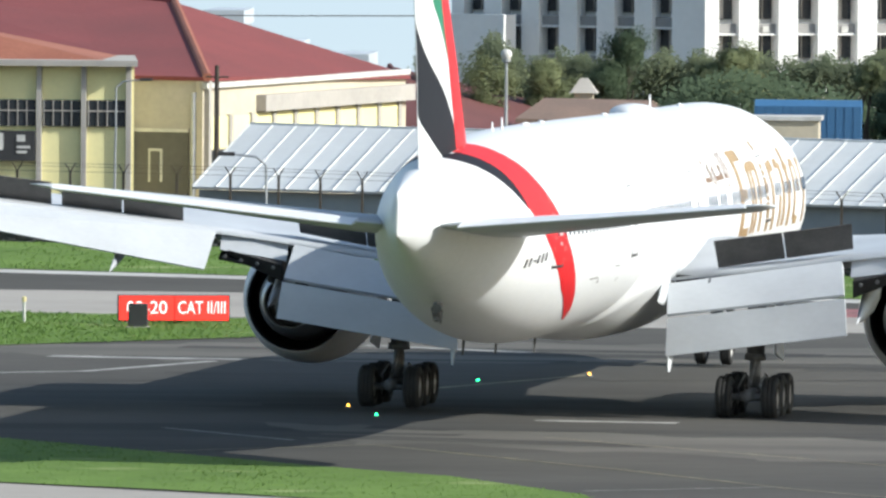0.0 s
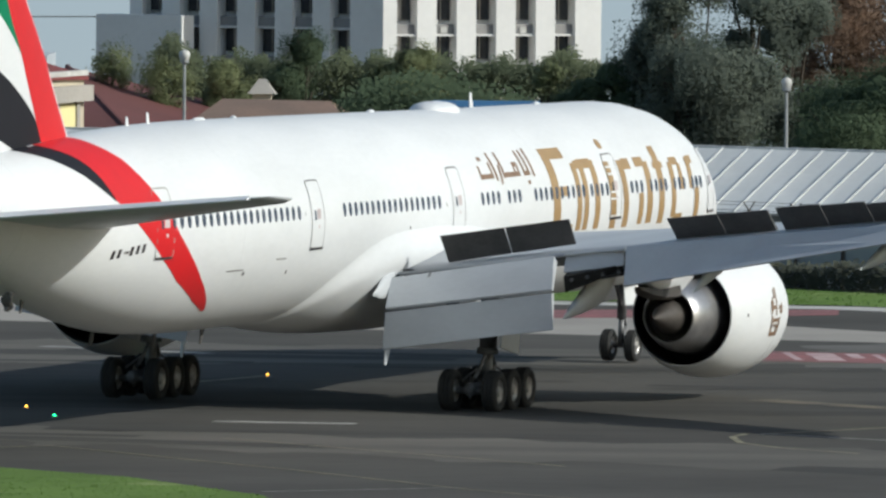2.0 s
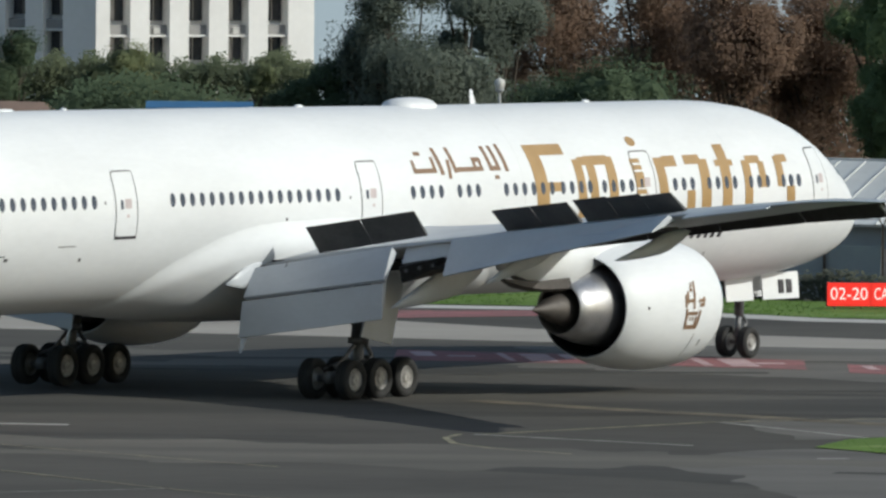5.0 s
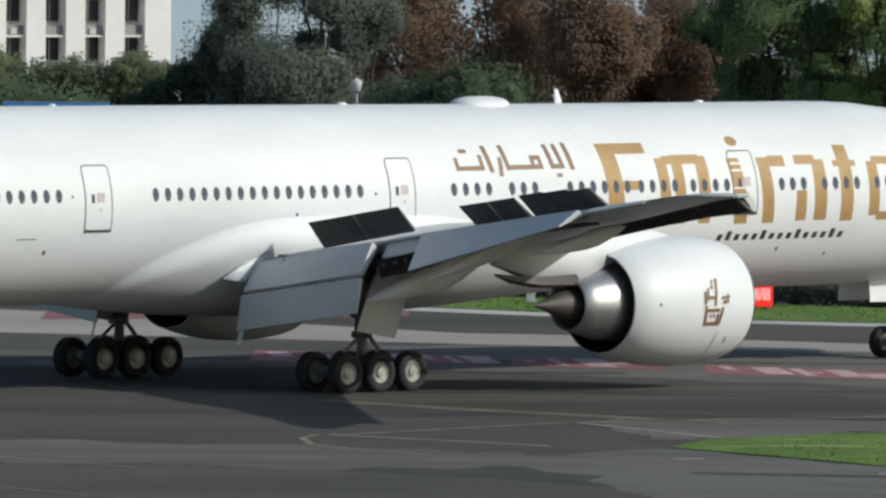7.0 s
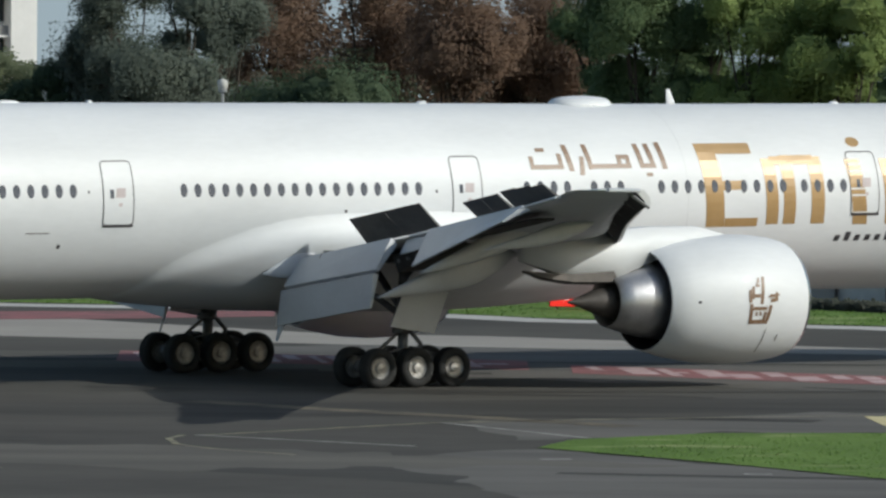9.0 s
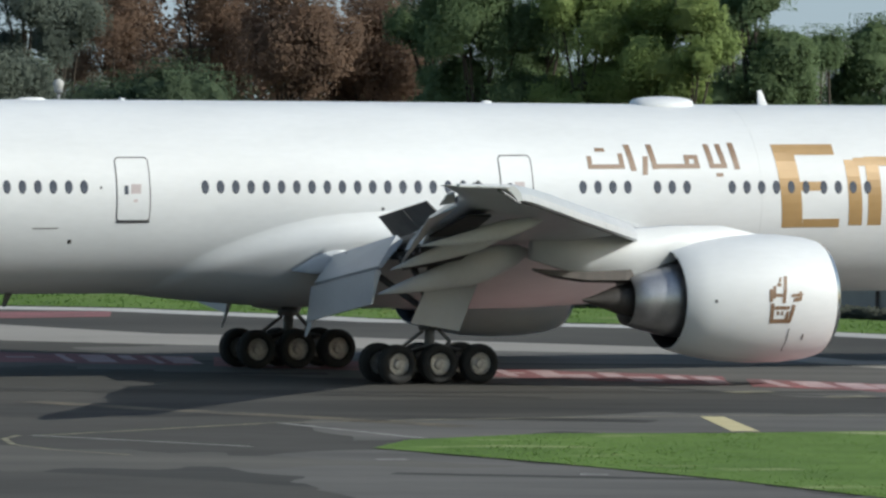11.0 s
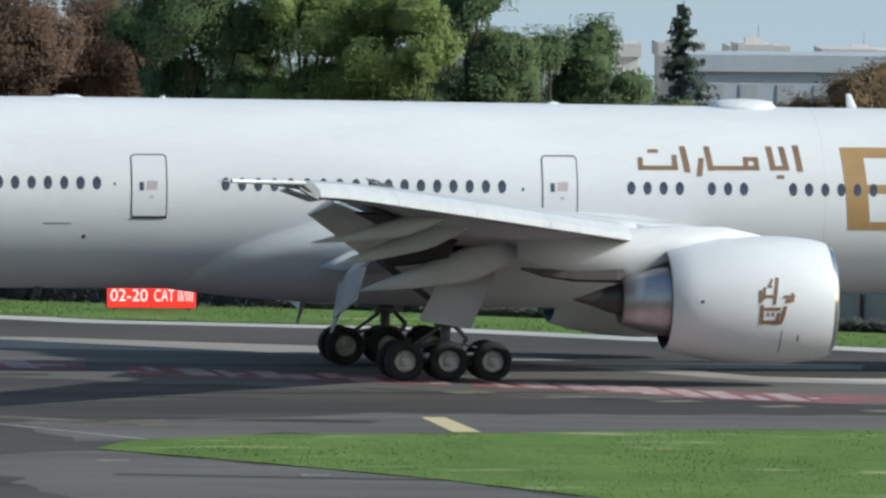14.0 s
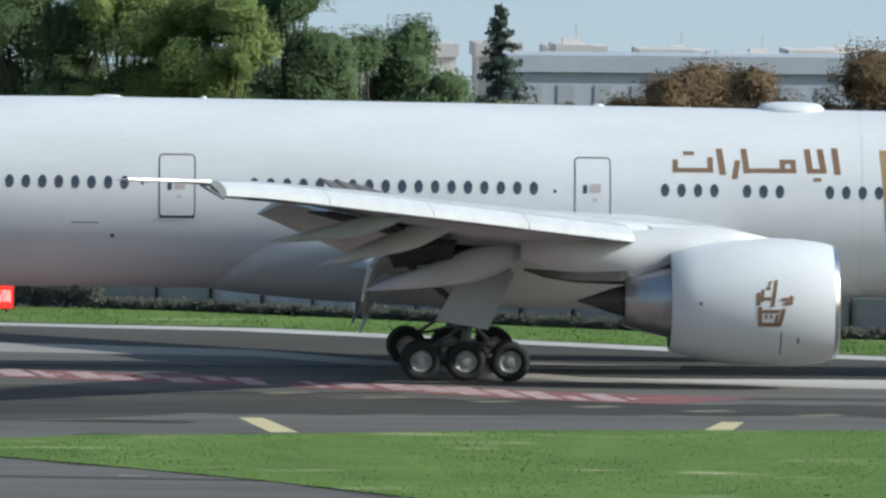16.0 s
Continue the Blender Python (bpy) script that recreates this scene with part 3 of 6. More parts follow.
            rows.append([(cx + ww / 2 * math.cos(a), 0.035 * (1 - 0.5 * u) * math.sin(a), top - 0.05 + (h + 0.05) * u) for a in [2 * math.pi * j / 10 for j in range(10)]])
        loft(bm, rows)
        part("blade_aerial", bm, WHITE, plane, "white blade aerial", True)
    for x, l in ((4.6, 0.22), (-11.7, 0.55), (21.5, 0.2), (-8.5, 0.12)):
        top = spline(BODY, x)[0]
        bm = bmesh.new()
        loft(bm, [[(x + l * u, 0.12 * r * math.cos(2 * math.pi * j / 10), top - 0.02 + 0.1 * r * math.sin(2 * math.pi * j / 10)) for j in range(10)] for u, r in ((-1, 0.1), (-0.7, 0.8), (0, 1), (0.7, 0.8), (1, 0.1))])
        part("beacon_fairing", bm, WHITE, plane, "", True)
    # drain masts under the tail
    for x, y in ((-27.0, 0.0), (-14.5, 0.3), (-12.8, -0.6), (-19.5, 0.5)):
        z = spline(BODY, x)[1]
        bm = bmesh.new()
        slab(bm, [(x, y, z + 0.15), (x + 0.28, y, z + 0.15), (x - 0.02, y, z - 0.38), (x - 0.14, y, z - 0.38)], 0.06, 0.04)
        part("drain_mast", bm, DARK_PANEL, plane, "dark drain mast")
    bm = bmesh.new()
    rod(bm, (-28.3, -0.1, 4.45), (-28.5, -0.1, 3.95), 0.14, 0.08, 8)
    rod(bm, (-28.6, -0.1, 4.3), (-28.3, -0.1, 4.05), 0.16, 0.14, 8)
    part("tail_skid", bm, STRUT, plane, "grey tail skid fitting")


FIN_LE = [(8.3, -22.9), (8.9, -23.43), (10.1, -24.49), (11.36, -25.58), (13.0, -27.19), (18.6, -32.2)]
FIN_TE = [(8.0, -31.6), (9.67, -32.1), (11.26, -32.48), (12.92, -33.08), (18.6, -35.2)]


def fin_edge(tab, z):
    return spline([(a, b) for a, b in tab], z)[0]


def fin_point(u, z, side, lift=0.0):
    """u: 0 at the leading edge, 1 at the trailing edge."""
    le, te = fin_edge(FIN_LE, z), fin_edge(FIN_TE, z)
    th = (le - te) * 0.045
    y = th * 1.35 * (math.sqrt(max(u, 0)) - u * 0.55 - 0.45 * u ** 2) + 0.012
    return Vector((le + (te - le) * u, side * (y + lift), z))


def fin_at(x, z):
    le, te = fin_edge(FIN_LE, z), fin_edge(FIN_TE, z)
    return min(1.0, max(0.0, (x - le) / (te - le)))


def fin_film(bm, zs, fa, fb, side, lift):
    rows = []
    for z in zs:
        ua, ub = fin_at(fa(z), z), fin_at(fb(z), z)
        rows.append([bm.verts.new(fin_point(ua + (ub - ua) * k / 8, z, side, lift)) for k in range(9)])
    for r, s in zip(rows, rows[1:]):
        for k in range(8):
            bm.faces.new((r[k], r[k + 1], s[k + 1], s[k]))


def tail(plane):
    bm = bmesh.new()
    rings = []
    us = [0, 0.01, 0.04, 0.1, 0.2, 0.35, 0.5, 0.7, 0.85, 1.0]
    for k in range(13):
        z = 8.0 + 10.6 * k / 12
        rings.append([fin_point(u, z, -1) for u in us] + [fin_point(u, z, 1) for u in us[::-1]])
    loft(bm, rings)
    part("fin", bm, WHITE, plane, "white fin with painted swirls", True)
    red_aft = lambda z: spline([(8.2, -25.7), (8.66, -26.04), (9.47, -26.59), (10.54, -27.3), (11.54, -27.95), (12.23, -28.55), (13.04, -29.1), (18.6, -33.2)], z)[0]
    blk_f = lambda z: spline([(8.2, -25.65), (8.66, -26.03), (9.47, -26.65), (10.51, -28.55), (11.36, -30.85), (12.07, -32.3), (12.94, -33.5), (13.2, -33.8)], z)[0]
    blk_a = lambda z: spline([(8.2, -27.3), (8.52, -28.05), (8.86, -29.3), (9.18, -30.3), (9.68, -31.8), (10.28, -32.6), (13.2, -34.5)], z)[0]
    grn_a = lambda z: spline([(11.3, -27.75), (11.86, -28.5), (12.43, -29.4), (13.07, -30.6), (14.5, -32.0), (18.6, -34.8)], z)[0]
    for side in (-1, 1):
        bm = bmesh.new()
        fin_film(bm, [8.3 + 0.25 * k for k in range(41)], lambda z: fin_edge(FIN_LE, z) - 0.02, red_aft, side, 0.006)
        part("red_swirl", bm, RED, plane, "red painted swirl")
        bm = bmesh.new()
        fin_film(bm, [8.2 + 0.2 * k for k in range(24)], blk_f, blk_a, side, 0.005)
        part("black_swirl", bm, BLACK, plane, "black painted swirl")
        bm = bmesh.new()
        fin_film(bm, [11.35 + 0.25 * k for k in range(29)], lambda z: red_aft(z) - 0.005, grn_a, side, 0.0045)
        part("green_swirl", bm, GREEN, plane, "green painted swirl")
        # tailplane
        bm = bmesh.new()
        rings = []
        for y, le, te, z, th in ((0.9, -24.2, -33.2, 6.86, 0.56), (2.2, -25.2, -33.4, 6.94, 0.52), (6.3, -28.9, -34.3, 7.36, 0.34), (9.9, -32.4, -35.4, 7.72, 0.2), (10.4, -33.3, -35.6, 7.78, 0.08)):
            up = [(0, 0), (0.03, 0.35), (0.15, 0.5), (0.45, 0.5), (1, 0.04)]
            tilt = 0.052 * (le - te)
            rings.append([(le + (te - le) * u, side * y, z + th * w + tilt * (u - 1)) for u, w in up] + [(le + (te - le) * u, side * y, z - th * w + tilt * (u - 1)) for u, w in up[::-1][:-1]])
        loft(bm, rings)
        st = part("tailplane", bm, WING_GREY, plane, "grey and white tailplane", True)
        bm = bmesh.new()
        slab(bm, [(-32.9, side * 1.5, 6.92), (-35.2, side * 9.8, 7.72), (-35.6, side * 9.8, 7.68), (-34.1, side * 1.5, 6.84)], 0.14, 0.03)
        part("elevator", bm, WHITE, st, "white elevator")


# right wing: span station, leading edge x z, trailing edge x z, thickness (the left one is its mirror)
WING = [(2.6, 9.2, 4.62, -2.0, 4.05, 1.15), (5.0, 7.9, 4.75, -2.1, 4.38, 1.05), (9.5, 5.2, 5.12, -2.35, 5.02, 0.85), (18.5, -1.1, 6.1, -5.4, 6.08, 0.58), (24.0, -4.8, 6.67, -7.7, 6.72, 0.40), (28.0, -7.5, 7.08, -10.0, 7.15, 0.24), (30.4, -9.1, 7.25, -11.4, 7.3, 0.10), (31.6, -10.6, 7.32, -11.9, 7.33, 0.06), (32.4, -11.8, 7.37, -12.2, 7.38, 0.03)]


def wing_at(y, u):
    xl, zl, xt, zt, th = spline(WING, y)
    return xl + (xt - xl) * u, zl + (zt - zl) * u, th


def wing(plane, side):
    prof = [(0, 0), (0.02, 0.28), (0.08, 0.46), (0.25, 0.56), (0.5, 0.48), (0.8, 0.2), (1, 0.02)]
    low = [(0.8, -0.14), (0.5, -0.42), (0.25, -0.48), (0.08, -0.34), (0.02, -0.2)]
    bm = bmesh.new()
    rings = []
    for y in (2.6, 5, 7, 9.5, 12, 15, 18.5, 22, 25, 28, 30.4, 31.2, 31.8, 32.4):
        xl, zl, xt, zt, th = spline(WING, y)
        rings.append([(xl + (xt - xl) * u, side * y, zl + (zt - zl) * u + th * w) for u, w in prof + low])
    loft(bm, rings)
    w = part("wing", bm, WING_GREY, plane, "grey wing with white leading edge", True)
    # slats run out ahead of the leading edge
    for y0, y1 in ((4.6, 8.4), (9.95, 15.3), (15.35, 20.0), (20.05, 25.2), (25.25, 30.3)):
        bm = bmesh.new()
        rings = []
        for k in range(5):
            y = y0 + (y1 - y0) * k / 4
            xl, zl, xt, zt, th = spline(WING, y)
            s = 0.92
            sec = [(-0.62, 0.27), (-0.2, 0.25), (0.22, 0.07), (0.46, -0.22), (0.5, -0.46), (0.34, -0.5), (0.18, -0.28), (-0.1, -0.04), (-0.6, 0.22)]
            rings.append([(xl + a * s, side * y, zl + b * s * (min(1, 0.1 + th / 0.5) if b > 0 else 1)) for a, b in sec])
        loft(bm, rings)
        sl = part("slat", bm, SLAT, w, "bright extended leading-edge slat")
        # near-black film on the hollow rear draws its shade by colour
        bm = bmesh.new()
        hollow = [(0.32, -0.52), (0.16, -0.30), (-0.12, -0.06), (-0.58, 0.2)]
        loft(bm, [[(r[0][0] + 0.62 * 0.92 + a * 0.92, r[0][1], spline(WING, abs(r[0][1]))[1] + b * 0.92 * (0.4 if b > 0 else 1)) for a, b in hollow + [(a + 0.012, b + 0.012) for a, b in hollow[::-1]]] for r in (rings[0], rings[-1])])
        part("slat_hollow_shade", bm, VOID_SHADE, sl, "black film as shade in the slat hollow")
        bm = bmesh.new()
        q = rings[-1]
        rod(bm, (q[0][0] + 0.2, q[0][1], q[0][2] - 0.15), (q[0][0] + 0.95, q[0][1], q[0][2] - 0.6), 0.06, 0.05, 6)
        part("slat_bracket", bm, STRUT, sl, "dark slat track end")
    bm = bmesh.new()
    for (ya, yb) in ((30.4, 31.2), (31.2, 31.8), (31.8, 32.35)):
        xa, za, *_r = spline(WING, ya)
        xb, zb, *_r = spline(WING, yb)
        rod(bm, (xa + 0.02, side * ya, za), (xb + 0.02, side * yb, zb), 0.07, 0.06, 8)
    part("tip_edge", bm, SLAT, w, "bright metal edge of the raked tip")
    # flap panels: two slotted pieces inboard, one outboard, a flaperon between
    bm = bmesh.new()
    slab(bm, [(-2.2, side * 3.1, 3.97), (-2.42, side * 8.4, 4.82), (-3.2, side * 8.57, 3.9), (-2.98, side * 3.17, 3.13)], 0.30, 0.12)
    f = part("inboard_flap", bm, WING_GREY, w, "grey inboard flap fully lowered")
    bm = bmesh.new()
    slab(bm, [(-3.05, side * 3.2, 3.02), (-3.27, side * 8.6, 3.8), (-3.54, side * 8.72, 2.71), (-3.28, side * 3.19, 1.91)], 0.20, 0.05)
    part("aft_flap", bm, WING_GREY, w, "grey aft flap segment")
    bm = bmesh.new()
    slab(bm, [(-3.1, side * 3.22, 2.5), (-2.9, side * 3.45, 2.5), (-3.35, side * 3.33, 1.44), (-3.4, side * 3.28, 1.44)], 0.1, 0.04)
    part("flap_end_plate", bm, WING_GREY, w)
    bm = bmesh.new()
    slab(bm, [(-1.95, side * 8.65, 4.95), (-2.35, side * 10.65, 5.22), (-2.65, side * 10.65, 4.7), (-2.35, side * 8.65, 4.4)], 0.2, 0.05)
    part("flaperon", bm, WING_GREY, w, "grey drooped flaperon")
    bm = bmesh.new()
    slab(bm, [(-2.65, side * 10.8, 5.2), (-6.55, side * 21.2, 6.38), (-7.33, side * 21.0, 5.95), (-3.56, side * 10.97, 4.12)], 0.28, 0.05)
    part("outboard_flap", bm, WING_GREY, w, "grey outboard flap fully lowered")
    bm = bmesh.new()
    slab(bm, [(-7.0, side * 22.15, 6.5), (-8.9, side * 26.2, 6.92), (-9.15, side * 26.2, 6.88), (-7.5, side * 22.15, 6.4)], 0.12, 0.04)
    part("aileron", bm, WING_GREY, w, "grey drooped aileron")
    # black sheet in the slot ahead of the flap, coloured as its shade
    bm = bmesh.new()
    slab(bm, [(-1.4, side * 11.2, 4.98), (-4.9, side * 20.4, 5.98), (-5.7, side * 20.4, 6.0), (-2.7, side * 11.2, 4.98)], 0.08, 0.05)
    part("flap_cove_shade", bm, VOID_SHADE, w, "black sheet as flap cove shade")
    # raised spoilers; the shade on their aft undersides is coloured over all faces
    def spoiler(y0, y1, off, run, up):
        q = []
        for y in (y0, y1):
            xl, zl, xt, zt, th = spline(WING, y)
            q.append((xt + off, side * y, zt + 0.12 + 0.06 * off))
        qa = [(p[0] - run, p[1] + side * -0.12, p[2] + up) for p in q]
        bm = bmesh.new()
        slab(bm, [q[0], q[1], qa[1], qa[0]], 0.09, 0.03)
        part("spoiler", bm, DARK_PANEL, w, "raised spoiler darkened all over as shade")
    # inboard pair, in the same shade colour
    b0, b1, t0, t1 = (Vector(p) for p in ((-0.56, side * 4.37, 4.55), (-0.72, side * 8.5, 5.25), (-1.27, side * 4.3, 5.35), (-1.55, side * 8.53, 6.01)))
    for u0, u1 in ((0.0, 0.495), (0.505, 1.0)):
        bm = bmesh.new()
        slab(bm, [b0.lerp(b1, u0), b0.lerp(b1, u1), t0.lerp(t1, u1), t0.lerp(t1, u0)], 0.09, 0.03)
        part("spoiler", bm, DARK_PANEL, w, "raised spoiler darkened all over as shade")
    # small pointed fairing where the flap meets the body
    bm = bmesh.new()
    loft(bm, [[(x, side * (2.98 + 0.16 * math.cos(a) * r), z + 0.5 * math.sin(a) * r) for a in [2 * math.pi * j / 12 for j in range(12)]] for x, z, r in ((-1.5, 3.85, 1.0), (-2.2, 3.85, 1.0), (-3.0, 3.7, 0.55), (-3.74, 3.58, 0.04))])
    part("root_fairing", bm, WING_GREY, w, "small pointed root fairing", True)
    for y0, y1, up in ((12.0, 13.75, 0.62), (13.8, 15.55, 0.62), (15.85, 17.4, 0.66), (17.45, 19.0, 0.62), (19.05, 20.5, 0.55)):
        spoiler(y0, y1, 1.55, 0.75, up)
    # near-black slab painted as the shade behind the wheels, between the flaps
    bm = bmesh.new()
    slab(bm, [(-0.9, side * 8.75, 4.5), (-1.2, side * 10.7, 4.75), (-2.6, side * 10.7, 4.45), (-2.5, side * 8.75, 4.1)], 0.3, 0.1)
    part("flap_cove_shade", bm, VOID_SHADE, w, "black sheet as flap cove shade")
    # flap track fairings, tails drooped
    for y, x0, z0, x1, z1, r in ((9.0, 2.0, 4.4, -3.5, 3.05, 0.42), (13.6, -0.4, 5.55, -5.2, 4.02, 0.30), (19.4, -2.6, 5.8, -6.95, 5.0, 0.22)):
        bm = bmesh.new()
        rings = []
        for k in range(11):
            u = k / 10
            x = x0 + (x1 - x0) * u
            z = z0 + (z1 - z0) * u ** 1.15 - 0.1 * math.sin(math.pi * u)
            rr = r * (min(1.0, u / 0.3) ** 0.5 * min(1.0, (1 - u) / 0.62) ** 0.85 + 0.012)
            rings.append([(x, side * y + 0.6 * rr * math.cos(2 * math.pi * j / 12), z + 1.35 * rr * math.sin(2 * math.pi * j / 12)) for j in range(12)])
        loft(bm, rings)
        part("flap_track_fairing", bm, WING_GREY, w, "grey pointed flap track fairing", True)
    # solid near-black block as the deep shade over the inboard fairing, between the flaps
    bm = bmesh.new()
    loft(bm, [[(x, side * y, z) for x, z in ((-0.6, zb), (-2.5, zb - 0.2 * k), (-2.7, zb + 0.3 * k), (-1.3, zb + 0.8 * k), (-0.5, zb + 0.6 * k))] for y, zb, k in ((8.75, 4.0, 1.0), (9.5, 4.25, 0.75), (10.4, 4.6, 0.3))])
    part("linkage_bay_shade", bm, VOID_SHADE, w, "black block as shade around flap linkages")
    # flaperon hinge clutter
    for k in range(4):
        bm = bmesh.new()
        y = side * (9.4 + 0.5 * k)
        rod(bm, (-1.4, y - 0.5 * side, 4.6), (-2.7, y - 0.4 * side, 4.2 + 0.1 * k), 0.09, 0.06, 6)
        part("flap_linkage", bm, STRUT, w, "dark flap linkage")


def engine(plane, side):
    c = (0, side * 9.75, 2.82)
    bm = bmesh.new()
    revolve(bm, [(11.72, 1.86), (11.3, 1.97), (10.4, 2.07), (9.4, 2.09), (8.3, 2.02), (7.3, 1.85), (6.45, 1.62), (6.42, 1.58), (7.2, 1.66), (8.2, 1.72)], c, 56)
    e = part("engine_nacelle", bm, WHITE, plane, "large white engine nacelle", True)
    bm = bmesh.new()
    revolve(bm, [(11.7, 1.862), (11.86, 1.8), (11.93, 1.7), (11.86, 1.6), (11.6, 1.54), (10.6, 1.5)], c, 56)
    part("inlet_lip", bm, CHROME, e, "polished metal inlet lip", True)
    bm = bmesh.new()
    revolve(bm, [(6.43, 1.6), (6.44, 1.57), (7.4, 1.62), (8.6, 1.5), (8.6, 0.2)], c, 56)
    part("fan_duct", bm, DUCT, e, "black fan duct", True)
    bm = bmesh.new()
    revolve(bm, [(8.4, 1.3), (7.2, 1.27), (6.3, 1.17), (5.5, 0.98), (4.98, 0.83), (4.96, 0.79), (5.6, 0.8)], c, 44)
    part("core_cowl", bm, STEEL, e, "brushed metal core cowl", True)
    bm = bmesh.new()
    revolve(bm, [(5.6, 0.8), (5.6, 0.5), (5.2, 0.56), (4.6, 0.42), (3.9, 0.17), (3.45, 0.03)], c, 36)
    part("exhaust_cone", bm, BURNT, e, "heat-stained exhaust cone", True)
    bm = bmesh.new()
    revolve(bm, [(10.0, 1.52), (9.98, 0.5), (10.1, 0.42), (10.6, 0.22), (10.9, 0.02)], c, 36)
    part("fan_disc", bm, DUCT, e, "dark fan disc", True)
    # pylon
    bm = bmesh.new()
    rings = []
    for x, zb, zt, w in ((9.6, 4.7, 4.92, 0.12), (8.4, 4.5, 5.18, 0.3), (6.6, 4.1, 5.2, 0.36), (5.2, 3.62, 5.1, 0.36), (3.6, 3.55, 5.0, 0.34), (1.6, 4.15, 5.0, 0.2)):
        rings.append([(x, side * 9.75 - w, zb), (x, side * 9.75 + w, zb), (x, side * 9.75 + w * 0.8, zt), (x, side * 9.75 - w * 0.8, zt)])
    loft(bm, rings)
    part("pylon", bm, WHITE, plane, "white engine pylon", True)
    bm = bmesh.new()
    loft(bm, [[(x, side * 9.75 + w * c, z0 + (z1 - z0) * k) for c, k in ((-1, 0.25), (-0.4, 0), (0.4, 0), (1, 0.25), (0.9, 1), (-0.9, 1))] for x, z0, z1, w in ((5.6, 3.42, 3.85, 0.3), (4.8, 3.36, 3.8, 0.42), (3.4, 3.4, 3.75, 0.4), (2.4, 3.55, 3.8, 0.28), (1.7, 3.78, 3.86, 0.1))])
    part("heat_shield", bm, BURNT, plane, "scorched metal heat shield")
    # strake and emblem bars on the outer cheek
    bm = bmesh.new()
    def cheek(x, a, lift=0.01):
        r = spline([(6.45, 1.62), (7.3, 1.85), (8.3, 2.02), (9.4, 2.09), (10.4, 2.07), (11.3, 1.97), (11.72, 1.86)], x)[0] + lift
        return Vector((x, side * (9.75 + r * math.cos(a)), 2.82 + r * math.sin(a)))
    def cbar(x0, x1, z0, z1, lean=0.0):
        pts = []
        for z in (z0, (z0 + z1) / 2, z1):
            a = math.asin(max(-1, min(1, (z - 2.82) / 2.05)))
            k = lean * (z - z0) / max(0.01, z1 - z0)
            pts.append((bm.verts.new(cheek(x0 + k, a)), bm.verts.new(cheek(x1 + k, a))))
        for p, q in zip(pts, pts[1:]):
            bm.faces.new((p[0], p[1], q[1], q[0]))
    for s in ((9.2, 9.32, 2.2, 2.75, 0), (9.2, 9.95, 2.12, 2.25, 0), (9.85, 9.98, 2.2, 2.7, 0.12), (9.3, 9.85, 2.55, 2.66, 0.05), (9.3, 9.62, 2.95, 3.06, 0), (9.25, 9.36, 2.9, 3.3, 0.05), (9.6, 9.72, 2.75, 3.6, 0.12),
              (9.45, 9.6, 3.28, 3.38, 0), (10.0, 10.2, 2.8, 2.92, 0.05), (9.42, 9.5, 2.38, 2.5, 0), (9.58, 9.66, 2.38, 2.5, 0), (9.9, 10.3, 2.95, 3.05, 0.1), (9.16, 9.27, 2.8, 3.2, 0.0), (9.72, 9.82, 2.2, 2.5, 0.05), (10.12, 10.3, 2.82, 2.93, 0), (10.22, 10.32, 2.85, 3.12, 0), (9.5, 9.58, 3.4, 3.56, 0.06)):
        bm = bmesh.new()
        cbar(*s)
        part("emblem_bar", bm, BRONZE, e, "bronze emblem bar")
    for s in ((7.3, 7.4, 2.78, 2.88), (10.5, 10.55, 1.55, 1.75), (9.95, 9.98, 1.2, 1.95)):
        bm = bmesh.new()
        cbar(*s)
        part("service_mark", bm, INK, e)


def wheel_mesh(r, w):
    bm = bmesh.new()
    h = w / 2
    prof = [(-h * 0.55, r * 0.55), (-h * 0.95, r * 0.66), (-h, r * 0.82), (-h * 0.8, r * 0.95), (-h * 0.62, r * 0.99), (-h * 0.3, r), (-h * 0.27, r * 0.975), (-h * 0.2, r * 0.975), (-h * 0.17, r),
            (h * 0.17, r), (h * 0.2, r * 0.975), (h * 0.27, r * 0.975), (h * 0.3, r), (h * 0.62, r * 0.99), (h * 0.8, r * 0.95), (h, r * 0.82), (h * 0.95, r * 0.66), (h * 0.55, r * 0.55)]
    revolve(bm, prof, (0, 0, 0), 36, "y")
    tyre = mesh_of(bm, "wheel", True)
    tyre.materials.append(TYRE)
    bm = bmesh.new()
    revolve(bm, [(-h * 0.6, r * 0.56), (-h * 0.75, r * 0.53), (-h * 0.5, r * 0.44), (-h * 0.45, r * 0.28), (-h * 0.8, r * 0.22), (-h * 0.85, r * 0.03)], (0, 0, 0), 28, "y")
    revolve(bm, [(h * 0.6, r * 0.56), (h * 0.75, r * 0.53), (h * 0.5, r * 0.44), (h * 0.45, r * 0.28), (h * 0.8, r * 0.22), (h * 0.85, r * 0.03)], (0, 0, 0), 28, "y")
    for k in range(9):
        a = 2 * math.pi * k / 9
        for s in (-1, 1):
            p = Vector((r * 0.36 * math.cos(a), s * h * 0.45, r * 0.36 * math.sin(a)))
            rod(bm, p, p + Vector((0, s * 0.03, 0)), r * 0.06, r * 0.05, 6)
    rim = mesh_of(bm, "rim")
    rim.materials.append(RIM)
    return tyre, rim


WHEELS = []  # object, centre in the airliner's space, radius


def add_wheel(plane, meshes, x, y, r):
    w = new("wheel", meshes[0])
    w.parent = plane
    w.matrix_basis = pose(x, y, r)
    rim = new("rim", meshes[1])
    rim.parent = w
    WHEELS.append((w, (x, y, r), r))


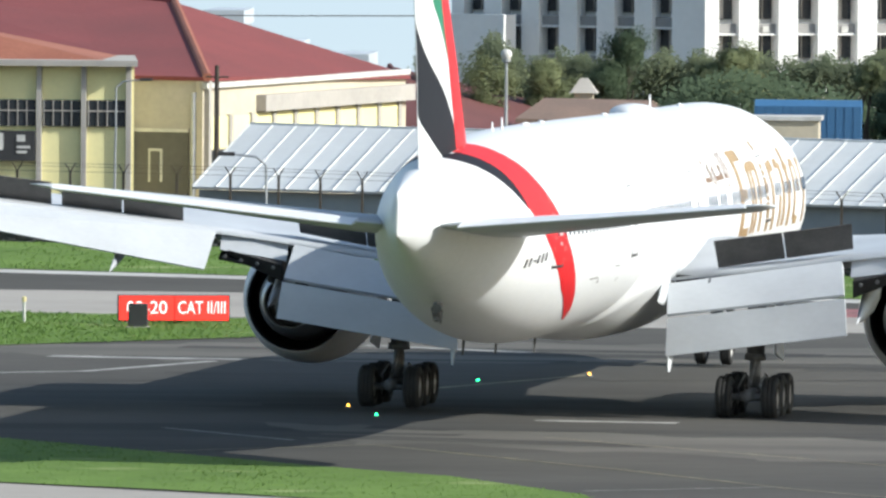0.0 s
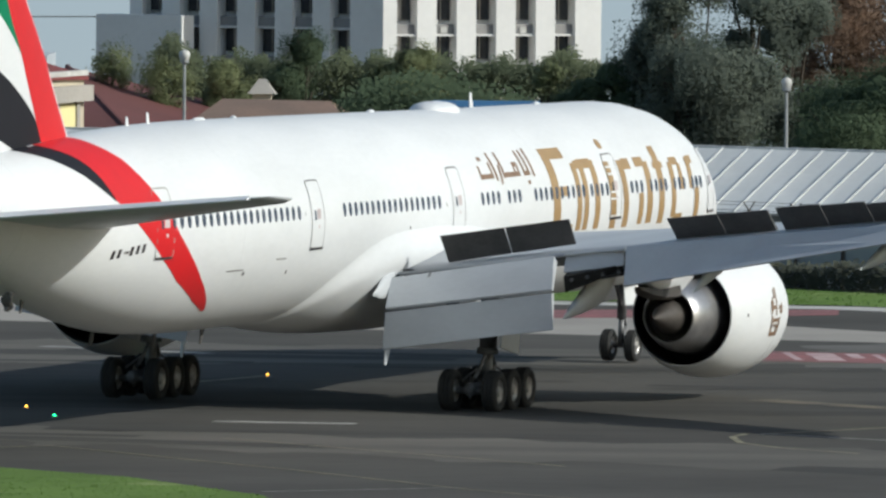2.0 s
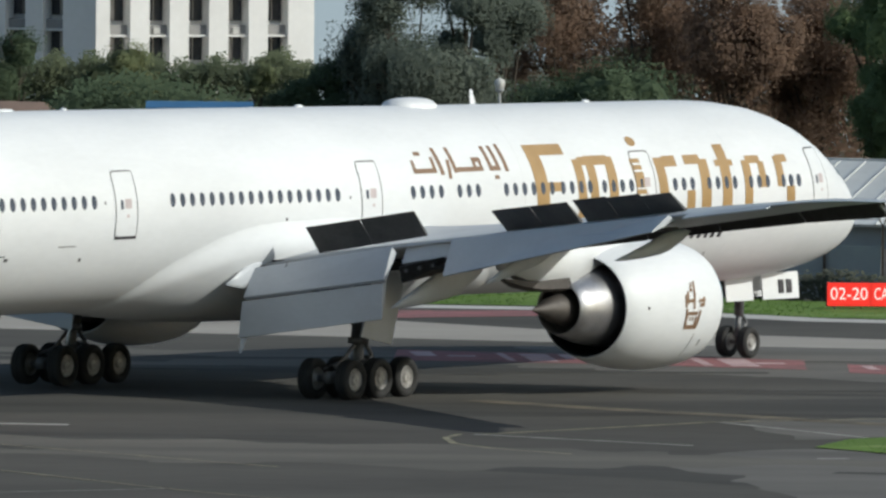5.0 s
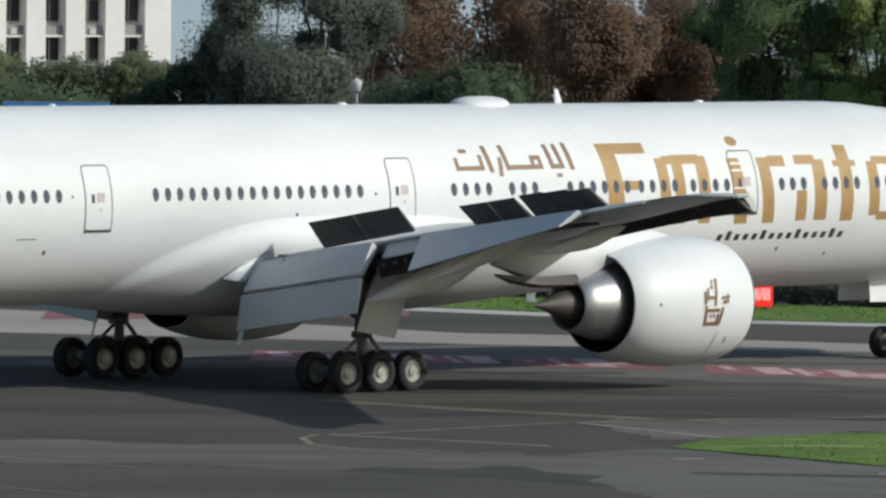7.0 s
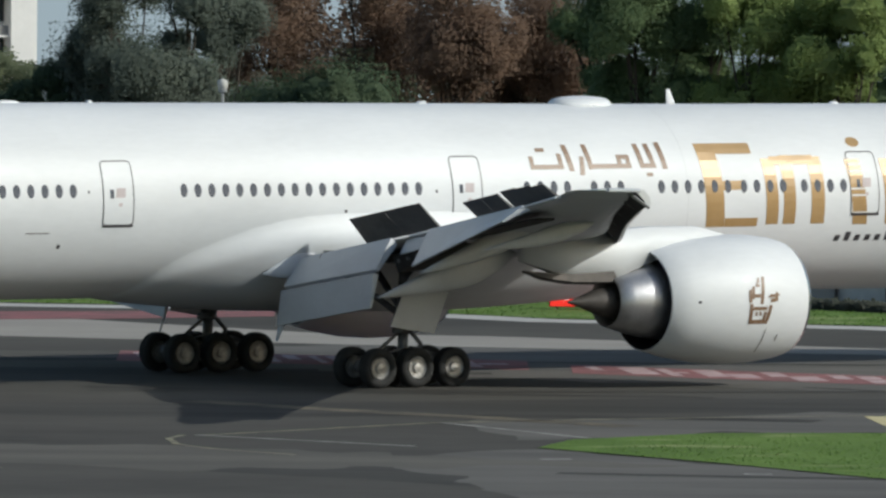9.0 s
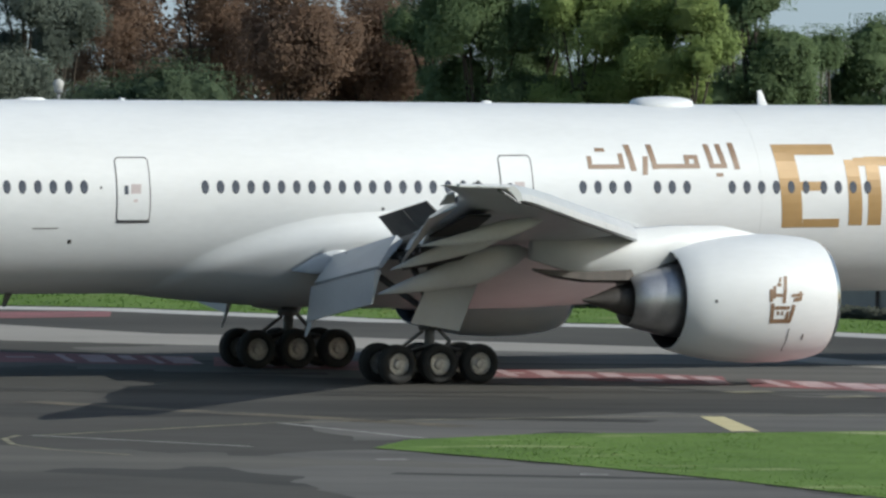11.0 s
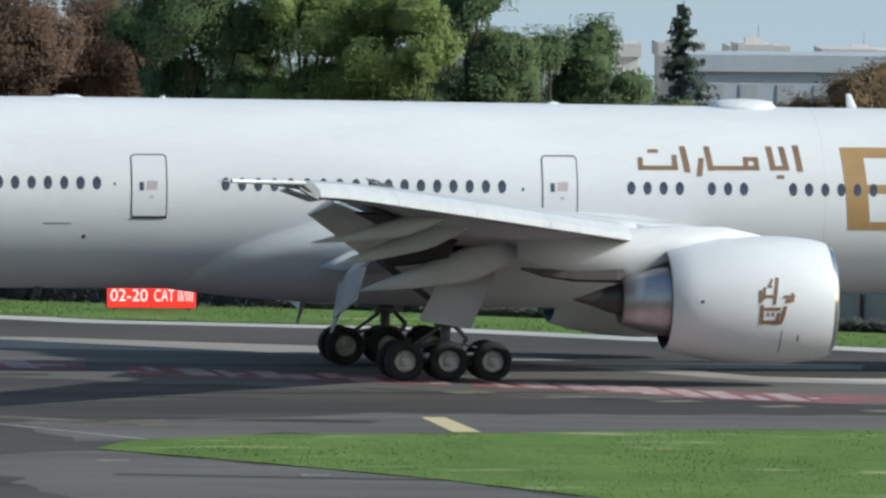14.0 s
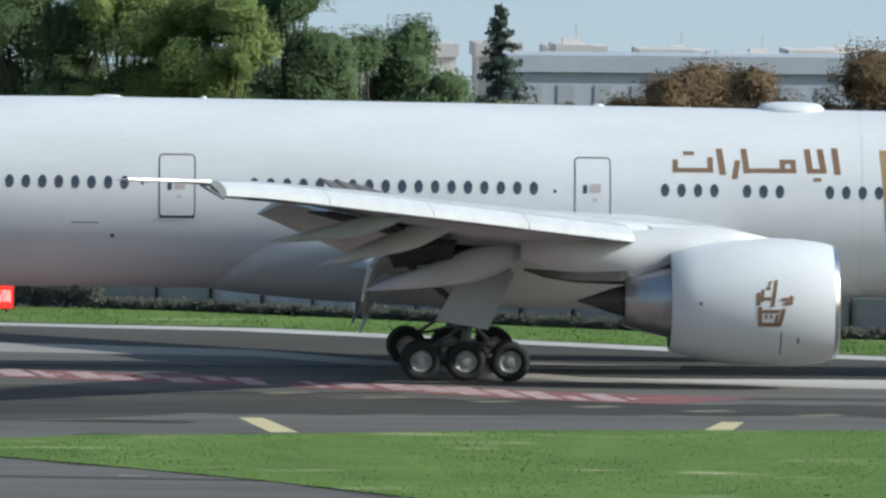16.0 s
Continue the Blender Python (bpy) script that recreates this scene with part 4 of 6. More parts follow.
def landing_gear(plane):
    big = wheel_mesh(0.645, 0.50)
    small = wheel_mesh(0.53, 0.38)
    for side in (-1, 1):
        yc = side * 5.49
        for x in (-1.46, 0.0, 1.46):
            for dy in (-0.70, 0.70):
                add_wheel(plane, big, x, yc + dy, 0.645)
        bm = bmesh.new()
        rings = [[(x, yc + 0.17 * math.cos(2 * math.pi * k / 10), 0.70 + 0.2 * math.sin(2 * math.pi * k / 10)) for k in range(10)] for x in (-1.75, -0.4, 0.4, 1.75)]
        loft(bm, rings)
        for x in (-1.46, 0, 1.46):
            rod(bm, (x, yc - 0.75, 0.645), (x, yc + 0.75, 0.645), 0.11, 0.11, 10)
        part("bogie_beam", bm, STRUT, plane, "grey bogie beam with axles", True)
        bm = bmesh.new()
        rod(bm, (0, yc, 0.7), (0.05, yc, 1.9), 0.17, 0.17, 14)
        rod(bm, (0.05, yc, 1.75), (0.3, yc, 4.6), 0.27, 0.30, 14)
        rod(bm, (0.0, yc, 1.72), (0.0, yc, 1.92), 0.33, 0.33, 14)
        g = part("main_strut", bm, STRUT, plane, "grey main gear strut", True)
        bm = bmesh.new()
        rod(bm, (0.1, yc, 2.2), (-2.4, yc - side * 1.2, 4.2), 0.10, 0.12, 8)
        rod(bm, (0.1, yc, 2.3), (0.4, yc - side * 2.2, 3.8), 0.10, 0.12, 8)
        part("side_brace", bm, STRUT, g, "grey brace")
        bm = bmesh.new()
        rod(bm, (0.3, yc, 1.8), (0.75, yc, 1.35), 0.07, 0.07, 8)
        rod(bm, (0.75, yc, 1.35), (0.35, yc, 0.85), 0.07, 0.07, 8)
        rod(bm, (-0.2, yc, 1.7), (-0.9, yc, 1.2), 0.06, 0.06, 8)
        rod(bm, (-0.9, yc, 1.2), (-1.3, yc, 1.0), 0.06, 0.06, 8)
        for s in (-0.3, 0.3):
            rod(bm, (-1.5, yc + s, 0.95), (-0.1, yc + s, 1.25), 0.035, 0.035, 6)
            rod(bm, (1.5, yc + s, 0.95), (0.1, yc + s, 1.3), 0.035, 0.035, 6)
        part("torque_link", bm, STRUT, g, "grey links and hoses")
        bm = bmesh.new()
        v = [(-1.0, 1.98), (0.72, 1.70), (1.55, 3.5), (1.3, 3.95), (0.15, 3.9), (-0.2, 3.5)]
        f0 = [bm.verts.new((x, yc + side * (0.78 - 0.08 * (z - 1.7)), z)) for x, z in v]
        f1 = [bm.verts.new((x, yc + side * (0.72 - 0.08 * (z - 1.7)), z)) for x, z in v]
        bm.faces.new(f0)
        bm.faces.new(f1[::-1])
        for i in range(6):
            j = (i + 1) % 6
            bm.faces.new((f0[i], f1[i], f1[j], f0[j]))
        part("gear_door", bm, WING_GREY, plane, "grey main gear door on the strut")
        # open bay above the wheels: a black slab stands for its inner shade
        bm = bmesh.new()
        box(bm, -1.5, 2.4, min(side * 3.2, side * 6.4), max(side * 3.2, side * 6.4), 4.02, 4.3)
        part("wheel_bay_shade", bm, VOID_SHADE, plane, "black slab as shade of the open wheel bay")
    # nose gear
    for y in (-0.42, 0.42):
        add_wheel(plane, small, 31.2, y, 0.53)
    bm = bmesh.new()
    rod(bm, (31.2, 0, 0.53), (31.25, 0, 1.5), 0.1, 0.1, 12)
    rod(bm, (31.25, 0, 1.4), (31.35, 0, 3.2), 0.16, 0.18, 12)
    rod(bm, (31.2, -0.45, 0.53), (31.2, 0.45, 0.53), 0.08, 0.08, 8)
    g = part("nose_strut", bm, STRUT, plane, "grey nose gear strut", True)
    bm = bmesh.new()
    rod(bm, (31.3, 0, 1.7), (30.2, 0, 3.0), 0.07, 0.07, 8)
    rod(bm, (31.4, 0, 1.5), (31.75, 0, 1.15), 0.05, 0.05, 8)
    rod(bm, (31.75, 0, 1.15), (31.35, 0, 0.8), 0.05, 0.05, 8)
    part("nose_brace", bm, STRUT, g, "grey brace")
    for s in (-1, 1):
        for x0, x1 in ((31.6, 33.9), (29.3, 31.0)):
            bm = bmesh.new()
            slab(bm, [(x0, s * 0.62, 2.85), (x1, s * 0.62, 2.85), (x1, s * 0.72, 1.95), (x0, s * 0.72, 1.95)], 0.05, 0.04)
            d = part("nose_gear_door", bm, WHITE, plane, "white open nose gear door")
            if x0 > 31:
                bm = bmesh.new()
                for k in range(2):
                    slab(bm, [(32.6 + k * 0.5, s * 0.70, 2.6), (32.9 + k * 0.5, s * 0.70, 2.6), (32.9 + k * 0.5, s * 0.75, 2.15), (32.6 + k * 0.5, s * 0.75, 2.15)], 0.03)
                part("marking_bar", bm, INK, d, "two dark marking bars")


airliner = thing("airliner", "white twin-engine airliner with red sash taxiing on asphalt", "airplane", pose(TAXI[0][1], TAXI[0][2], 0, 0, 0, TAXI[0][3]))
fuselage(airliner)
cabin_windows(airliner)
doors(airliner)
livery(airliner)
tail(airliner)
for _s in (-1, 1):
    wing(airliner, _s)
    engine(airliner, _s)
landing_gear(airliner)

# ---- ground: level apron, falling away behind the perimeter ----
def ground_z(y):
    return 0.0 if y < 552 else -0.045 * (y - 552)


def flat_patch(name, pts, z, material, label, category, kind="structure", group=""):
    if name == "tarmac_patch":
        # worn, wandering edges
        edge = []
        for (x0, y0), (x1, y1) in zip(pts, pts[1:] + pts[:1]):
            n = max(1, int(math.hypot(x1 - x0, y1 - y0) / 0.8))
            for k in range(n):
                x, y = x0 + (x1 - x0) * k / n, y0 + (y1 - y0) * k / n
                v = Vector((x * 0.45, y * 0.45, 3.7))
                edge.append((x + 1.2 * noise.noise(v), y + 2.6 * noise.noise(v + Vector((9, 4, 1)))))
        pts = edge
    bm = bmesh.new()
    bm.faces.new([bm.verts.new((x, y, z)) for x, y in pts])
    bmesh.ops.triangulate(bm, faces=bm.faces[:])
    return solo(name, bm, material, label, category, group, kind)


def make_ground():
    bm = bmesh.new()
    xs = [-4800, -1500, -400, -150, 0, 150, 400, 1500, 4800]
    ys = [-2500, -400, -40, 200, 350, 450, 552, 700, 1000, 1600, 3000, 4900]
    g = [[bm.verts.new((x, y, ground_z(y) if y < 4000 else ground_z(4000))) for x in xs] for y in ys]
    for a, b in zip(g, g[1:]):
        for i in range(len(xs) - 1):
            bm.faces.new((a[i], a[i + 1], b[i + 1], b[i]))
    solo("ground", bm, ASPHALT, "worn dark asphalt apron and taxiway", "ground", "", "structure")
    # the terrace on which the camera stands
    bm = bmesh.new()
    box(bm, -6, 6, -8, 1.5, 0, 19.2)
    solo("terrace", bm, CONCRETE, "plain concrete viewing terrace", "terrace", "", "structure")


def line(name, pts, w, material, label, z=0.012, group="painted lines"):
    """Painted line on the ground: a strip of width w along the points; width is measured along y where the line runs across."""
    bm = bmesh.new()
    P = [Vector((x, y, z)) for x, y in pts]
    rows = []
    for i, p in enumerate(P):
        d = (P[min(i + 1, len(P) - 1)] - P[max(i - 1, 0)]).normalized()
        nrm = Vector((-d.y, d.x, 0))
        rows.append((bm.verts.new(p + nrm * w / 2), bm.verts.new(p - nrm * w / 2)))
    for a, b in zip(rows, rows[1:]):
        bm.faces.new((a[0], a[1], b[1], b[0]))
    return solo(name, bm, material, label, "marking", group, "structure")

make_ground()
CONC_TOP = [(-75, 500), (-46, 497.5), (-37.5, 497), (-20, 490), (-11.6, 483.7), (-1.5, 472.5), (4, 471.5), (17.5, 464.5), (27.5, 446.5), (36, 443), (60, 436)]
CONC_BOT = [(60, 433), (36, 440), (27.3, 443), (17.3, 459.8), (3.9, 463), (-1.4, 464.3), (-11.2, 467.9), (-30, 474), (-40, 477.6), (-75, 482)]
flat_patch("shoulder", CONC_TOP + CONC_BOT, 0.006, CONCRETE, "pale worn concrete shoulder of the taxiway", "pavement")
line("runway_edge", [(-75, 523), (-48, 514.5), (-38.5, 510.5), (-13.6, 494), (-3.3, 492), (3.5, 487), (6, 484.5), (18, 480.5), (35.6, 464), (60, 446)], 2.6, PALE_EDGE, "pale strip along the far taxiway edge", 0.010, "")
flat_patch("kerb_strip", [(-60, 380), (-34.5, 370.6), (-25.3, 364.5), (-18, 360), (-18, 356), (-60, 372)], 0.008, CONCRETE, "pale concrete strip beside the grass", "pavement")
for _n, _p in (("rubber_lane", [(-60, 424), (-38, 422), (-20, 418), (-5, 418), (10, 424), (30, 426), (60, 424)]), ("rubber_lane", [(-45, 396), (-24, 402), (-10, 393), (3, 383), (15, 370), (28, 352)]),
               ("rubber_lane", [(-14, 447), (5, 452), (20, 450), (45, 446)])):
    line(_n, _p, 8.5, RUBBER, "dark rubber-streaked taxi lane", 0.004, "rubber lanes")
flat_patch("tarmac_patch", [(-30, 404), (-24, 402), (-5, 397), (4, 392), (9, 389), (-6, 384), (-26, 393)], 0.005, OLD_PATCH, "lighter patch of older tarmac", "pavement")
flat_patch("tarmac_patch", [(-50, 452), (-36, 456), (-30, 462), (-20, 458), (0, 456), (6, 452), (-10, 446), (-36, 444)], 0.005, OLD_PATCH, "lighter patch of older tarmac", "pavement")

flat_patch("tarmac_patch", [(4, 470), (17, 463.5), (27, 446), (36, 442), (60, 438), (60, 424), (34, 428.5), (18, 432.5), (6, 440), (-4, 446), (-4, 462)], 0.0045, PATCH, "paler worn tarmac beside the red markings", "pavement")
flat_patch("tarmac_patch", [(2, 413), (15, 419.5), (33, 421.5), (60, 423), (60, 413.2), (32, 412.5), (24, 411.6), (15, 408), (9.5, 406.5), (5.5, 402)], 0.0045, PATCH, "paler worn tarmac beside the grass", "pavement")
flat_patch("tarmac_patch", [(5, 397), (9.8, 390), (14.4, 382.4), (18.7, 373.3), (27, 355.8), (10, 352), (4, 372), (0, 390)], 0.0045, PATCH, "paler worn tarmac beside the grass", "pavement")
for _p, _w, _m, _l in (
        ([(-31.7, 387.6), (-25.6, 392.6), (-23.1, 388.7), (-17.9, 380.8), (-12.8, 372.1), (-9, 367)], 0.16, PAINT_Y, "worn yellow taxi line"),
        ([(-18.4, 369.9), (-13.1, 372.9)], 0.14, PAINT_W, "worn white line"),
        ([(-32.4, 400.8), (-28.1, 394.6)], 0.2, PAINT_W, "worn white line"),
        ([(-39.8, 445.5), (-33.3, 444.5)], 1.1, PAINT_W, "worn white line"),
        ([(-30.0, 455.6), (-24.2, 451.5)], 0.8, PAINT_W, "worn white line"),
        ([(-44, 432.5), (-40.4, 433.8), (-37.8, 435.2), (-34.2, 443.1)], 0.5, PAINT_W, "worn white line"),
        ([(-25.9, 426.5), (-22.2, 434.8), (-21.5, 436.5)], 0.3, PAINT_Y, "worn yellow taxi line"),
        ([(-21.7, 407.3), (-17.4, 406.6)], 0.8, PAINT_W, "faded white line"),
        ([(-20.9, 397.7), (-10.5, 384.4)], 0.16, PAINT_Y, "faded yellow taxi line"),
        ([(-4.9, 403.3), (2.1, 411.9), (8.6, 415.4), (15.7, 418.5), (22.7, 419.5), (32.8, 420.3), (60, 421)], 0.3, PAINT_Y, "thin worn yellow line"),
        ([(2.1, 411.9), (6.5, 403.4)], 0.26, PAINT_W, "worn white line"),
        ([(-5.2, 403.3), (1.3, 398.0)], 0.28, PAINT_W, "worn white line"),
        ([(-5.6, 403.2), (-6.0, 401.2), (-5.7, 398.0), (-4.5, 395.4), (-2.2, 392.7)], 0.22, PAINT_Y, "faded yellow curved line"),
        ([(-5.5, 423.8), (-1.6, 419.5), (3.6, 414.9), (7.8, 410.5)], 1.3, CRUST, "crumbled pale asphalt seam"),
        ([(4.9, 391.4), (5.8, 391.6)], 0.6, PAINT_W, "short worn white mark"), ([(10.6, 384.4), (11.4, 384.4)], 0.6, PAINT_W, "short worn white mark")):
    line("painted_line", _p, _w, _m, _l)
for _q in ([(15.2, 417.7), (15.95, 417.8), (16.7, 409.1), (15.85, 408.9)], [(29.2, 412.2), (30.1, 417.2), (30.8, 417.2), (30.1, 412.4)]):
    flat_patch("painted_bar", _q, 0.016, PAINT_FRESH, "fresh cream painted bar beside the grass", "marking", "structure", "painted bars")
_rng = random.Random(5)
for _q in ([(-8.5, 458.0), (-0.5, 455.4), (-0.5, 449.0), (-8.5, 450.4)], [(0.2, 455.2), (5.2, 453), (5.2, 446.4), (0.2, 448.4)], [(6.6, 450.4), (16.9, 444.2), (16.9, 438.0), (6.6, 444.4)],
           [(17.6, 442.6), (21.2, 440.4), (26.8, 435.4), (32.4, 432.9), (29.2, 428.2), (24.7, 430.8), (21.0, 435.4), (17.6, 437.4)]):
    flat_patch("red_marking", _q, 0.014, PAINT_R, "worn red painted marking on the taxiway", "marking", "structure", "red markings")
    bm = bmesh.new()
    _top, _bot = _q[:len(_q) // 2], _q[:len(_q) // 2 - 1:-1]
    _x, _end = _q[0][0] + 0.4, min(_top[-1][0], _bot[-1][0]) - 0.8
    while _x < _end:
        # worn white strokes of uneven length, some in the upper half only
        _w, _lo, _hi = _rng.uniform(0.25, 1.0), _rng.choice((0.12, 0.15, 0.45)), _rng.choice((0.9, 0.88, 0.6))
        _a, _b = spline(_top, _x)[0], spline(_bot, _x + 0.6)[0]
        _h = _a - _b
        bm.faces.new([bm.verts.new(p) for p in ((_x, _b + _hi * _h, 0.018), (_x + _w, _b + _hi * _h, 0.018), (_x + _w + 0.7 * (_hi - _lo), _b + _lo * _h, 0.018), (_x + 0.7 * (_hi - _lo), _b + _lo * _h, 0.018))])
        _x += _w + _rng.uniform(0.15, 0.7)
    solo("hatching", bm, PAINT_P, "worn pinkish white strokes on red paint", "marking", "hatchings", "structure")
# yellowed dashes with a dark seam beside the red band
for _q in ([(16.65, 433.6), (18.06, 434.3)], [(19.8, 430.9), (21.1, 431.7)], [(23.06, 428.8), (24.42, 429.5)], [(26.2, 426.0), (27.5, 426.7)], [(29.4, 423.6), (30.9, 424.3)], [(32.8, 421.6), (34.2, 422.2)]):
    line("painted_dash", _q, 1.0, PAINT_Y, "worn yellowish dash beside the red band", 0.013)
line("asphalt_seam", [(14, 436.2), (18.6, 432.4), (24.9, 427.8), (31.4, 422.9), (36, 420.2)], 0.5, RUBBER, "dark asphalt seam", 0.0125, "")
flat_patch("concrete_wedge", [(28.3, 445.4), (36.1, 446.0), (60, 444), (60, 436), (35.6, 440.0)], 0.0075, PALE_EDGE, "pale concrete wedge at the taxiway edge", "pavement")
flat_patch("concrete_strip", [(22.0, 456.6), (26.6, 456.2), (31.5, 455.2), (31.2, 452.6), (25.5, 452.0), (21.5, 452.4)], 0.0076, CONCRETE, "pale worn concrete strip", "pavement")
flat_patch("red_marking", [(-16.5, 480.5), (-10, 482.5), (-3.5, 486), (-3.5, 490.3), (-10, 489), (-16.5, 487.5)], 0.014, PAINT_R, "large worn red painted patch", "marking", "structure", "red markings")

_rng = random.Random(12)
for _k in range(26):
    _x, _y, _l = _rng.uniform(-40, 25), _rng.uniform(380, 460), _rng.uniform(8, 26)
    _sl = _rng.uniform(-0.55, -0.1) if _y < 405 else _rng.uniform(-0.25, 0.2)
    line("tyre_streak", [(_x, _y), (_x + _l * 0.5, _y + _sl * _l * 0.5 + _rng.uniform(-0.5, 0.5)), (_x + _l, _y + _sl * _l)], _rng.uniform(0.5, 1.8), RUBBER, "dark tyre streak on the asphalt", 0.0065 + 0.0002 * _k, "tyre streaks")

# ---- grass ----
NEAR_L = [(-60, 412), (-45, 403), (-36.7, 394.0), (-31.8, 387.6), (-26.4, 380.6), (-22.4, 376.2), (-18.2, 367.7), (-17.5, 363), (-25.3, 364.7), (-29.9, 368.2), (-34.5, 370.9), (-60, 380.5)]
NEAR_R = [(4.9, 397.5), (6.0, 402.3), (10.2, 406.6), (15.3, 407.5), (24, 411.2), (32.2, 412.2), (60, 413), (60, 340), (27, 356), (18.7, 373.5), (14.4, 382.6), (9.8, 390.3)]
FAR_L = [(-75, 440), (-55, 446), (-42.1, 452.8), (-38.3, 456.6), (-34.4, 460.5), (-32.4, 467), (-35, 474.5), (-40.2, 477.4), (-75, 481.5)]
FAR_TOP = [(-75, 552), (-50, 543), (-40, 539), (-20, 521), (0, 503), (16, 495), (36, 477.5), (60, 463)]
FAR_BOT = [(-75, 525), (-48, 516.3), (-38.5, 512.2), (-13.6, 495.8), (-3.3, 493.8), (3.5, 488.8), (6, 486.2), (18, 482.2), (35.6, 465.8), (60, 447.6)]


def inside(x, y, poly):
    c = False
    for (x0, y0), (x1, y1) in zip(poly, poly[1:] + poly[:1]):
        if (y0 > y) != (y1 > y) and x < (x1 - x0) * (y - y0) / (y1 - y0) + x0:
            c = not c
    return c


def grass_area(poly, count, h, seed, x_lim):
    flat_patch("turf", poly, 0.03, TURF, "rough green turf beside the taxiway", "grass")
    rng = random.Random(seed)
    x0, x1 = max(x_lim[0], min(p[0] for p in poly)), min(x_lim[1], max(p[0] for p in poly))
    y0, y1 = min(p[1] for p in poly), max(p[1] for p in poly)
    verts, faces = [], []
    for _ in range(count):
        x, y = rng.uniform(x0, x1), rng.uniform(y0, y1)
        if not inside(x, y, poly):
            continue
        big = 0.5 + 0.9 * max(0.0, noise.noise(Vector((x * 0.25, y * 0.06, seed))) + 0.3)
        for _b in range(3):
            a, hh, w = rng.uniform(0, math.pi), h * big * rng.uniform(0.5, 1.4), rng.uniform(0.02, 0.05)
            bx, by = x + rng.uniform(-0.2, 0.2), y + rng.uniform(-0.2, 0.2)
            lx, ly = rng.uniform(-1.4, 1.4) * hh, rng.uniform(-1.4, 1.4) * hh
            k = len(verts)
            verts += [(bx - w * math.cos(a), by - w * math.sin(a), 0.02), (bx + w * math.cos(a), by + w * math.sin(a), 0.02), (bx + lx, by + ly, 0.03 + hh)]
            faces.append((k, k + 1, k + 2) if math.cos(a) * ly - math.sin(a) * lx > 0 else (k + 1, k, k + 2))
    me = bpy.data.meshes.new("grass")
    me.from_pydata(verts, [], faces)
    up = np.random.default_rng(seed).normal(0, 0.12, (len(faces), 3)) + np.array([0.0, -0.15, 1.0])
    me.normals_split_custom_set_from_vertices(np.repeat(up, 3, 0).tolist())
    me.materials.append(GRASS)
    tagged(new("grass", me), "uneven green grass blades in the verge", "grass", "", "stuff")


grass_area(NEAR_L, 9000, 0.03, 3, (-42, 60))
grass_area(NEAR_R, 22000, 0.03, 4, (0, 42))
grass_area(FAR_L, 8000, 0.1, 5, (-52, 0))
grass_area(FAR_TOP + FAR_BOT[::-1], 45000, 0.08, 6, (-56, 48))

# ---- airfield fittings ----
def hold_sign(m, words, w, face_w):
    """Lit red board on short legs, facing -y in its own space."""
    s = thing("hold_sign", "lit red guidance sign with white characters on grass", "sign", m, "hold signs")
    bm = bmesh.new()
    box(bm, -w / 2, w / 2, -0.14, 0.14, 0.12, 1.02)
    part("cabinet", bm, BOX_GREY, s, "dark sign cabinet")
    x = -w / 2 + 0.03
    for word, ww in words:
        bm = bmesh.new()
        box(bm, x + 0.01, x + ww - 0.02, -0.165, -0.145, 0.15, 0.99)
        p = part("face_panel", bm, SIGN_RED, s, "glowing red panel")
        cu = bpy.data.curves.new("characters", "FONT")
        cu.body, cu.size, cu.align_x, cu.align_y, cu.extrude = word, 0.62, "CENTER", "CENTER", 0.004
        tmp = bpy.data.objects.new("characters", cu)
        me = bpy.data.meshes.new_from_object(tmp)
        bpy.data.objects.remove(tmp)
        me.materials.append(SIGN_WHITE)
        ob = new("characters", me)
        ob.parent = p
        wide = max(v.co.x for v in me.vertices) - min(v.co.x for v in me.vertices)
        ob.matrix_basis = Matrix.Translation((x + ww / 2, -0.175, 0.57)) @ pose(0, 0, 0, 90) @ Matrix.Diagonal((min(1, (ww - 0.25) / wide), 1, 1, 1))
        ob["label"] = "white sign characters"
        x += ww
    for dx in (-w / 2 + 0.3, w / 2 - 0.3):
        bm = bmesh.new()
        rod(bm, (dx, 0, 0), (dx, 0, 0.13), 0.05, 0.05, 8)
        part("leg", bm, POLE, s)
    return s


hold_sign(pose(8.1, 493.6, 0.0, 0, 0, 1), (("02-20", 1.6), ("CAT II/III", 1.65)), 3.31, 0)
hold_sign(pose(-37.7, 470.2, 0.0, 0, 0, 10), (("02-20", 1.95), ("CAT II/III", 1.9)), 3.9, 0)


def ground_box(name, x, y, w, d, h, material, label):
    t = thing(name, label, "cabinet", pose(x, y, 0.0))
    bm = bmesh.new()
    box(bm, -w / 2, w / 2, -d / 2, d / 2, 0.06, h)
    bmesh.ops.bevel(bm, geom=bm.edges[:], offset=0.03, segments=2, affect="EDGES")
    part("casing", bm, material, t)
    bm = bmesh.new()
    box(bm, -w / 2 - 0.05, w / 2 + 0.05, -d / 2 - 0.05, d / 2 + 0.05, 0, 0.07)
    part("plinth", bm, CONC_TRIM, t)


ground_box("utility_box", -38.65, 466.8, 0.66, 0.5, 0.86, BOX_GREY, "dark grey utility box on the grass")
ground_box("utility_box", 1.8, 497.5, 0.45, 0.4, 0.55, OFFWHITE, "small off-white utility box on the grass")
ground_box("utility_box", 0.9, 498.2, 0.35, 0.4, 0.6, OFFWHITE, "small off-white utility box on the grass")


